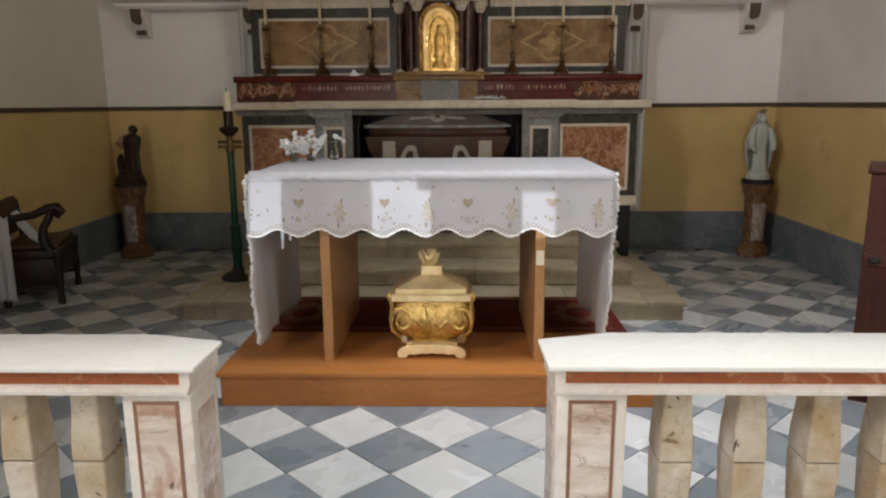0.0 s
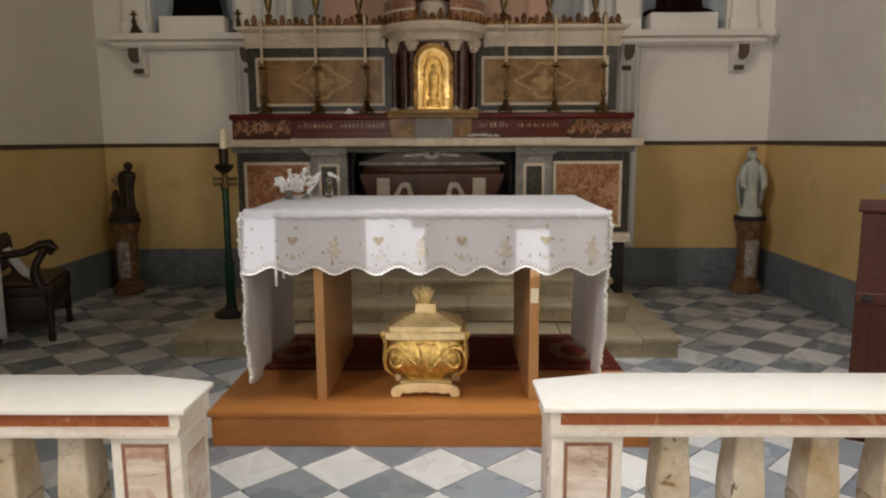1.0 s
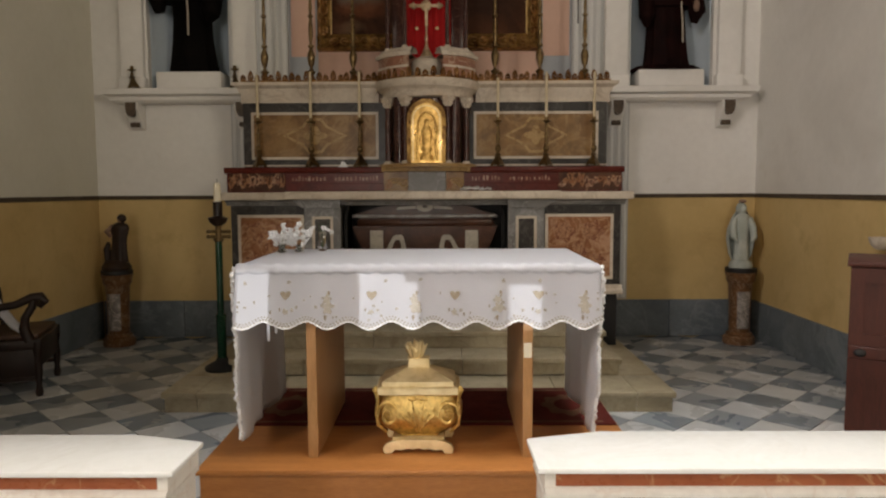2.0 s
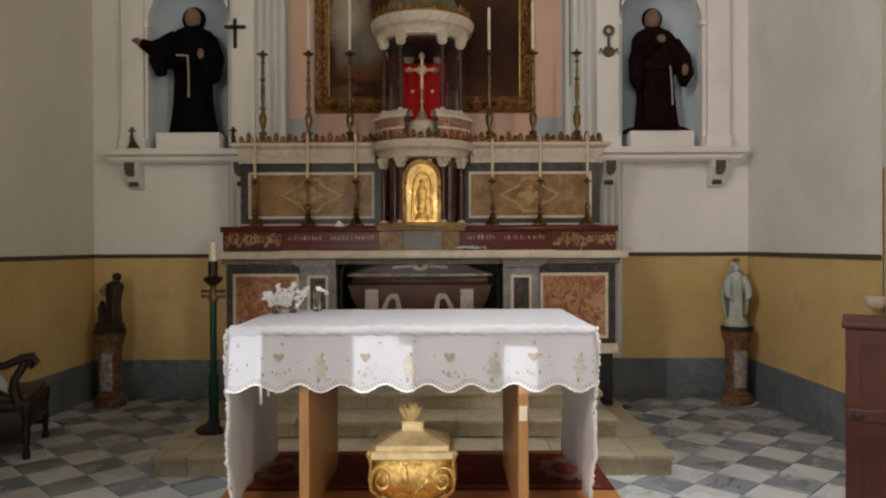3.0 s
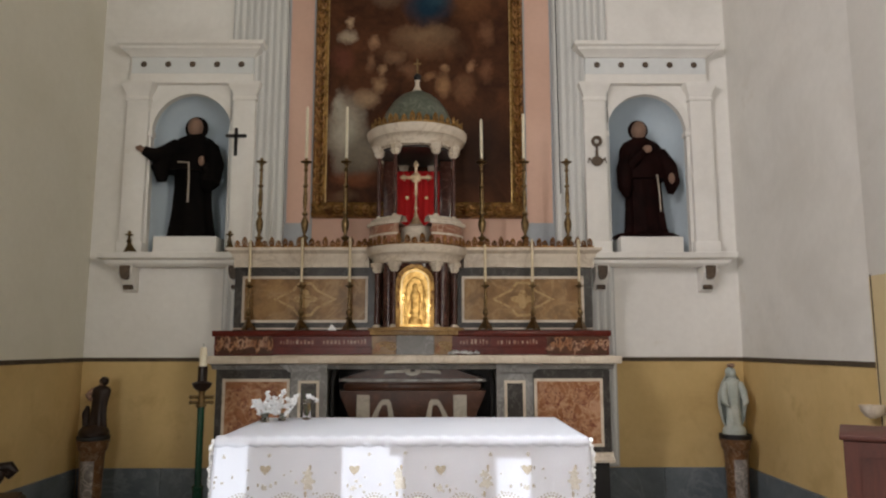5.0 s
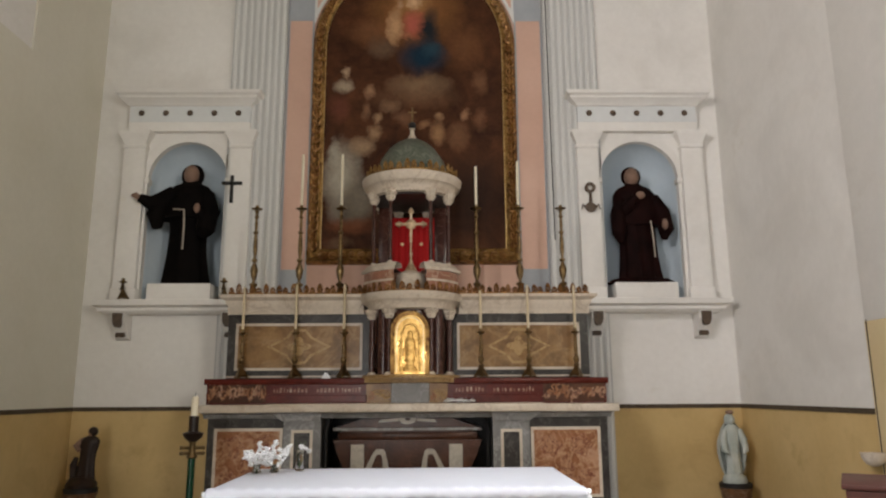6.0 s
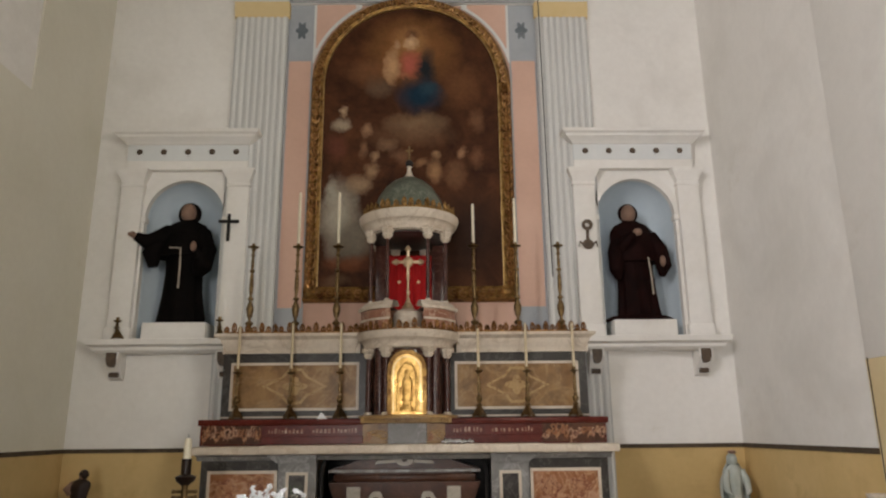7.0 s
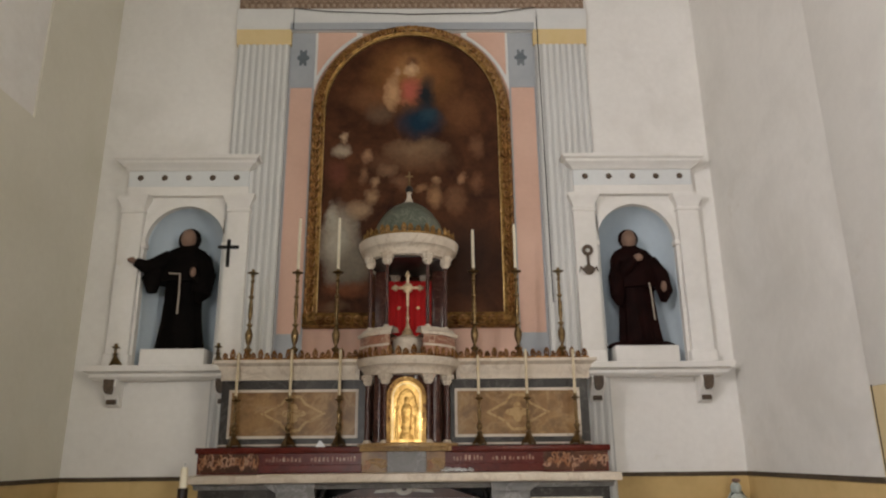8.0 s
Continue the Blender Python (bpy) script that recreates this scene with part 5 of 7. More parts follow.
part("lid", oct_lathe([(0.192, UZ + 0.348), (0.192, UZ + 0.374), (0.186, UZ + 0.378), (0.062, UZ + 0.428), (0.058, UZ + 0.432), (0.055, UZ + 0.465), (0.058, UZ + 0.470), (0.058, UZ + 0.476)], 1.0, 0.66, n=32, power=14), GOLD_S, t, "pale gilded sloping lid", angle=20)
b = bmesh.new()
rng = random.Random(2)
for i in range(30):
    a = math.tau * i / 30 * 7
    d = 0.010 + 0.036 * rng.random()
    up = 0.095 - 1.0 * d + 0.02 * rng.random()
    c = (UX - 0.014 + 0.3 * d * math.cos(a), UY + 0.3 * d * math.sin(a), UZ + 0.470)
    tube(b, [c, (UX - 0.016 + 1.0 * d * math.cos(a + 0.4), UY + 0.8 * d * math.sin(a), UZ + 0.48 + 0.45 * up), (UX - 0.014 + 1.4 * d * math.cos(a), UY + d * math.sin(a), UZ + 0.48 + up)], [0.013, 0.011, 0.0015], 5)
part("finial", b, GOLD_S, t, "gilded flame finial", angle=15)
# carved foot with scrolls
foot_w = 0.9
pts = [(-0.195, 0.0), (-0.205, 0.025), (-0.19, 0.05), (-0.15, 0.066), (-0.10, 0.075), (0.10, 0.075), (0.15, 0.066), (0.19, 0.05), (0.205, 0.025), (0.195, 0.0), (0.15, 0.0), (0.135, 0.026), (0.10, 0.016), (0.06, 0.030), (0.03, 0.020), (0.0, 0.034), (-0.03, 0.020), (-0.06, 0.030), (-0.10, 0.016), (-0.135, 0.026), (-0.15, 0.0)]
for y0, y1 in ((UY - 0.135, UY - 0.11), (UY + 0.11, UY + 0.135)):
    b = prism(bmesh.new(), [(UX + foot_w * u, UZ + v) for u, v in pts], "y", y0, y1)
    bmesh.ops.bevel(b, geom=list(b.edges), offset=0.003, segments=1, affect="EDGES")
    part("foot_board", b, GOLD_S, t, "scrolled gilded foot")
part("foot_core", B(UX - 0.135, UX + 0.135, UY - 0.11, UY + 0.11, UZ + 0.03, UZ + 0.078, bev=0.004), GOLD_S, t)
for s in (-1, 1):
    b = bmesh.new()
    sp = [(UX + s * (0.152 + (0.056 - 0.0019 * k) * math.cos(0.42 * k)), UY - 0.126 - 0.0007 * k, UZ + 0.205 + (0.072 - 0.0025 * k) * math.sin(0.42 * k)) for k in range(27)]
    tube(b, sp, [0.013 - 0.0003 * k for k in range(27)], 7)
    part("scroll", b, GOLD_C, t, "carved gilded scroll")
    b = bmesh.new()
    tube(b, [(UX + s * 0.214, UY - 0.125, UZ + 0.352), (UX + s * 0.222, UY - 0.13, UZ + 0.335), (UX + s * 0.210, UY - 0.128, UZ + 0.305), (UX + s * 0.207, UY - 0.125, UZ + 0.27), (UX + s * 0.213, UY - 0.128, UZ + 0.21), (UX + s * 0.205, UY - 0.122, UZ + 0.15), (UX + s * 0.165, UY - 0.102, UZ + 0.105)], [0.008, 0.013, 0.010, 0.009, 0.010, 0.010, 0.007], 8)
    part("corner_leaf", b, GOLD_C, t)
    for k, (dx, z0, z1) in enumerate(((0.02, 0.115, 0.285), (0.05, 0.12, 0.265), (0.078, 0.125, 0.24))):
        b = bmesh.new()
        tube(b, [(UX + s * 0.010, UY - 0.125, UZ + z0), (UX + s * dx * 0.7, UY - 0.137, UZ + 0.18), (UX + s * dx, UY - 0.136, UZ + (z0 + 2 * z1) / 3), (UX + s * (dx + 0.014), UY - 0.128, UZ + z1)], [0.006, 0.011, 0.010, 0.004], 6)
        part("carved_leaf", b, GOLD_C, t, "carved gilded leaf")
    b = ball(bmesh.new(), (UX + s * 0.03, UY - 0.132, UZ + 0.288), (0.022, 0.008, 0.010), 10)
    part("bead", b, GOLD_C, t)

# ---------- dark sarcophagus in the altar recess ----------
SX, SY = -0.213, 6.42
t = thing("sarcophagus", (SX, 6.65, 0.80), "dark brown marble sarcophagus with pale straps and letter shapes", "sarcophagus")
part("chest", prism(bmesh.new(), [(SX - 0.48, 0.80), (SX - 0.62, 1.10), (SX - 0.66, 1.21), (SX + 0.66, 1.21), (SX + 0.62, 1.10), (SX + 0.48, 0.80)], "y", SY, 6.9), SARC, t)
part("chest_cornice", B(SX - 0.62, SX + 0.62, SY + 0.01, 6.9, 1.21, 1.275, bev=0.012), SARC, t)
part("lid_moulding", B(SX - 0.66, SX + 0.66, SY - 0.03, 6.9, 1.29, 1.315, bev=0.006), SARC_L, t, "pale grey marble edge")
part("lid_neck", B(SX - 0.58, SX + 0.58, SY + 0.03, 6.9, 1.275, 1.29), SARC, t)
part("lid", prism(bmesh.new(), [(SX - 0.64, 1.315), (SX - 0.5, 1.36), (SX - 0.3, 1.43), (SX + 0.3, 1.43), (SX + 0.5, 1.36), (SX + 0.64, 1.315)], "y", SY + 0.03, 6.9), SARC, t)
for x in (-0.713, 0.155):
    part("strap", B(x, x + 0.118, SY - 0.012, SY + 0.004, 0.86, 1.172, bev=0.003), SARC_P, t, "pale stone strap")
for s, x in ((-1, -0.455), (1, -0.015)):
    outer = [(-0.13, 0.88), (-0.085, 1.02), (-0.05, 1.11), (-0.028, 1.132), (0.028, 1.132), (0.05, 1.11), (0.085, 1.02), (0.13, 0.88)]
    inner = [(-0.075, 0.88), (-0.045, 1.0), (-0.03, 1.06), (-0.018, 1.085), (0.018, 1.085), (0.03, 1.06), (0.045, 1.0), (0.075, 0.88)]
    b = prism(bmesh.new(), [(x + u + s * 0.15 * (v - 1.13) * -1, v) for u, v in outer] + [(x + u - s * 0.15 * (v - 1.13), v) for u, v in inner[::-1]], "y", SY - 0.012, SY + 0.004)
    part("strap_ornament", b, SARC_P, t, "pale stone arched ornament")
b = ringed(bmesh.new(), [(SX + 0.075 * math.cos(a), 1.385 + 0.042 * math.sin(a)) for a in (math.tau * i / 24 for i in range(24))], [(SX + 0.025 * math.cos(a), 1.388 + 0.014 * math.sin(a)) for a in (math.tau * i / 24 for i in range(24))], SY - 0.01, SY + 0.06, closed=True)
part("lid_wreath", b, SARC_P, t, "pale stone wreath")
for s in (-1, 1):
    part("lid_ribbon", prism(bmesh.new(), [(SX + s * 0.08, 1.37), (SX + s * 0.08, 1.395), (SX + s * 0.24, 1.385), (SX + s * 0.26, 1.36)], "y", SY + 0.0, SY + 0.05), SARC_P, t)
for s in (-1, 1):
    b = bmesh.new()
    x = SX + s * 0.715
    tube(b, [(x, SY - 0.06, 0.82), (x, SY - 0.06, 1.30), (x - s * 0.03, SY - 0.06, 1.40), (x - s * 0.07, SY - 0.06, 1.45)], 0.02, 8)
    part("iron_frame", b, BLACK, t, "black iron frame round the chest")

# ---------- ornaments on the red step, bars for the lettering ----------
rng = random.Random(21)


def scrollwork(x0, x1, n, y, z0, z1, seed, material):
    """Uneven leaf scrolls in low relief."""
    r = random.Random(seed)
    for i in range(n):
        b = bmesh.new()
        c = x0 + (x1 - x0) * (i + 0.5 + 0.3 * (r.random() - 0.5)) / n
        s = 1 if i % 2 else -1
        w, h = (0.55 + 0.45 * r.random()) * (x1 - x0) / n, (0.18 + 0.26 * r.random()) * (z1 - z0)
        zc = (z0 + z1) / 2 + 0.35 * (z1 - z0) * (r.random() - 0.5)
        turn = r.random() * 2
        tube(b, [(c + s * w * (1.0 - 0.09 * k) * math.cos(0.75 * k + turn), y, zc + h * (1.0 - 0.08 * k) * math.sin(0.75 * k + turn)) for k in range(9)], [0.003 + 0.007 * math.sin(math.pi * (k + 0.6) / 9.2) * r.uniform(0.4, 1.3) for k in range(9)], 6)
        for q in range(4):
            a = r.random() * math.tau
            tube(b, [(c + 0.2 * w * math.cos(a), y, zc + 0.2 * h * math.sin(a)), (c + 1.25 * w * math.cos(a), y, zc + 1.1 * h * math.sin(a + 0.3))], [0.008, 0.002], 6)
        part("scroll_inlay", b, material if r.random() < 0.5 else PANEL_R, altar, "marble leaf scroll inlay")


for x0, x1, n, sd in ((-2.0, -1.49, 13, 1), (1.01, 1.56, 14, 2)):
    part("inlay_ground", B(x0, x1, YR - 0.0035, YR + 0.004, 1.535, 1.694), SARC, altar, "dark brown inlay ground")
    scrollwork(x0, x1, n, YR - 0.005, 1.535, 1.695, sd, SCROLL_P)
for x0, x1 in ((-0.585, -0.36), (-0.02, 0.145)):
    p = part("step_block", B(x0, x1, YR - 0.03, YR + 0.02, 1.525, 1.70), PANEL_B, altar, "brown and yellow breccia block")
    scrollwork(x0 + 0.01, x1 - 0.01, 3, YR - 0.031, 1.54, 1.67, 7, PANEL_Y)
part("step_block_middle", B(-0.36, -0.02, YR - 0.06, YR + 0.02, 1.525, 1.705, bev=0.004), ALTAR_M, altar, "grey marble block under the tabernacle")
part("step_cap_middle", B(-0.60, 0.20, YR - 0.075, YR + 0.1, 1.705, 1.762, bev=0.008), PANEL_Y, altar, "yellow marble moulding")
r = random.Random(4)
for xa, xb in ((-1.42, -1.1), (-1.03, -0.64), (0.22, 0.5), (0.56, 0.92)):
    x = xa
    while x < xb:
        w = 0.008 + 0.014 * r.random()
        part("lettering_bar", B(x, x + w, YR - 0.004, YR + 0.002, 1.625, 1.625 + 0.025 + 0.02 * r.random()), TERRA_M, altar, "pale inlaid bar")
        x += w + 0.016 + 0.012 * (r.random() < 0.2)


def crest_leaf(h, mat):
    """One pierced leaf of the gilt cresting, its foot at the origin."""
    b = bmesh.new()
    for q in (-1, 1):
        tube(b, [(0.003 * q, 0, 0), (0.020 * q, -0.005, h * 0.35), (0.015 * q, -0.002, h * 0.72), (0.006 * q, -0.008, h)], [0.008, 0.009, 0.008, 0.004], 5)
    tube(b, [(0, 0, 0), (0, -0.004, h * 0.6), (0, -0.008, h * 1.1)], [0.006, 0.008, 0.003], 5)
    return mesh_of("cresting_leaf", b, mat)


CR = random.Random(31)
LEAVES = [crest_leaf(h, CREST) for h in (0.055, 0.075, 0.088)]
LEAVES_G = [crest_leaf(h, CREST_G) for h in (0.06, 0.075, 0.085)]
for x0, x1 in ((-1.90, -0.64), (0.27, 1.49)):
    base_rail = part("cresting", box(bmesh.new(), x0, x1, YG - 0.075, YG - 0.045, 2.528, 2.545), CREST, altar, "tarnished gilt pierced cresting")
    n = 20
    for i in range(n):
        piece("cresting_leaf", LEAVES[(0, 2, 0, 1)[i % 4]], (x0 + (x1 - x0) * (i + 0.5 + CR.uniform(-0.12, 0.12)) / n, YG - 0.06, 2.538), base_rail, CR.uniform(-0.25, 0.25))

# ---------- tabernacle with its round temple ----------
TX, TY, TR = -0.188, 6.62, 0.455
tab = thing("tabernacle", (TX, TY, 1.762), "round marble tabernacle with columns, gilded door and green dome", "tabernacle")
part("drum", lathe(bmesh.new(), [(0.33, 1.75), (0.33, 2.36)], TX, TY, 32), COLM, tab, "dark red marble drum")
part("drum_base", lathe(bmesh.new(), [(TR, 1.745), (TR, 1.765), (TR - 0.015, 1.775)], TX, TY, 40), PANEL_Y, tab)
DA = [-118, -152, -62, -28]   # column bearings


def column(ang, rad, z0, z1, r, shaft_mat, cap_h, name="column"):
    x, y = TX + rad * math.cos(radians(ang)), TY + rad * math.sin(radians(ang))
    c = part(name, lathe(bmesh.new(), [(r, z0 + 0.03), (r * 0.98, (z0 + z1) / 2), (r * 0.88, z1)], x, y, 14), shaft_mat, tab)
    part("column_base", lathe(bmesh.new(), [(r * 1.6, z0), (r * 1.7, z0 + 0.012), (r * 1.3, z0 + 0.024), (r * 1.05, z0 + 0.034)], x, y, 14), ALTAR_W, c)
    part("column_capital", lathe(bmesh.new(), [(r * 0.95, z1 - 0.004), (0.034, z1 + cap_h * 0.12), (0.044, z1 + cap_h * 0.3), (0.038, z1 + cap_h * 0.42), (0.052, z1 + cap_h * 0.6), (0.062, z1 + cap_h * 0.78), (0.054, z1 + cap_h * 0.84), (0.066, z1 + cap_h)], x, y, 24, lobes=8, deep=0.12), ALTAR_W, c, "white carved capital")


for a in DA + [90]:
    if a != 90:
        column(a, 0.40, 1.765, 2.275, 0.026, COLM, 0.085)
for a in (-134, -46):
    x, y = TX + 0.35 * math.cos(radians(a)), TY + 0.35 * math.sin(radians(a))
    part("thick_pilaster", lathe(bmesh.new(), [(0.052, 1.765), (0.052, 2.36)], x, y, 14), COLM, tab, "polished dark red half column")


def ring_cornice(z, k):
    prof = [(TR - 0.06, z), (TR - 0.045, z + 0.01 * k), (TR - 0.04, z + 0.05 * k), (TR - 0.01, z + 0.085 * k), (TR + 0.005, z + 0.09 * k), (TR + 0.025, z + 0.13 * k), (TR + 0.03, z + 0.16 * k), (TR - 0.02, z + 0.165 * k)]
    return lathe(bmesh.new(), prof, TX, TY, 48)


def ring_crest(name, z, rad, n, leaves, mat, label):
    ring = part(name, lathe(bmesh.new(), [(rad - 0.01, z - 0.01), (rad + 0.012, z - 0.01), (rad + 0.012, z + 0.008), (rad - 0.01, z + 0.008)], TX, TY, 40), mat, tab, label)
    for i in range(n):
        a = math.tau * (i + CR.uniform(-0.12, 0.12)) / n
        piece("cresting_leaf", leaves[(0, 2, 1)[i % 3]], (TX + rad * math.cos(a), TY + rad * math.sin(a), z), ring, a + math.pi / 2)


part("lower_cornice", ring_cornice(2.355, 0.95), ALTAR_W, tab, "cream marble round cornice")
ring_crest("lower_cresting", 2.515, TR, 40, LEAVES, CREST, "tarnished gilt pierced cresting")
# door
door = part("door", prism(bmesh.new(), arch(TX, 1.775, 2.16, 0.135, 20), "y", TY - 0.385, TY - 0.30), GOLD, tab, "embossed gilded door")
part("door_frame", ringed(bmesh.new(), arch(TX, 1.775, 2.16, 0.17, 20), arch(TX, 1.775, 2.16, 0.135, 20), TY - 0.405, TY - 0.28), OLD_GOLD, tab, "gilt arched door frame")
part("door_rim", ringed(bmesh.new(), arch(TX, 1.79, 2.155, 0.125, 20), arch(TX, 1.79, 2.155, 0.112, 20), TY - 0.395, TY - 0.38), GOLD_S, door)
b = bmesh.new()
lathe(b, [(0.042, 1.90), (0.040, 1.95), (0.050, 2.02), (0.046, 2.07), (0.022, 2.10), (0.026, 2.125), (0.018, 2.15), (0.004, 2.16)], TX, TY - 0.383, 16, sx=1.0, sy=0.45, lobes=7, deep=0.05)
lathe(b, [(0.060, 1.80), (0.062, 1.83), (0.040, 1.85), (0.034, 1.88), (0.050, 1.895), (0.050, 1.905)], TX, TY - 0.383, 16, sx=1.0, sy=0.4)
for s in (-1, 1):
    lathe(b, [(0.016, 1.80), (0.013, 1.83), (0.012, 2.06), (0.018, 2.08)], TX + s * 0.082, TY - 0.386, 10, sx=1.0, sy=0.7)
    tube(b, [(TX + s * 0.082, TY - 0.388, 2.085), (TX + s * 0.072, TY - 0.39, 2.15), (TX + s * 0.045, TY - 0.39, 2.20), (TX, TY - 0.39, 2.222)], 0.009, 6)
    tube(b, [(TX + s * 0.03, TY - 0.39, 2.04), (TX + s * 0.058, TY - 0.388, 1.99), (TX + s * 0.05, TY - 0.388, 1.92)], [0.006, 0.009, 0.004], 6)
box(b, TX - 0.03, TX + 0.03, TY - 0.40, TY - 0.38, 1.875, 1.885)
part("door_relief", b, GOLD, door, "embossed relief")
# upper temple
part("upper_floor", lathe(bmesh.new(), [(TR - 0.03, 2.50), (TR - 0.03, 2.53), (0.02, 2.531)], TX, TY, 32), ALTAR_W, tab)
for a in (-135, -45):
    u = radians(a)
    b = bmesh.new()
    lathe(b, [(TR + 0.005, 2.53), (TR + 0.005, 2.70), (TR - 0.17, 2.70), (TR - 0.17, 2.53)], TX, TY, 8, a0=u - 0.46, a1=u + 0.46)
    part("temple_pedestal", b, TERRA_M, tab, "brown-red marble pedestal")
    b = bmesh.new()
    lathe(b, [(TR + 0.01, 2.60), (TR + 0.012, 2.62), (TR - 0.01, 2.62)], TX, TY, 8, a0=u - 0.46, a1=u + 0.46)
    part("pedestal_band", b, ALTAR_W, tab)
    b = bmesh.new()
    lathe(b, [(TR - 0.18, 2.70), (TR + 0.025, 2.70), (TR + 0.03, 2.73), (TR - 0.0, 2.745), (TR - 0.02, 2.775), (TR - 0.14, 2.78), (TR - 0.18, 2.74)], TX, TY, 8, a0=u - 0.50, a1=u + 0.50)
    part("pedestal_cap", b, ALTAR_W, tab, "white marble cap")
for a in DA:
    column(a, 0.395, 2.765, 3.36, 0.019, COLM, 0.11, "temple_column")
for a in (40, 140, 68, 112):
    column(a, 0.39, 2.53, 3.36, 0.022, COLM, 0.11, "temple_column")
part("upper_cornice", ring_cornice(3.44, 1.15), ALTAR_W, tab, "cream marble round cornice")
# Shade under the canopy is put into the colour of this dark disc.
part("temple_ceiling", lathe(bmesh.new(), [(TR - 0.085, 3.424), (TR - 0.085, 3.442)], TX, TY, 40), ALTAR_G, tab, "dark disc carrying the shade under the canopy")
for q in (-1, 1):
    u0, u1 = sorted((TX + q * 0.222, TX + q * 0.335))
    part("dark_pier", B(u0, u1, TY + 0.15, TY + 0.19, 2.53, 3.43, bev=0.006), COLM, tab, "dark marble pier beside the hanging")
part("upper_soffit", lathe(bmesh.new(), [(TR - 0.05, 3.445), (TR - 0.05, 3.60)], TX, TY, 40), COLM, tab)
ring_crest("upper_cresting", 3.65, TR - 0.02, 38, LEAVES_G, CREST_G, "gilt pierced cresting")
part("dome", lathe(bmesh.new(), [(0.39, 3.62), (0.39, 3.66), (0.355, 3.70), (0.34, 3.76), (0.30, 3.86), (0.24, 3.95), (0.15, 4.03), (0.065, 4.075), (0.03, 4.085)], TX, TY, 40, lobes=12, deep=0.012), TURQ, tab, "grey-green ribbed dome")
part("finial", lathe(bmesh.new(), [(0.065, 4.065), (0.04, 4.10), (0.022, 4.14), (0.018, 4.19), (0.03, 4.195)], TX, TY, 14), ALTAR_W, tab)
b = bmesh.new()
ball(b, (TX, TY, 4.23), 0.038, 14)
part("orb", b, BLACK, tab, "dark metal orb")
b = bmesh.new()
tube(b, [(TX, TY, 4.26), (TX, TY, 4.42)], 0.009, 8)
tube(b, [(TX - 0.04, TY, 4.37), (TX + 0.04, TY, 4.37)], 0.009, 8)
part("top_cross", b, BRASS, tab)
# red hanging behind the crucifix
bm = bmesh.new()
g = []
for j in range(11):
    g.append([bm.verts.new((TX - 0.215 + 0.43 * i / 40, TY + 0.16 + 0.008 * math.sin(i * 1.1), 2.56 + 0.76 * j / 10)) for i in range(41)])
for r0, r1 in zip(g, g[1:]):
    for i in range(40):
        bm.faces.new((r0[i], r0[i + 1], r1[i + 1], r1[i]))
ob = part("red_hanging", bm, RED_CLOTH, tab, "bright red velvet hanging", 80)
ob.modifiers.new("thick", "SOLIDIFY").thickness = 0.006
# crucifix on its white foot: a plain cross
t = thing("altar_cross", (TX, TY - 0.22, 2.53), "gilded altar cross on a domed white marble foot", "cross")
part("foot", lathe(bmesh.new(), [(0.14, 2.532), (0.14, 2.64), (0.125, 2.685), (0.07, 2.715), (0.03, 2.72)], TX, TY - 0.22, 24), ALTAR_W, t, "white marble foot")
part("stem", lathe(bmesh.new(), [(0.06, 2.715), (0.05, 2.74), (0.022, 2.79), (0.010, 2.84), (0.016, 2.88), (0.008, 2.91), (0.008, 3.05)], TX, TY - 0.22, 14), CROSS_G, t)
b = bmesh.new()
box(b, TX - 0.012, TX + 0.012, TY - 0.23, TY - 0.21, 2.99, 3.28, 0.003)
box(b, TX - 0.115, TX + 0.115, TY - 0.23, TY - 0.21, 3.152, 3.178, 0.003)
for dx, z in ((-0.12, 3.165), (0.12, 3.165), (0, 3.295)):
    for k in range(3):
        a = math.tau * k / 3 + (math.pi / 2 if dx == 0 else (0 if dx > 0 else math.pi))
        ball(b, (TX + dx + 0.014 * math.cos(a), TY - 0.22, z + 0.014 * math.sin(a)), 0.019, 8)
ball(b, (TX, TY - 0.225, 3.165), (0.05, 0.012, 0.05), 12)
part("cross", b, CROSS_G, t, "gilded cross with trefoil ends")
for dx in (-0.1, 0.09):
    b = bmesh.new()
    ball(b, (TX + dx, TY + 0.14, 3.05), (0.017, 0.006, 0.017), 10)
    whole("medal", b, GOLD_S, (TX + dx, TY + 0.14, 3.05), "small pale gilt medal on the red hanging", "medal", "votive medals")


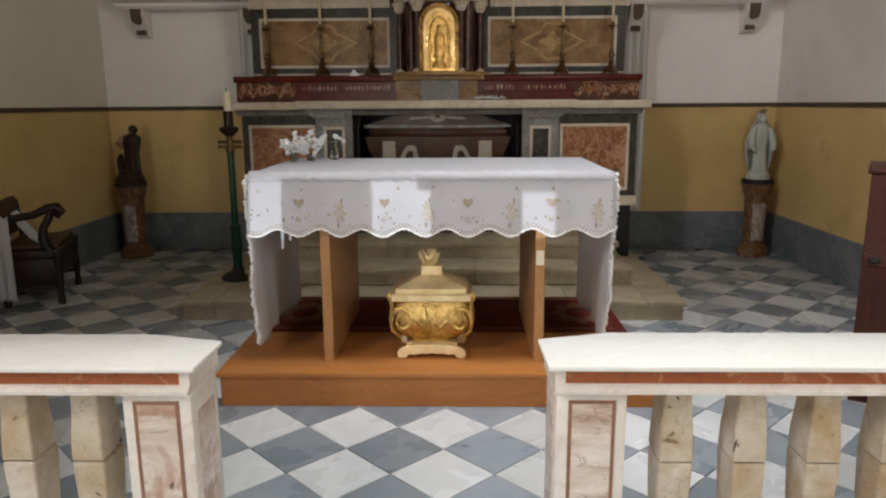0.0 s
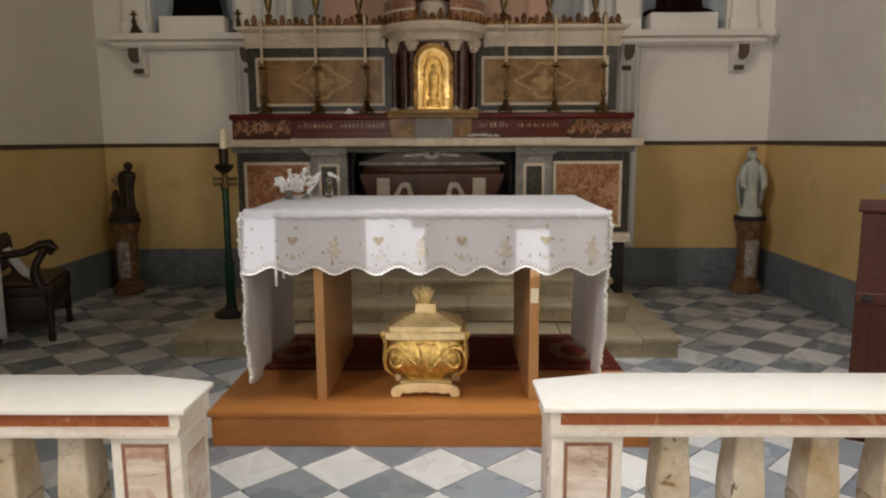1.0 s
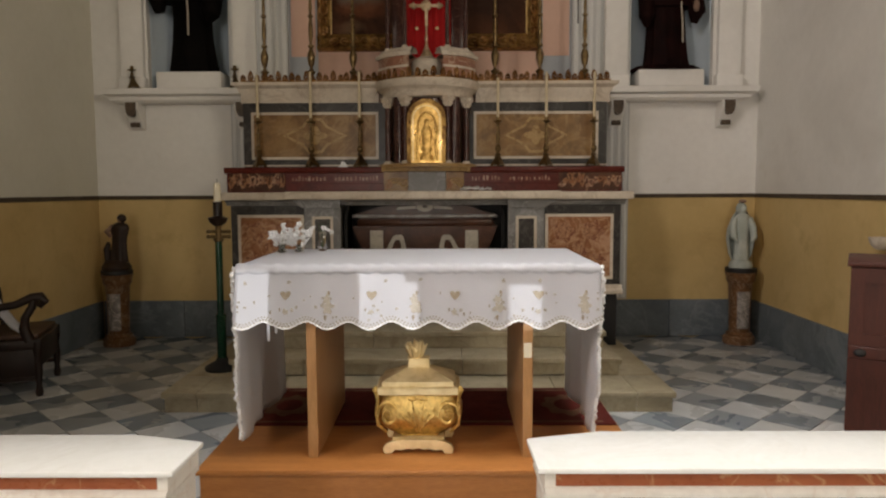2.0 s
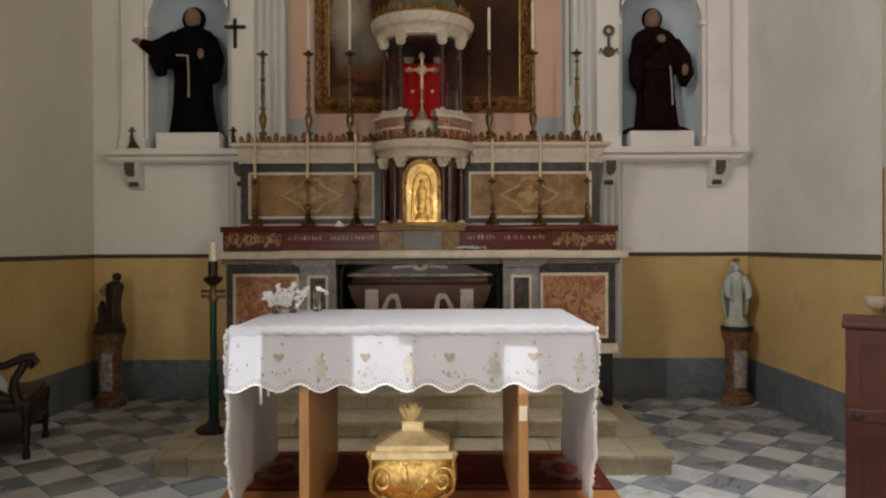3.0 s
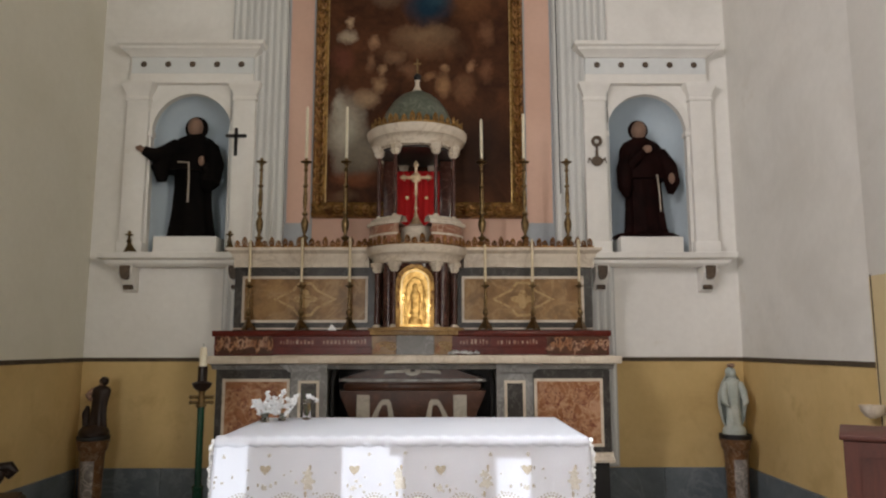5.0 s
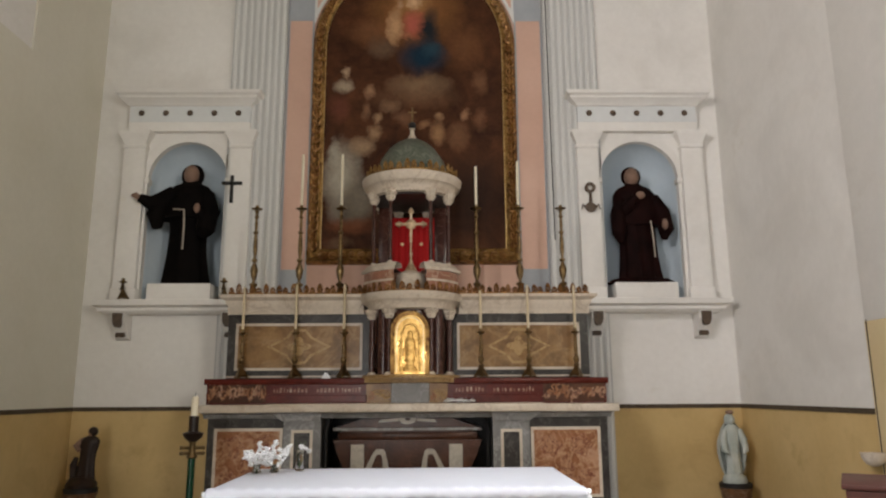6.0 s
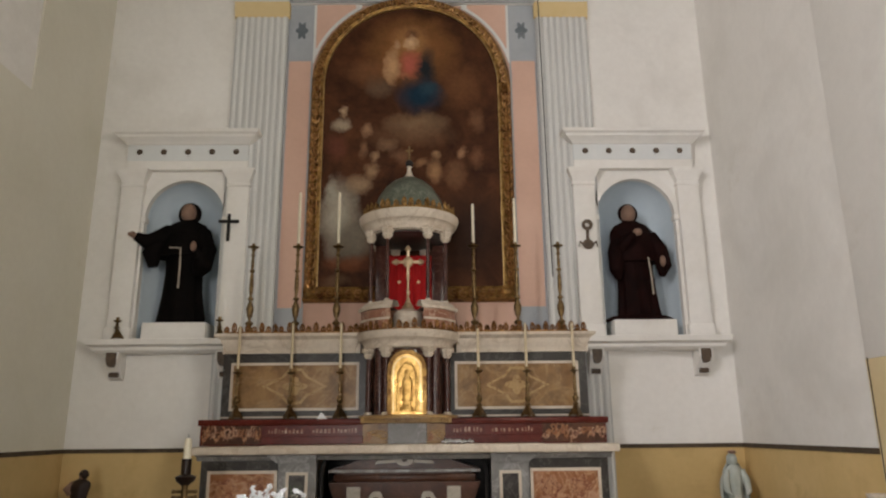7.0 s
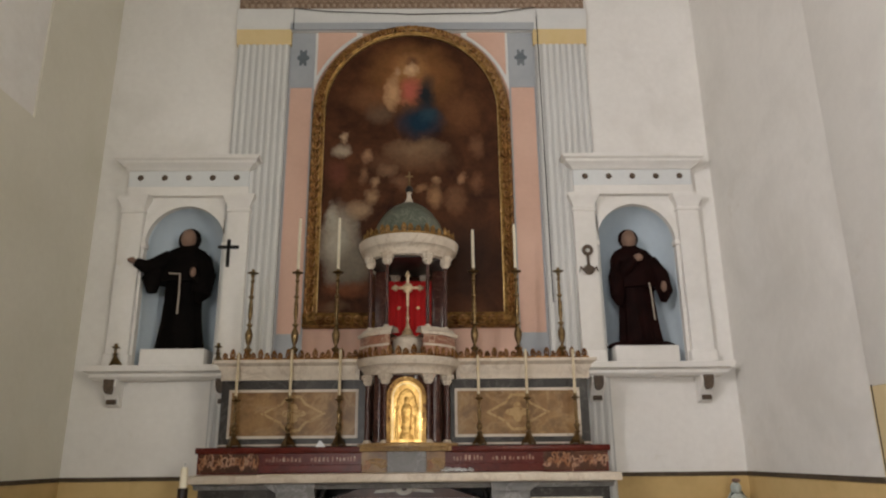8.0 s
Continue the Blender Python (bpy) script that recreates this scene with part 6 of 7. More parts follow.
# ---------- candlesticks ----------
def candlestick(h, name_label, group, fat=1.0):
    """A turned brass candlestick of height h, standing at the origin."""
    t = thing("candlestick", (0, 0, 0), name_label, "candlestick", group)
    b = bmesh.new()
    lathe(b, [(0.072, 0.018), (0.076, 0.03), (0.058, 0.046), (0.040, 0.075), (0.026, 0.10), (0.020, 0.112)], 0, 0, 3, a0=-math.pi / 2, a1=-math.pi / 2 + math.tau)
    bmesh.ops.bevel(b, geom=list(b.edges), offset=0.004, segments=2, affect="EDGES")
    for k in range(3):
        a = -math.pi / 2 + math.tau * k / 3
        ball(b, (0.062 * math.cos(a), 0.062 * math.sin(a), 0.012), (0.014, 0.014, 0.013), 8)
    part("foot", b, BRASS, t)
    z1 = h - 0.045
    # alternating knobs, vases and rings up the stem: radius, share of the height
    stem = [(0.016, 0.0), (0.028, 0.025), (0.030, 0.04), (0.012, 0.065), (0.010, 0.09), (0.020, 0.13), (0.028, 0.20), (0.027, 0.24), (0.013, 0.30), (0.011, 0.32), (0.021, 0.335), (0.021, 0.355), (0.010, 0.37), (0.010, 0.40), (0.016, 0.47), (0.015, 0.60), (0.010, 0.68), (0.019, 0.695), (0.019, 0.715), (0.009, 0.73), (0.012, 0.80), (0.009, 0.89), (0.017, 0.91), (0.010, 0.93), (0.011, 0.97), (0.018, 0.99), (0.012, 1.0)]
    part("stem", lathe(bmesh.new(), [(fat * q, 0.105 + f * (z1 - 0.105)) for q, f in stem], 0, 0, 14), BRASS, t)
    part("drip_pan", lathe(bmesh.new(), [(0.012, z1), (fat * 0.036, z1 + 0.008), (fat * 0.042, z1 + 0.016), (0.02, z1 + 0.019)], 0, 0, 16), BRASS, t)
    part("socket", lathe(bmesh.new(), [(0.014, z1 + 0.018), (0.018, z1 + 0.03), (0.015, z1 + 0.05)], 0, 0, 12), BRASS, t)
    return t


def candle(x, y, z, h, r, wax):
    b = lathe(bmesh.new(), [(r, z), (r * 0.98, z + h * 0.9), (r * 0.8, z + h)], x, y, 12)
    t = thing("candle", (x, y, z), "tall cream wax candle in a brass candlestick", "candle", "altar candles")
    part("wax", b, wax, t)
    part("wick", lathe(bmesh.new(), [(0.002, z + h - 0.003), (0.0015, z + h + 0.012)], x, y, 5), BLACK, t)


low = candlestick(0.445, "low turned brass candlestick on the red marble step", "lower candlesticks")
for i, (x, top) in enumerate(((-1.735, 2.585), (-1.25, 2.61), (-0.805, 2.61), (0.455, 2.55), (0.895, 2.6), (1.33, 2.6))):
    y = YR + 0.04
    if i == 0:
        low.location = (x, y, 1.748)
        t = low
    else:
        copy_thing(low, Matrix.Translation((x, y, 1.748)))
    candle(x, y, 1.748 + 0.42, top - 2.168, 0.013, WAX_T)
high = candlestick(0.93, "tall turned brass candlestick on the upper altar shelf", "upper candlesticks", 1.35)
for i, (x, top, z) in enumerate(((-1.745, 0, 2.53), (-1.30, 4.0, 2.53), (-0.90, 4.0, 2.53), (0.45, 3.87, 2.53), (0.875, 3.93, 2.53), (1.30, 0, 2.53))):
    y = 6.83
    if i == 0:
        high.location = (x, y, z)
    else:
        copy_thing(high, Matrix.Translation((x, y, z)))
    if top:
        candle(x, y, z + 0.905, top - z - 0.905, 0.015, WAX)
small = candlestick(0.22, "small brass candlestick on the niche ledge", "ledge candlesticks")
small.location = (-3.16, YB - 0.2, 2.558)
copy_thing(small, Matrix.Translation((-2.13, YB - 0.2, 2.558)))

# small things on the altar
b = bmesh.new()
lathe(b, [(0.022, 1.748), (0.022, 1.83), (0.008, 1.85), (0.008, 1.875)], -0.50, YR + 0.06, 12)
whole("cruet", b, GLASS, (-0.50, YR + 0.06, 1.748), "small clear glass cruet on the altar step", "cruet")
b = prism(bmesh.new(), [(-1.0, 1.748), (-0.91, 1.748), (-0.94, 1.79), (-0.965, 1.805)], "y", YR + 0.02, YR + 0.03)
whole("folded_card", b, PAPER, (-0.96, YR + 0.025, 1.748), "small folded white paper card on the red step", "card")
bm = bmesh.new()
g = []
for j in range(9):
    g.append([bm.verts.new((0.12 + 0.26 * i / 14 + 0.03 * (j / 8 - 0.5), 6.10 + 0.26 * j / 8, 1.536 + 0.05 * abs(noise.noise((i * 0.45, j * 0.5, 3.1))) + 0.02 * math.exp(-((i - 6) / 4) ** 2 - ((j - 4) / 3) ** 2))) for i in range(15)])
for r0, r1 in zip(g, g[1:]):
    for i in range(14):
        bm.faces.new((r0[i], r0[i + 1], r1[i + 1], r1[i]))
ob = whole("folded_cloth", bm, PAPER, (0.25, 6.2, 1.53), "crumpled white plastic cover on the altar slab", "cloth", angle=80)
ob.modifiers.new("thick", "SOLIDIFY").thickness = 0.003

# ---------- statues: plain draped shapes ----------


def figure(b, x, y, z, h, wide, slots=(0, 1), lean=0.0, folds=9, deep=0.05, seed=0):
    """A plain standing robed shape of height h."""
    prof = [(0.30, 0.0), (0.305, 0.02), (0.285, 0.10), (0.26, 0.25), (0.25, 0.42), (0.262, 0.52), (0.29, 0.62), (0.31, 0.70), (0.30, 0.76), (0.235, 0.81), (0.12, 0.845), (0.085, 0.865)]
    rings = []
    n = 40
    for r, f in prof:
        ring = []
        for i in range(n):
            a = math.tau * i / n
            k = r * wide * (1 + deep * (1 - f) * math.cos(folds * a + 1.5 * math.sin(3 * f)) + 0.02 * math.cos(5 * a + seed + 6 * f))
            ring.append(b.verts.new((x + k * math.cos(a) + lean * f, y + 0.62 * k * math.sin(a), z + h * f)))
        rings.append(ring)
    for p, q in zip(rings, rings[1:]):
        for i in range(n):
            b.faces.new((p[i], p[(i + 1) % n], q[(i + 1) % n], q[i])).material_index = slots[0]
    b.faces.new(rings[0][::-1])
    b.faces.new(rings[-1])
    ball(b, (x + lean, y - 0.01, z + h * 0.915), (0.062 * h, 0.066 * h, 0.082 * h), 18, slots[1])


SZ = 2.745
c = NICHES[0] - 0.045
b = bmesh.new()
figure(b, c + 0.04, YB + 0.10, SZ, 1.345, 0.80, lean=-0.0, seed=1, folds=8, deep=0.09)
# cape over the shoulders, one arm held out, the other before the body
lathe(b, [(0.30, SZ + 0.72), (0.29, SZ + 0.84), (0.25, SZ + 0.96), (0.17, SZ + 1.06), (0.09, SZ + 1.11)], c + 0.03, YB + 0.09, 28, sx=1.0, sy=0.62, lobes=7, deep=0.02)
tube(b, [(c - 0.12, YB + 0.06, SZ + 1.0), (c - 0.23, YB - 0.02, SZ + 0.90), (c - 0.33, YB - 0.09, SZ + 0.87), (c - 0.42, YB - 0.14, SZ + 0.915)], [0.10, 0.10, 0.075, 0.045], 14)
tube(b, [(c - 0.22, YB - 0.0, SZ + 0.88), (c - 0.27, YB - 0.04, SZ + 0.74), (c - 0.25, YB - 0.03, SZ + 0.60)], [0.09, 0.10, 0.05], 14)
tube(b, [(c - 0.40, YB - 0.13, SZ + 0.90), (c - 0.45, YB - 0.17, SZ + 0.93), (c - 0.485, YB - 0.18, SZ + 0.925)], [0.03, 0.034, 0.014], 10, 1)
tube(b, [(c + 0.22, YB + 0.07, SZ + 0.99), (c + 0.29, YB + 0.0, SZ + 0.80), (c + 0.27, YB - 0.05, SZ + 0.58), (c + 0.23, YB - 0.03, SZ + 0.50)], [0.09, 0.105, 0.10, 0.04], 14)
tube(b, [(c + 0.27, YB - 0.05, SZ + 0.68), (c + 0.21, YB - 0.11, SZ + 0.76)], [0.075, 0.045], 12)
ball(b, (c + 0.195, YB - 0.13, SZ + 0.80), (0.034, 0.03, 0.055), 12, 1)
ball(b, (c + 0.04, YB + 0.13, SZ + 1.23), (0.128, 0.05, 0.135), 20)
tube(b, [(c - 0.07, YB - 0.085, SZ + 0.80), (c + 0.05, YB - 0.10, SZ + 0.79), (c + 0.065, YB - 0.115, SZ + 0.60), (c + 0.06, YB - 0.105, SZ + 0.36)], 0.010, 8, 2)
whole("statue", b, [ROBE, SKIN, CORD], (c, YB + 0.1, SZ), "dark robed statue with an outstretched arm in a niche", "statue", "niche statues")
c = NICHES[1] + 0.025
b = bmesh.new()
figure(b, c - 0.02, YB + 0.10, SZ, 1.31, 0.76, lean=-0.05, seed=2, folds=11, deep=0.09)
lathe(b, [(0.27, SZ + 0.64), (0.265, SZ + 0.80), (0.235, SZ + 0.93), (0.16, SZ + 1.03), (0.085, SZ + 1.08)], c - 0.04, YB + 0.10, 28, sx=1.0, sy=0.62, lobes=9, deep=0.03)
tube(b, [(c - 0.20, YB + 0.07, SZ + 0.94), (c - 0.265, YB + 0.0, SZ + 0.74), (c - 0.27, YB - 0.02, SZ + 0.54), (c - 0.25, YB + 0.0, SZ + 0.44)], [0.075, 0.085, 0.075, 0.03], 14)
tube(b, [(c + 0.14, YB + 0.07, SZ + 0.94), (c + 0.22, YB + 0.0, SZ + 0.76), (c + 0.235, YB - 0.03, SZ + 0.58), (c + 0.22, YB - 0.0, SZ + 0.47)], [0.075, 0.085, 0.085, 0.03], 14)
ball(b, (c + 0.205, YB - 0.105, SZ + 0.62), (0.033, 0.03, 0.06), 12, 1)
ball(b, (c - 0.05, YB - 0.14, SZ + 0.93), (0.05, 0.03, 0.042), 12, 1)
tube(b, [(c - 0.20, YB - 0.0, SZ + 0.78), (c - 0.15, YB - 0.085, SZ + 0.85), (c - 0.08, YB - 0.12, SZ + 0.925)], [0.065, 0.06, 0.04], 12)
ball(b, (c - 0.065, YB + 0.13, SZ + 1.215), (0.112, 0.05, 0.115), 20)
tube(b, [(c + 0.055, YB - 0.10, SZ + 0.66), (c + 0.065, YB - 0.115, SZ + 0.5), (c + 0.075, YB - 0.115, SZ + 0.26)], 0.010, 8, 2)
lathe(b, [(0.37, SZ), (0.37, SZ + 0.015), (0.30, SZ + 0.05)], c - 0.04, YB + 0.06, 24, sx=1.0, sy=0.5)
whole("statue", b, [ROBE_R, SKIN, CORD], (c, YB + 0.1, SZ), "dark red-brown robed statue with a raised arm in a niche", "statue", "niche statues")

# cross and votive piece on the niche pilasters
b = bmesh.new()
x, y = -2.125, YB - 0.135
box(b, x - 0.016, x + 0.016, y - 0.012, y + 0.012, 3.60, 3.90, 0.003)
box(b, x - 0.108, x + 0.108, y - 0.012, y + 0.012, 3.80, 3.832, 0.003)
whole("wall_cross", b, BLACK, (x, y, 3.6), "plain black wooden cross hung on the white pilaster", "cross")
x = 1.70
b = ringed(bmesh.new(), [(x + 0.058 * math.cos(a), 3.76 + 0.058 * math.sin(a)) for a in (math.tau * i / 24 for i in range(24))], [(x + 0.026 * math.cos(a), 3.76 + 0.026 * math.sin(a)) for a in (math.tau * i / 24 for i in range(24))], y - 0.012, y + 0.01, closed=True)
tube(b, [(x, y, 3.71), (x, y, 3.58)], [0.012, 0.018], 8)
ball(b, (x, y, 3.545), (0.06, 0.02, 0.055), 14)
for s in (-1, 1):
    tube(b, [(x + s * 0.04, y, 3.53), (x + s * 0.085, y, 3.575), (x + s * 0.1, y, 3.52)], [0.014, 0.012, 0.005], 8)
whole("votive_ornament", b, BRONZE, (x, y, 3.55), "dark metal ring-shaped votive ornament on the white pilaster", "ornament")


# ---------- corner pedestals ----------
def pedestal(x, y):
    t = thing("pedestal", (x, y, 0), "slim round brown marble pedestal with a black top", "pedestal", "corner pedestals")
    part("base", lathe(bmesh.new(), [(0.15, 0), (0.155, 0.03), (0.15, 0.07), (0.125, 0.085), (0.13, 0.10), (0.11, 0.12)], x, y, 24), PED, t)
    part("shaft", lathe(bmesh.new(), [(0.10, 0.115), (0.105, 0.40), (0.115, 0.60), (0.125, 0.615)], x, y, 24), PED, t)
    part("inlay", lathe(bmesh.new(), [(0.102, 0.16), (0.108, 0.38), (0.112, 0.53)], x, y, 10, a0=radians(-125), a1=radians(-55)), PED_G, t, "pale veined inlay")
    part("capital", lathe(bmesh.new(), [(0.12, 0.61), (0.135, 0.63), (0.14, 0.68), (0.15, 0.70), (0.15, 0.715)], x, y, 24), PED, t)
    part("top_disc", lathe(bmesh.new(), [(0.145, 0.715), (0.15, 0.72), (0.15, 0.755), (0.14, 0.76)], x, y, 24), BLACK, t, "black top disc")


pedestal(2.905, 6.98)
pedestal(-3.30, 6.95)
b = bmesh.new()
x, y, z = 2.90, 6.98, 0.76
lathe(b, [(0.11, z), (0.115, z + 0.02), (0.10, z + 0.06), (0.075, z + 0.08)], x, y, 20)
figure(b, x, y, z + 0.05, 0.58, 0.26, (0, 0), seed=3, folds=7, deep=0.08)
# open cloak behind, veil, arms held a little out
lathe(b, [(0.075, z + 0.04), (0.115, z + 0.14), (0.14, z + 0.27), (0.135, z + 0.38), (0.09, z + 0.50), (0.05, z + 0.56)], x, y + 0.02, 22, sx=1.0, sy=0.6, a0=radians(-25), a1=radians(205))
ball(b, (x, y + 0.022, z + 0.585), (0.052, 0.045, 0.06), 14)
for s in (-1, 1):
    tube(b, [(x + s * 0.07, y - 0.01, z + 0.49), (x + s * 0.098, y - 0.03, z + 0.40), (x + s * 0.10, y - 0.06, z + 0.30), (x + s * 0.07, y - 0.085, z + 0.27)], [0.03, 0.036, 0.03, 0.014], 10)
ball(b, (x, y, z + 0.655), (0.04, 0.035, 0.02), 12, 1)
whole("statuette", b, [PALE, SKIN], (x, y, z), "pale blue-white robed statuette on a brown marble pedestal", "statuette", "corner statuettes")
b = bmesh.new()
x, y, z = -3.30, 6.95, 0.76
lathe(b, [(0.135, z), (0.14, z + 0.03), (0.11, z + 0.08), (0.07, z + 0.1)], x, y, 16)
figure(b, x + 0.02, y, z + 0.08, 0.46, 0.30, (0, 1), lean=0.04, seed=5, folds=6, deep=0.12)
tube(b, [(x - 0.07, y, z + 0.05), (x - 0.09, y, z + 0.20), (x - 0.06, y - 0.02, z + 0.27)], [0.04, 0.035, 0.02], 10)
ball(b, (x + 0.07, y, z + 0.51), (0.045, 0.045, 0.045), 12)
tube(b, [(x - 0.02, y, z + 0.43), (x - 0.06, y - 0.05, z + 0.38), (x - 0.01, y - 0.08, z + 0.34)], [0.03, 0.025, 0.02], 10, 1)
whole("statuette", b, [CARVED, SKIN], (x, y, z), "dark brown carved statuette on a marble pedestal", "statuette", "corner statuettes")

# ---------- tall green candle stand ----------
x, y = -1.775, 5.42
t = thing("paschal_candle_stand", (x, y, 0.145), "tall green lacquered candle stand with brown fittings", "candle stand")
part("base", lathe(bmesh.new(), [(0.13, 0.145), (0.135, 0.165), (0.10, 0.19), (0.05, 0.215), (0.04, 0.24)], x, y, 20), BLACK, t)
part("lower_shaft", lathe(bmesh.new(), [(0.036, 0.23), (0.038, 0.55), (0.044, 0.565), (0.036, 0.58)], x, y, 16), GREEN, t)
part("shaft", lathe(bmesh.new(), [(0.026, 0.575), (0.026, 1.17)], x, y, 16), GREEN, t, "glossy green shaft")
part("collar", lathe(bmesh.new(), [(0.034, 1.15), (0.04, 1.16), (0.034, 1.175)], x, y, 14), BRASS, t)
for z in (1.185, 1.225):
    b = bmesh.new()
    tube(b, [(x - 0.075, y, z), (x + 0.075, y, z)], 0.012, 8)
    ball(b, (x - 0.08, y, z), 0.016, 8)
    ball(b, (x + 0.08, y, z), 0.016, 8)
    part("cross_bar", b, BRASS, t, "brown brass cross bar")
part("neck", lathe(bmesh.new(), [(0.024, 1.17), (0.022, 1.26), (0.03, 1.275)], x, y, 14), BRASS, t)
part("bowl", lathe(bmesh.new(), [(0.03, 1.27), (0.065, 1.30), (0.075, 1.33), (0.06, 1.335), (0.035, 1.345), (0.036, 1.45), (0.04, 1.455)], x, y, 18), DARK_WOOD, t, "dark brown turned bowl")
part("wax", lathe(bmesh.new(), [(0.028, 1.45), (0.028, 1.50), (0.026, 1.58), (0.02, 1.60)], x, y, 14), WAX, t, "thick cream candle")
part("wick", lathe(bmesh.new(), [(0.003, 1.59), (0.002, 1.63)], x, y, 6), BLACK, t)
b = lathe(bmesh.new(), [(0.05, 0.41), (0.10, 0.44), (0.115, 0.52), (0.09, 0.62), (0.05, 0.66), (0.06, 0.68)], -1.72, 6.02, 20)
whole("terracotta_pot", b, TERRA, (-1.72, 6.02, 0.41), "round brown terracotta pot beside the altar", "pot")


# ---------- carved armchair ----------
def armchair(x, y, turn):
    """Faces +x before it is turned; x, y: middle of the seat's front edge."""
    t = thing("armchair", (x, y, 0), "dark carved wooden armchair with a scrolled arm", "armchair")
    dy = -0.31
    for v in (-0.31, 0.31):
        for dx in (-0.03, -0.40):
            part("leg", lathe(bmesh.new(), [(0.022, 0), (0.03, 0.03), (0.02, 0.08), (0.03, 0.2), (0.022, 0.28), (0.035, 0.36), (0.035, 0.42)], x + dx, y + v, 12), DARK_WOOD, t)
        part("stretcher", B(x - 0.40, x - 0.03, y + v - 0.015, y + v + 0.015, 0.12, 0.15), DARK_WOOD, t)
    b = tube(bmesh.new(), [(x - 0.44, y + dy, 0.70), (x - 0.30, y + dy, 0.68), (x - 0.16, y + dy, 0.70), (x - 0.05, y + dy, 0.75), (x + 0.01, y + dy, 0.755), (x + 0.035, y + dy, 0.72), (x + 0.005, y + dy, 0.69), (x - 0.025, y + dy, 0.71)], [0.032, 0.03, 0.03, 0.034, 0.037, 0.034, 0.028, 0.018], 12)
    part("arm", b, DARK_WOOD, t, "scrolled arm")
    b = tube(bmesh.new(), [(x - 0.08, y + dy, 0.42), (x - 0.11, y + dy, 0.52), (x - 0.10, y + dy, 0.60), (x - 0.05, y + dy, 0.68), (x - 0.04, y + dy, 0.73)], [0.04, 0.036, 0.03, 0.03, 0.024], 12)
    part("arm_post", b, DARK_WOOD, t)
    for v in (-0.31, 0.31):
        b = tube(bmesh.new(), [(x - 0.42, y + v, 0.42), (x - 0.43, y + v, 0.7), (x - 0.45, y + v, 0.80)], [0.028, 0.026, 0.03], 8)
        part("back_post", b, DARK_WOOD, t)
    part("seat_frame", B(x - 0.43, x + 0.0, y - 0.34, y + 0.34, 0.36, 0.435, bev=0.01), DARK_WOOD, t)
    part("seat", B(x - 0.41, x - 0.02, y - 0.30, y + 0.30, 0.435, 0.47, bev=0.015), LEATHER, t, "worn brown seat")
    part("apron", B(x - 0.035, x - 0.01, y - 0.32, y + 0.32, 0.22, 0.36, bev=0.008), DARK_WOOD, t)
    part("side_panel", B(x - 0.40, x - 0.03, y - 0.325, y - 0.30, 0.15, 0.36, bev=0.006), DARK_WOOD, t)
    part("backrest", B(x - 0.455, x - 0.42, y - 0.29, y + 0.29, 0.50, 0.79, bev=0.01), LEATHER, t)
    t.rotation_euler = (0, 0, turn)
    return t


armchair(-3.16, 5.50, radians(18))


def draped(name, x0, x1, y, z0, z1, label, seed):
    bm = bmesh.new()
    g = []
    for j in range(13):
        g.append([bm.verts.new((x0 + (x1 - x0) * i / 12, y + 0.012 * math.sin(i * 1.3 + seed) * j / 12, z1 + (z0 - z1) * j / 12 + 0.012 * math.sin(i * 1.7))) for i in range(13)])
    for r0, r1 in zip(g, g[1:]):
        for i in range(12):
            bm.faces.new((r0[i], r0[i + 1], r1[i + 1], r1[i]))
    ob = whole(name, bm, LINEN, ((x0 + x1) / 2, y, z1), label, "cloth", angle=80)
    ob.modifiers.new("thick", "SOLIDIFY").thickness = 0.004


draped("draped_cloth", -3.50, -3.335, 5.035, 0.06, 0.70, "white lace-edged cloth hanging over the chair arm", 0.4)
b = bmesh.new()
tube(b, [(-3.34, 5.13, 0.73), (-3.31, 5.16, 0.64), (-3.26, 5.20, 0.54), (-3.21, 5.24, 0.485)], [0.026, 0.034, 0.034, 0.03], 8)
whole("folded_stole", b, LINEN, (-3.26, 5.2, 0.53), "folded white cloth hanging down to the armchair seat", "cloth")

# ---------- mahogany cabinet at the east pier ----------
x0, x1, y0, y1, h = 1.945, 2.85, 3.42, 3.95, 1.185
t = thing("cabinet", (x0, y0, 0), "dark red mahogany cabinet with recessed door panels", "cabinet")
part("body", B(x0 + 0.012, x1 - 0.012, y0 + 0.022, y1, 0.02, h - 0.025, bev=0.004), MAHOGANY, t)
part("top", B(x0 - 0.004, x1 + 0.004, y0 - 0.004, y1, h - 0.025, h, bev=0.006), MAHOGANY, t)
part("plinth", B(x0 + 0.02, x1 - 0.02, y0 + 0.03, y1, 0.0, 0.06), MAHOGANY, t)
mid = (x0 + x1) / 2
for a, c in ((x0 + 0.014, mid - 0.002), (mid + 0.002, x1 - 0.014)):
    for z0, z1 in ((0.07, 0.71), (0.775, h - 0.03)):
        d = part("door", ringed(bmesh.new(), [(a, z0), (a, z1), (c, z1), (c, z0)], [(a + 0.06, z0 + 0.06), (a + 0.06, z1 - 0.07), (c - 0.06, z1 - 0.07), (c - 0.06, z0 + 0.06)], y0, y0 + 0.024, closed=True), MAHOGANY, t)
        part("door_panel", B(a + 0.058, c - 0.058, y0 + 0.012, y0 + 0.022, z0 + 0.058, z1 - 0.068), MAHOGANY, d)
    part("rail", B(a, c, y0 - 0.006, y0 + 0.024, 0.712, 0.773, bev=0.004), MAHOGANY, t)
    b = bmesh.new()
    ball(b, (a + 0.05, y0 - 0.008, 0.742), (0.028, 0.012, 0.02), 12)
    part("handle", b, BLACK, t, "dark oval handle")

t.rotation_euler = (0, 0, radians(-30))

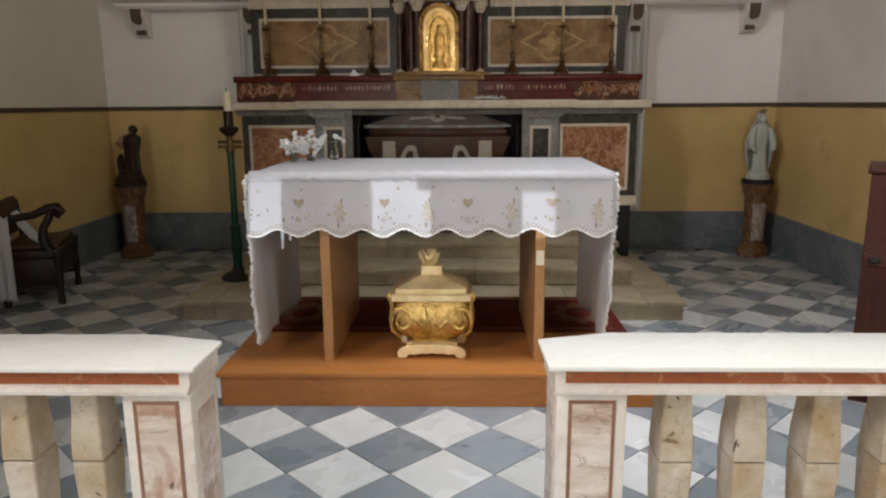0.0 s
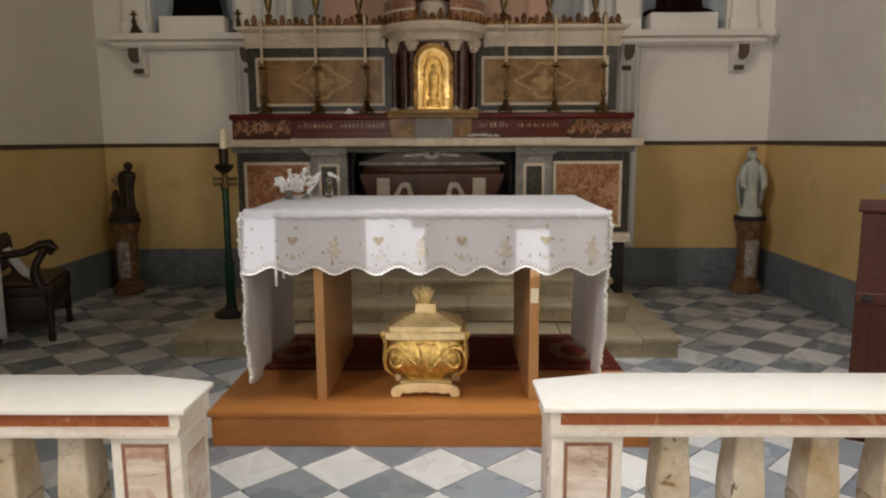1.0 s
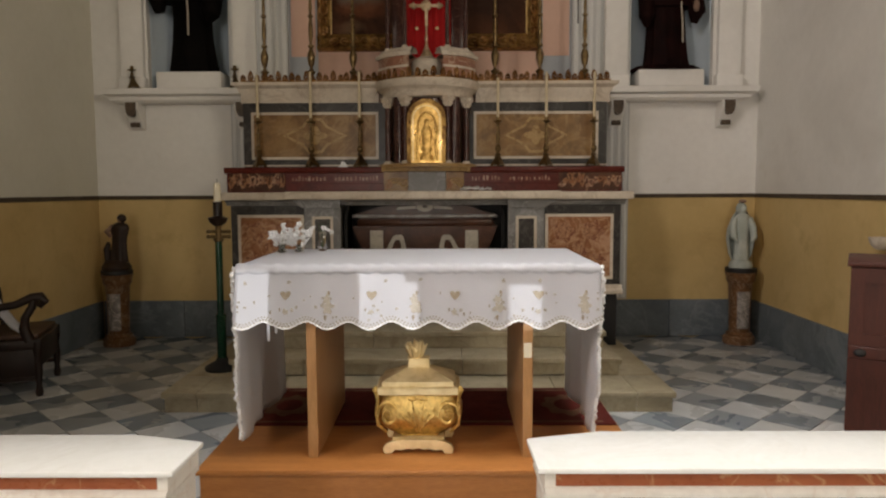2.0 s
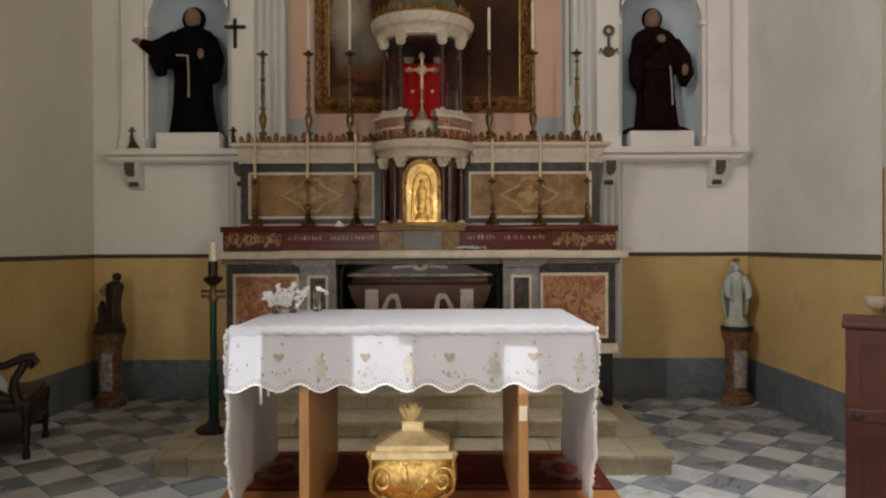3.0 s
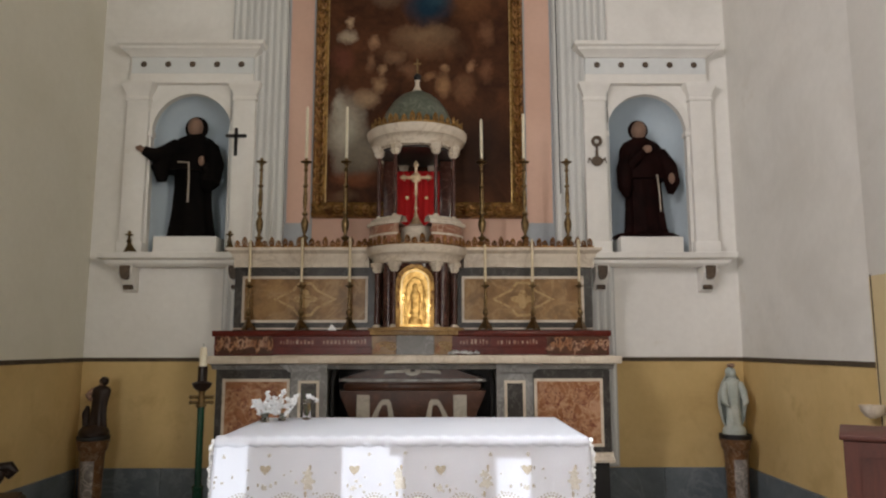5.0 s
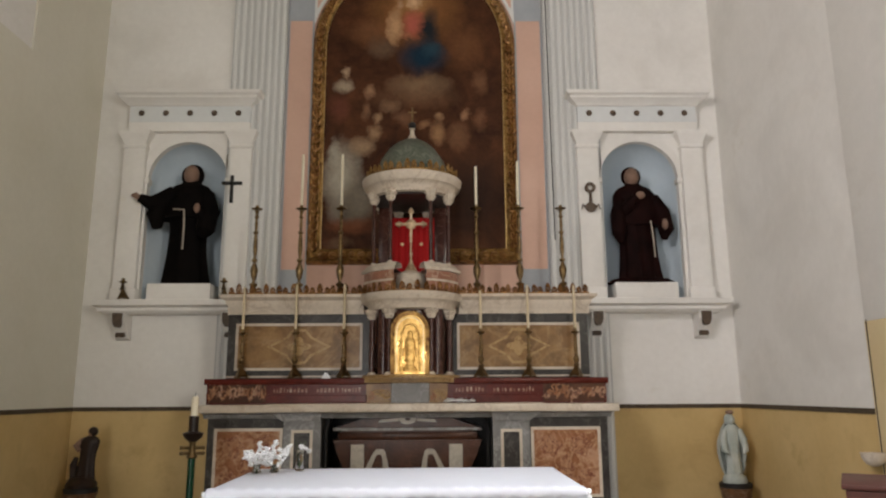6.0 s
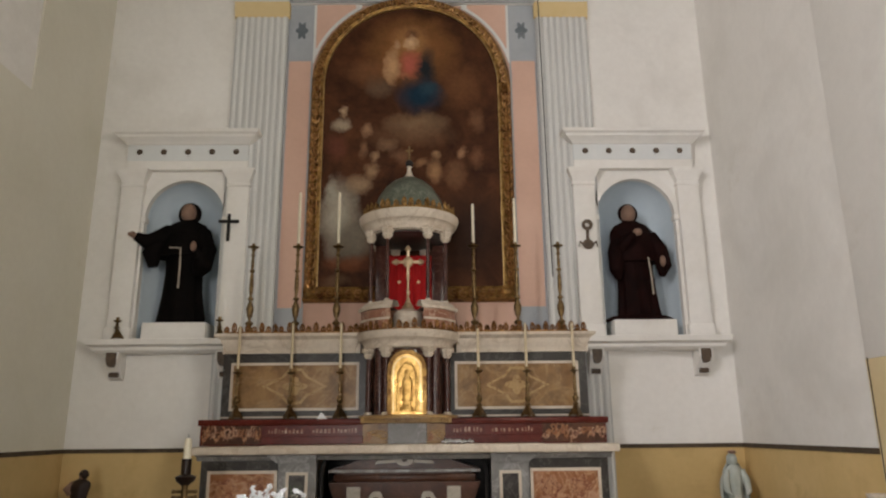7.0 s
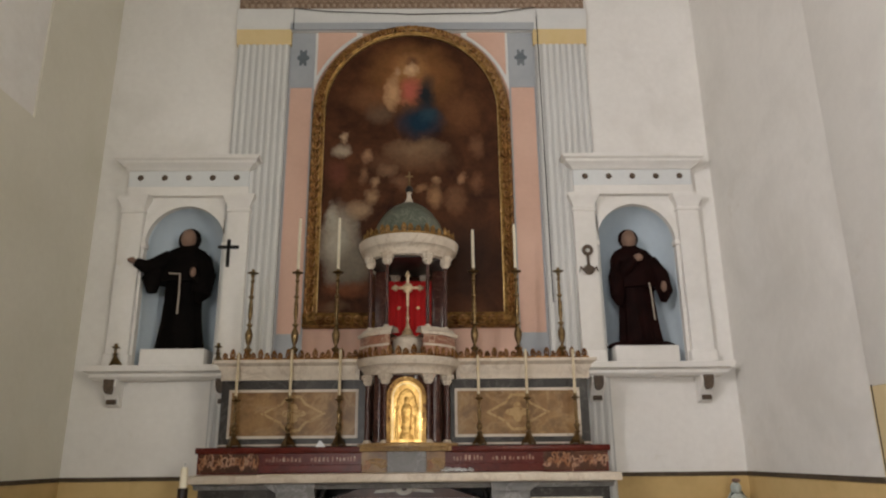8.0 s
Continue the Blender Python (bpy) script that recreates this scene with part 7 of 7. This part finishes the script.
# ---------- small stoup and conduit on the pier ----------
b = lathe(bmesh.new(), [(0.02, 1.10), (0.05, 1.115), (0.075, 1.15), (0.085, 1.19), (0.07, 1.19), (0.055, 1.155)], XR - 0.10, PY - 0.06, 18)
t = thing("holy_water_stoup", (XR - 0.1, PY - 0.06, 1.1), "small white marble holy water bowl on the wall", "stoup")
part("bowl", b, ALTAR_W, t)
part("bracket", B(XR - 0.06, XR - 0.01, PY - 0.075, PY - 0.04, 1.12, 1.17), ALTAR_W, t)
b = bmesh.new()
tube(b, [(XR - 0.02, PY - 0.03, 2.12), (XR - 0.02, PY - 0.03, 1.0)], 0.004, 6)
whole("conduit", b, BAND, (XR - 0.02, PY - 0.03, 1.0), "thin grey cable running up the pier edge", "cable")
for k, (px, py) in enumerate(((2.36, 5.85), (2.62, 5.62))):
    b = B(px - 0.03, px + 0.03, py - 0.02, py + 0.02, 0.0, 0.003)
    whole("paper_scrap", b, PAPER, (px, py, 0), "small white scrap of paper on the floor", "paper")

# ---------- floor tiles ----------
SIDE, DIAG = 0.3045, 0.4330
b = box(bmesh.new(), -SIDE / 2 + 0.0012, SIDE / 2 - 0.0012, -SIDE / 2 + 0.0012, SIDE / 2 - 0.0012, -0.012, 0.0, 0.0015)
tile_w = mesh_of("tile", b, TILE_W)
b = box(bmesh.new(), -SIDE / 2 + 0.0012, SIDE / 2 - 0.0012, -SIDE / 2 + 0.0012, SIDE / 2 - 0.0012, -0.012, 0.0, 0.0015)
tile_g = mesh_of("tile", b, TILE_G)
rng = random.Random(8)
far_w, far_g = bmesh.new(), bmesh.new()
spots = []
for j in range(-14, 14):
    for i in range(-12, 12):
        for half, me, far in ((0.0, tile_g, far_g), (0.5, tile_w, far_w)):
            tx, ty = -0.730 + DIAG * (i + half), 2.885 + DIAG * (j + half)
            if XL - 0.1 < tx < XR + 0.1 and -1.6 < ty < YB - 0.05:
                spots.append((abs(ty - 4.1) + 0.25 * abs(tx), tx, ty, me, far))
spots.sort(key=lambda v: v[0])
for k, (_, tx, ty, me, far) in enumerate(spots):
    dz = -0.001 * rng.random()
    if k < 290:
        piece("tile", me, (tx, ty, dz), floor, math.pi / 4)
    else:
        hd = DIAG / 2 - 0.0017
        prism(far, [(tx - hd, ty), (tx, ty - hd), (tx + hd, ty), (tx, ty + hd)], "z", -0.012, dz)
part("tiles_white", far_w, TILE_W, floor)["kind"] = "stuff"
part("tiles_grey", far_g, TILE_G, floor)["kind"] = "stuff"
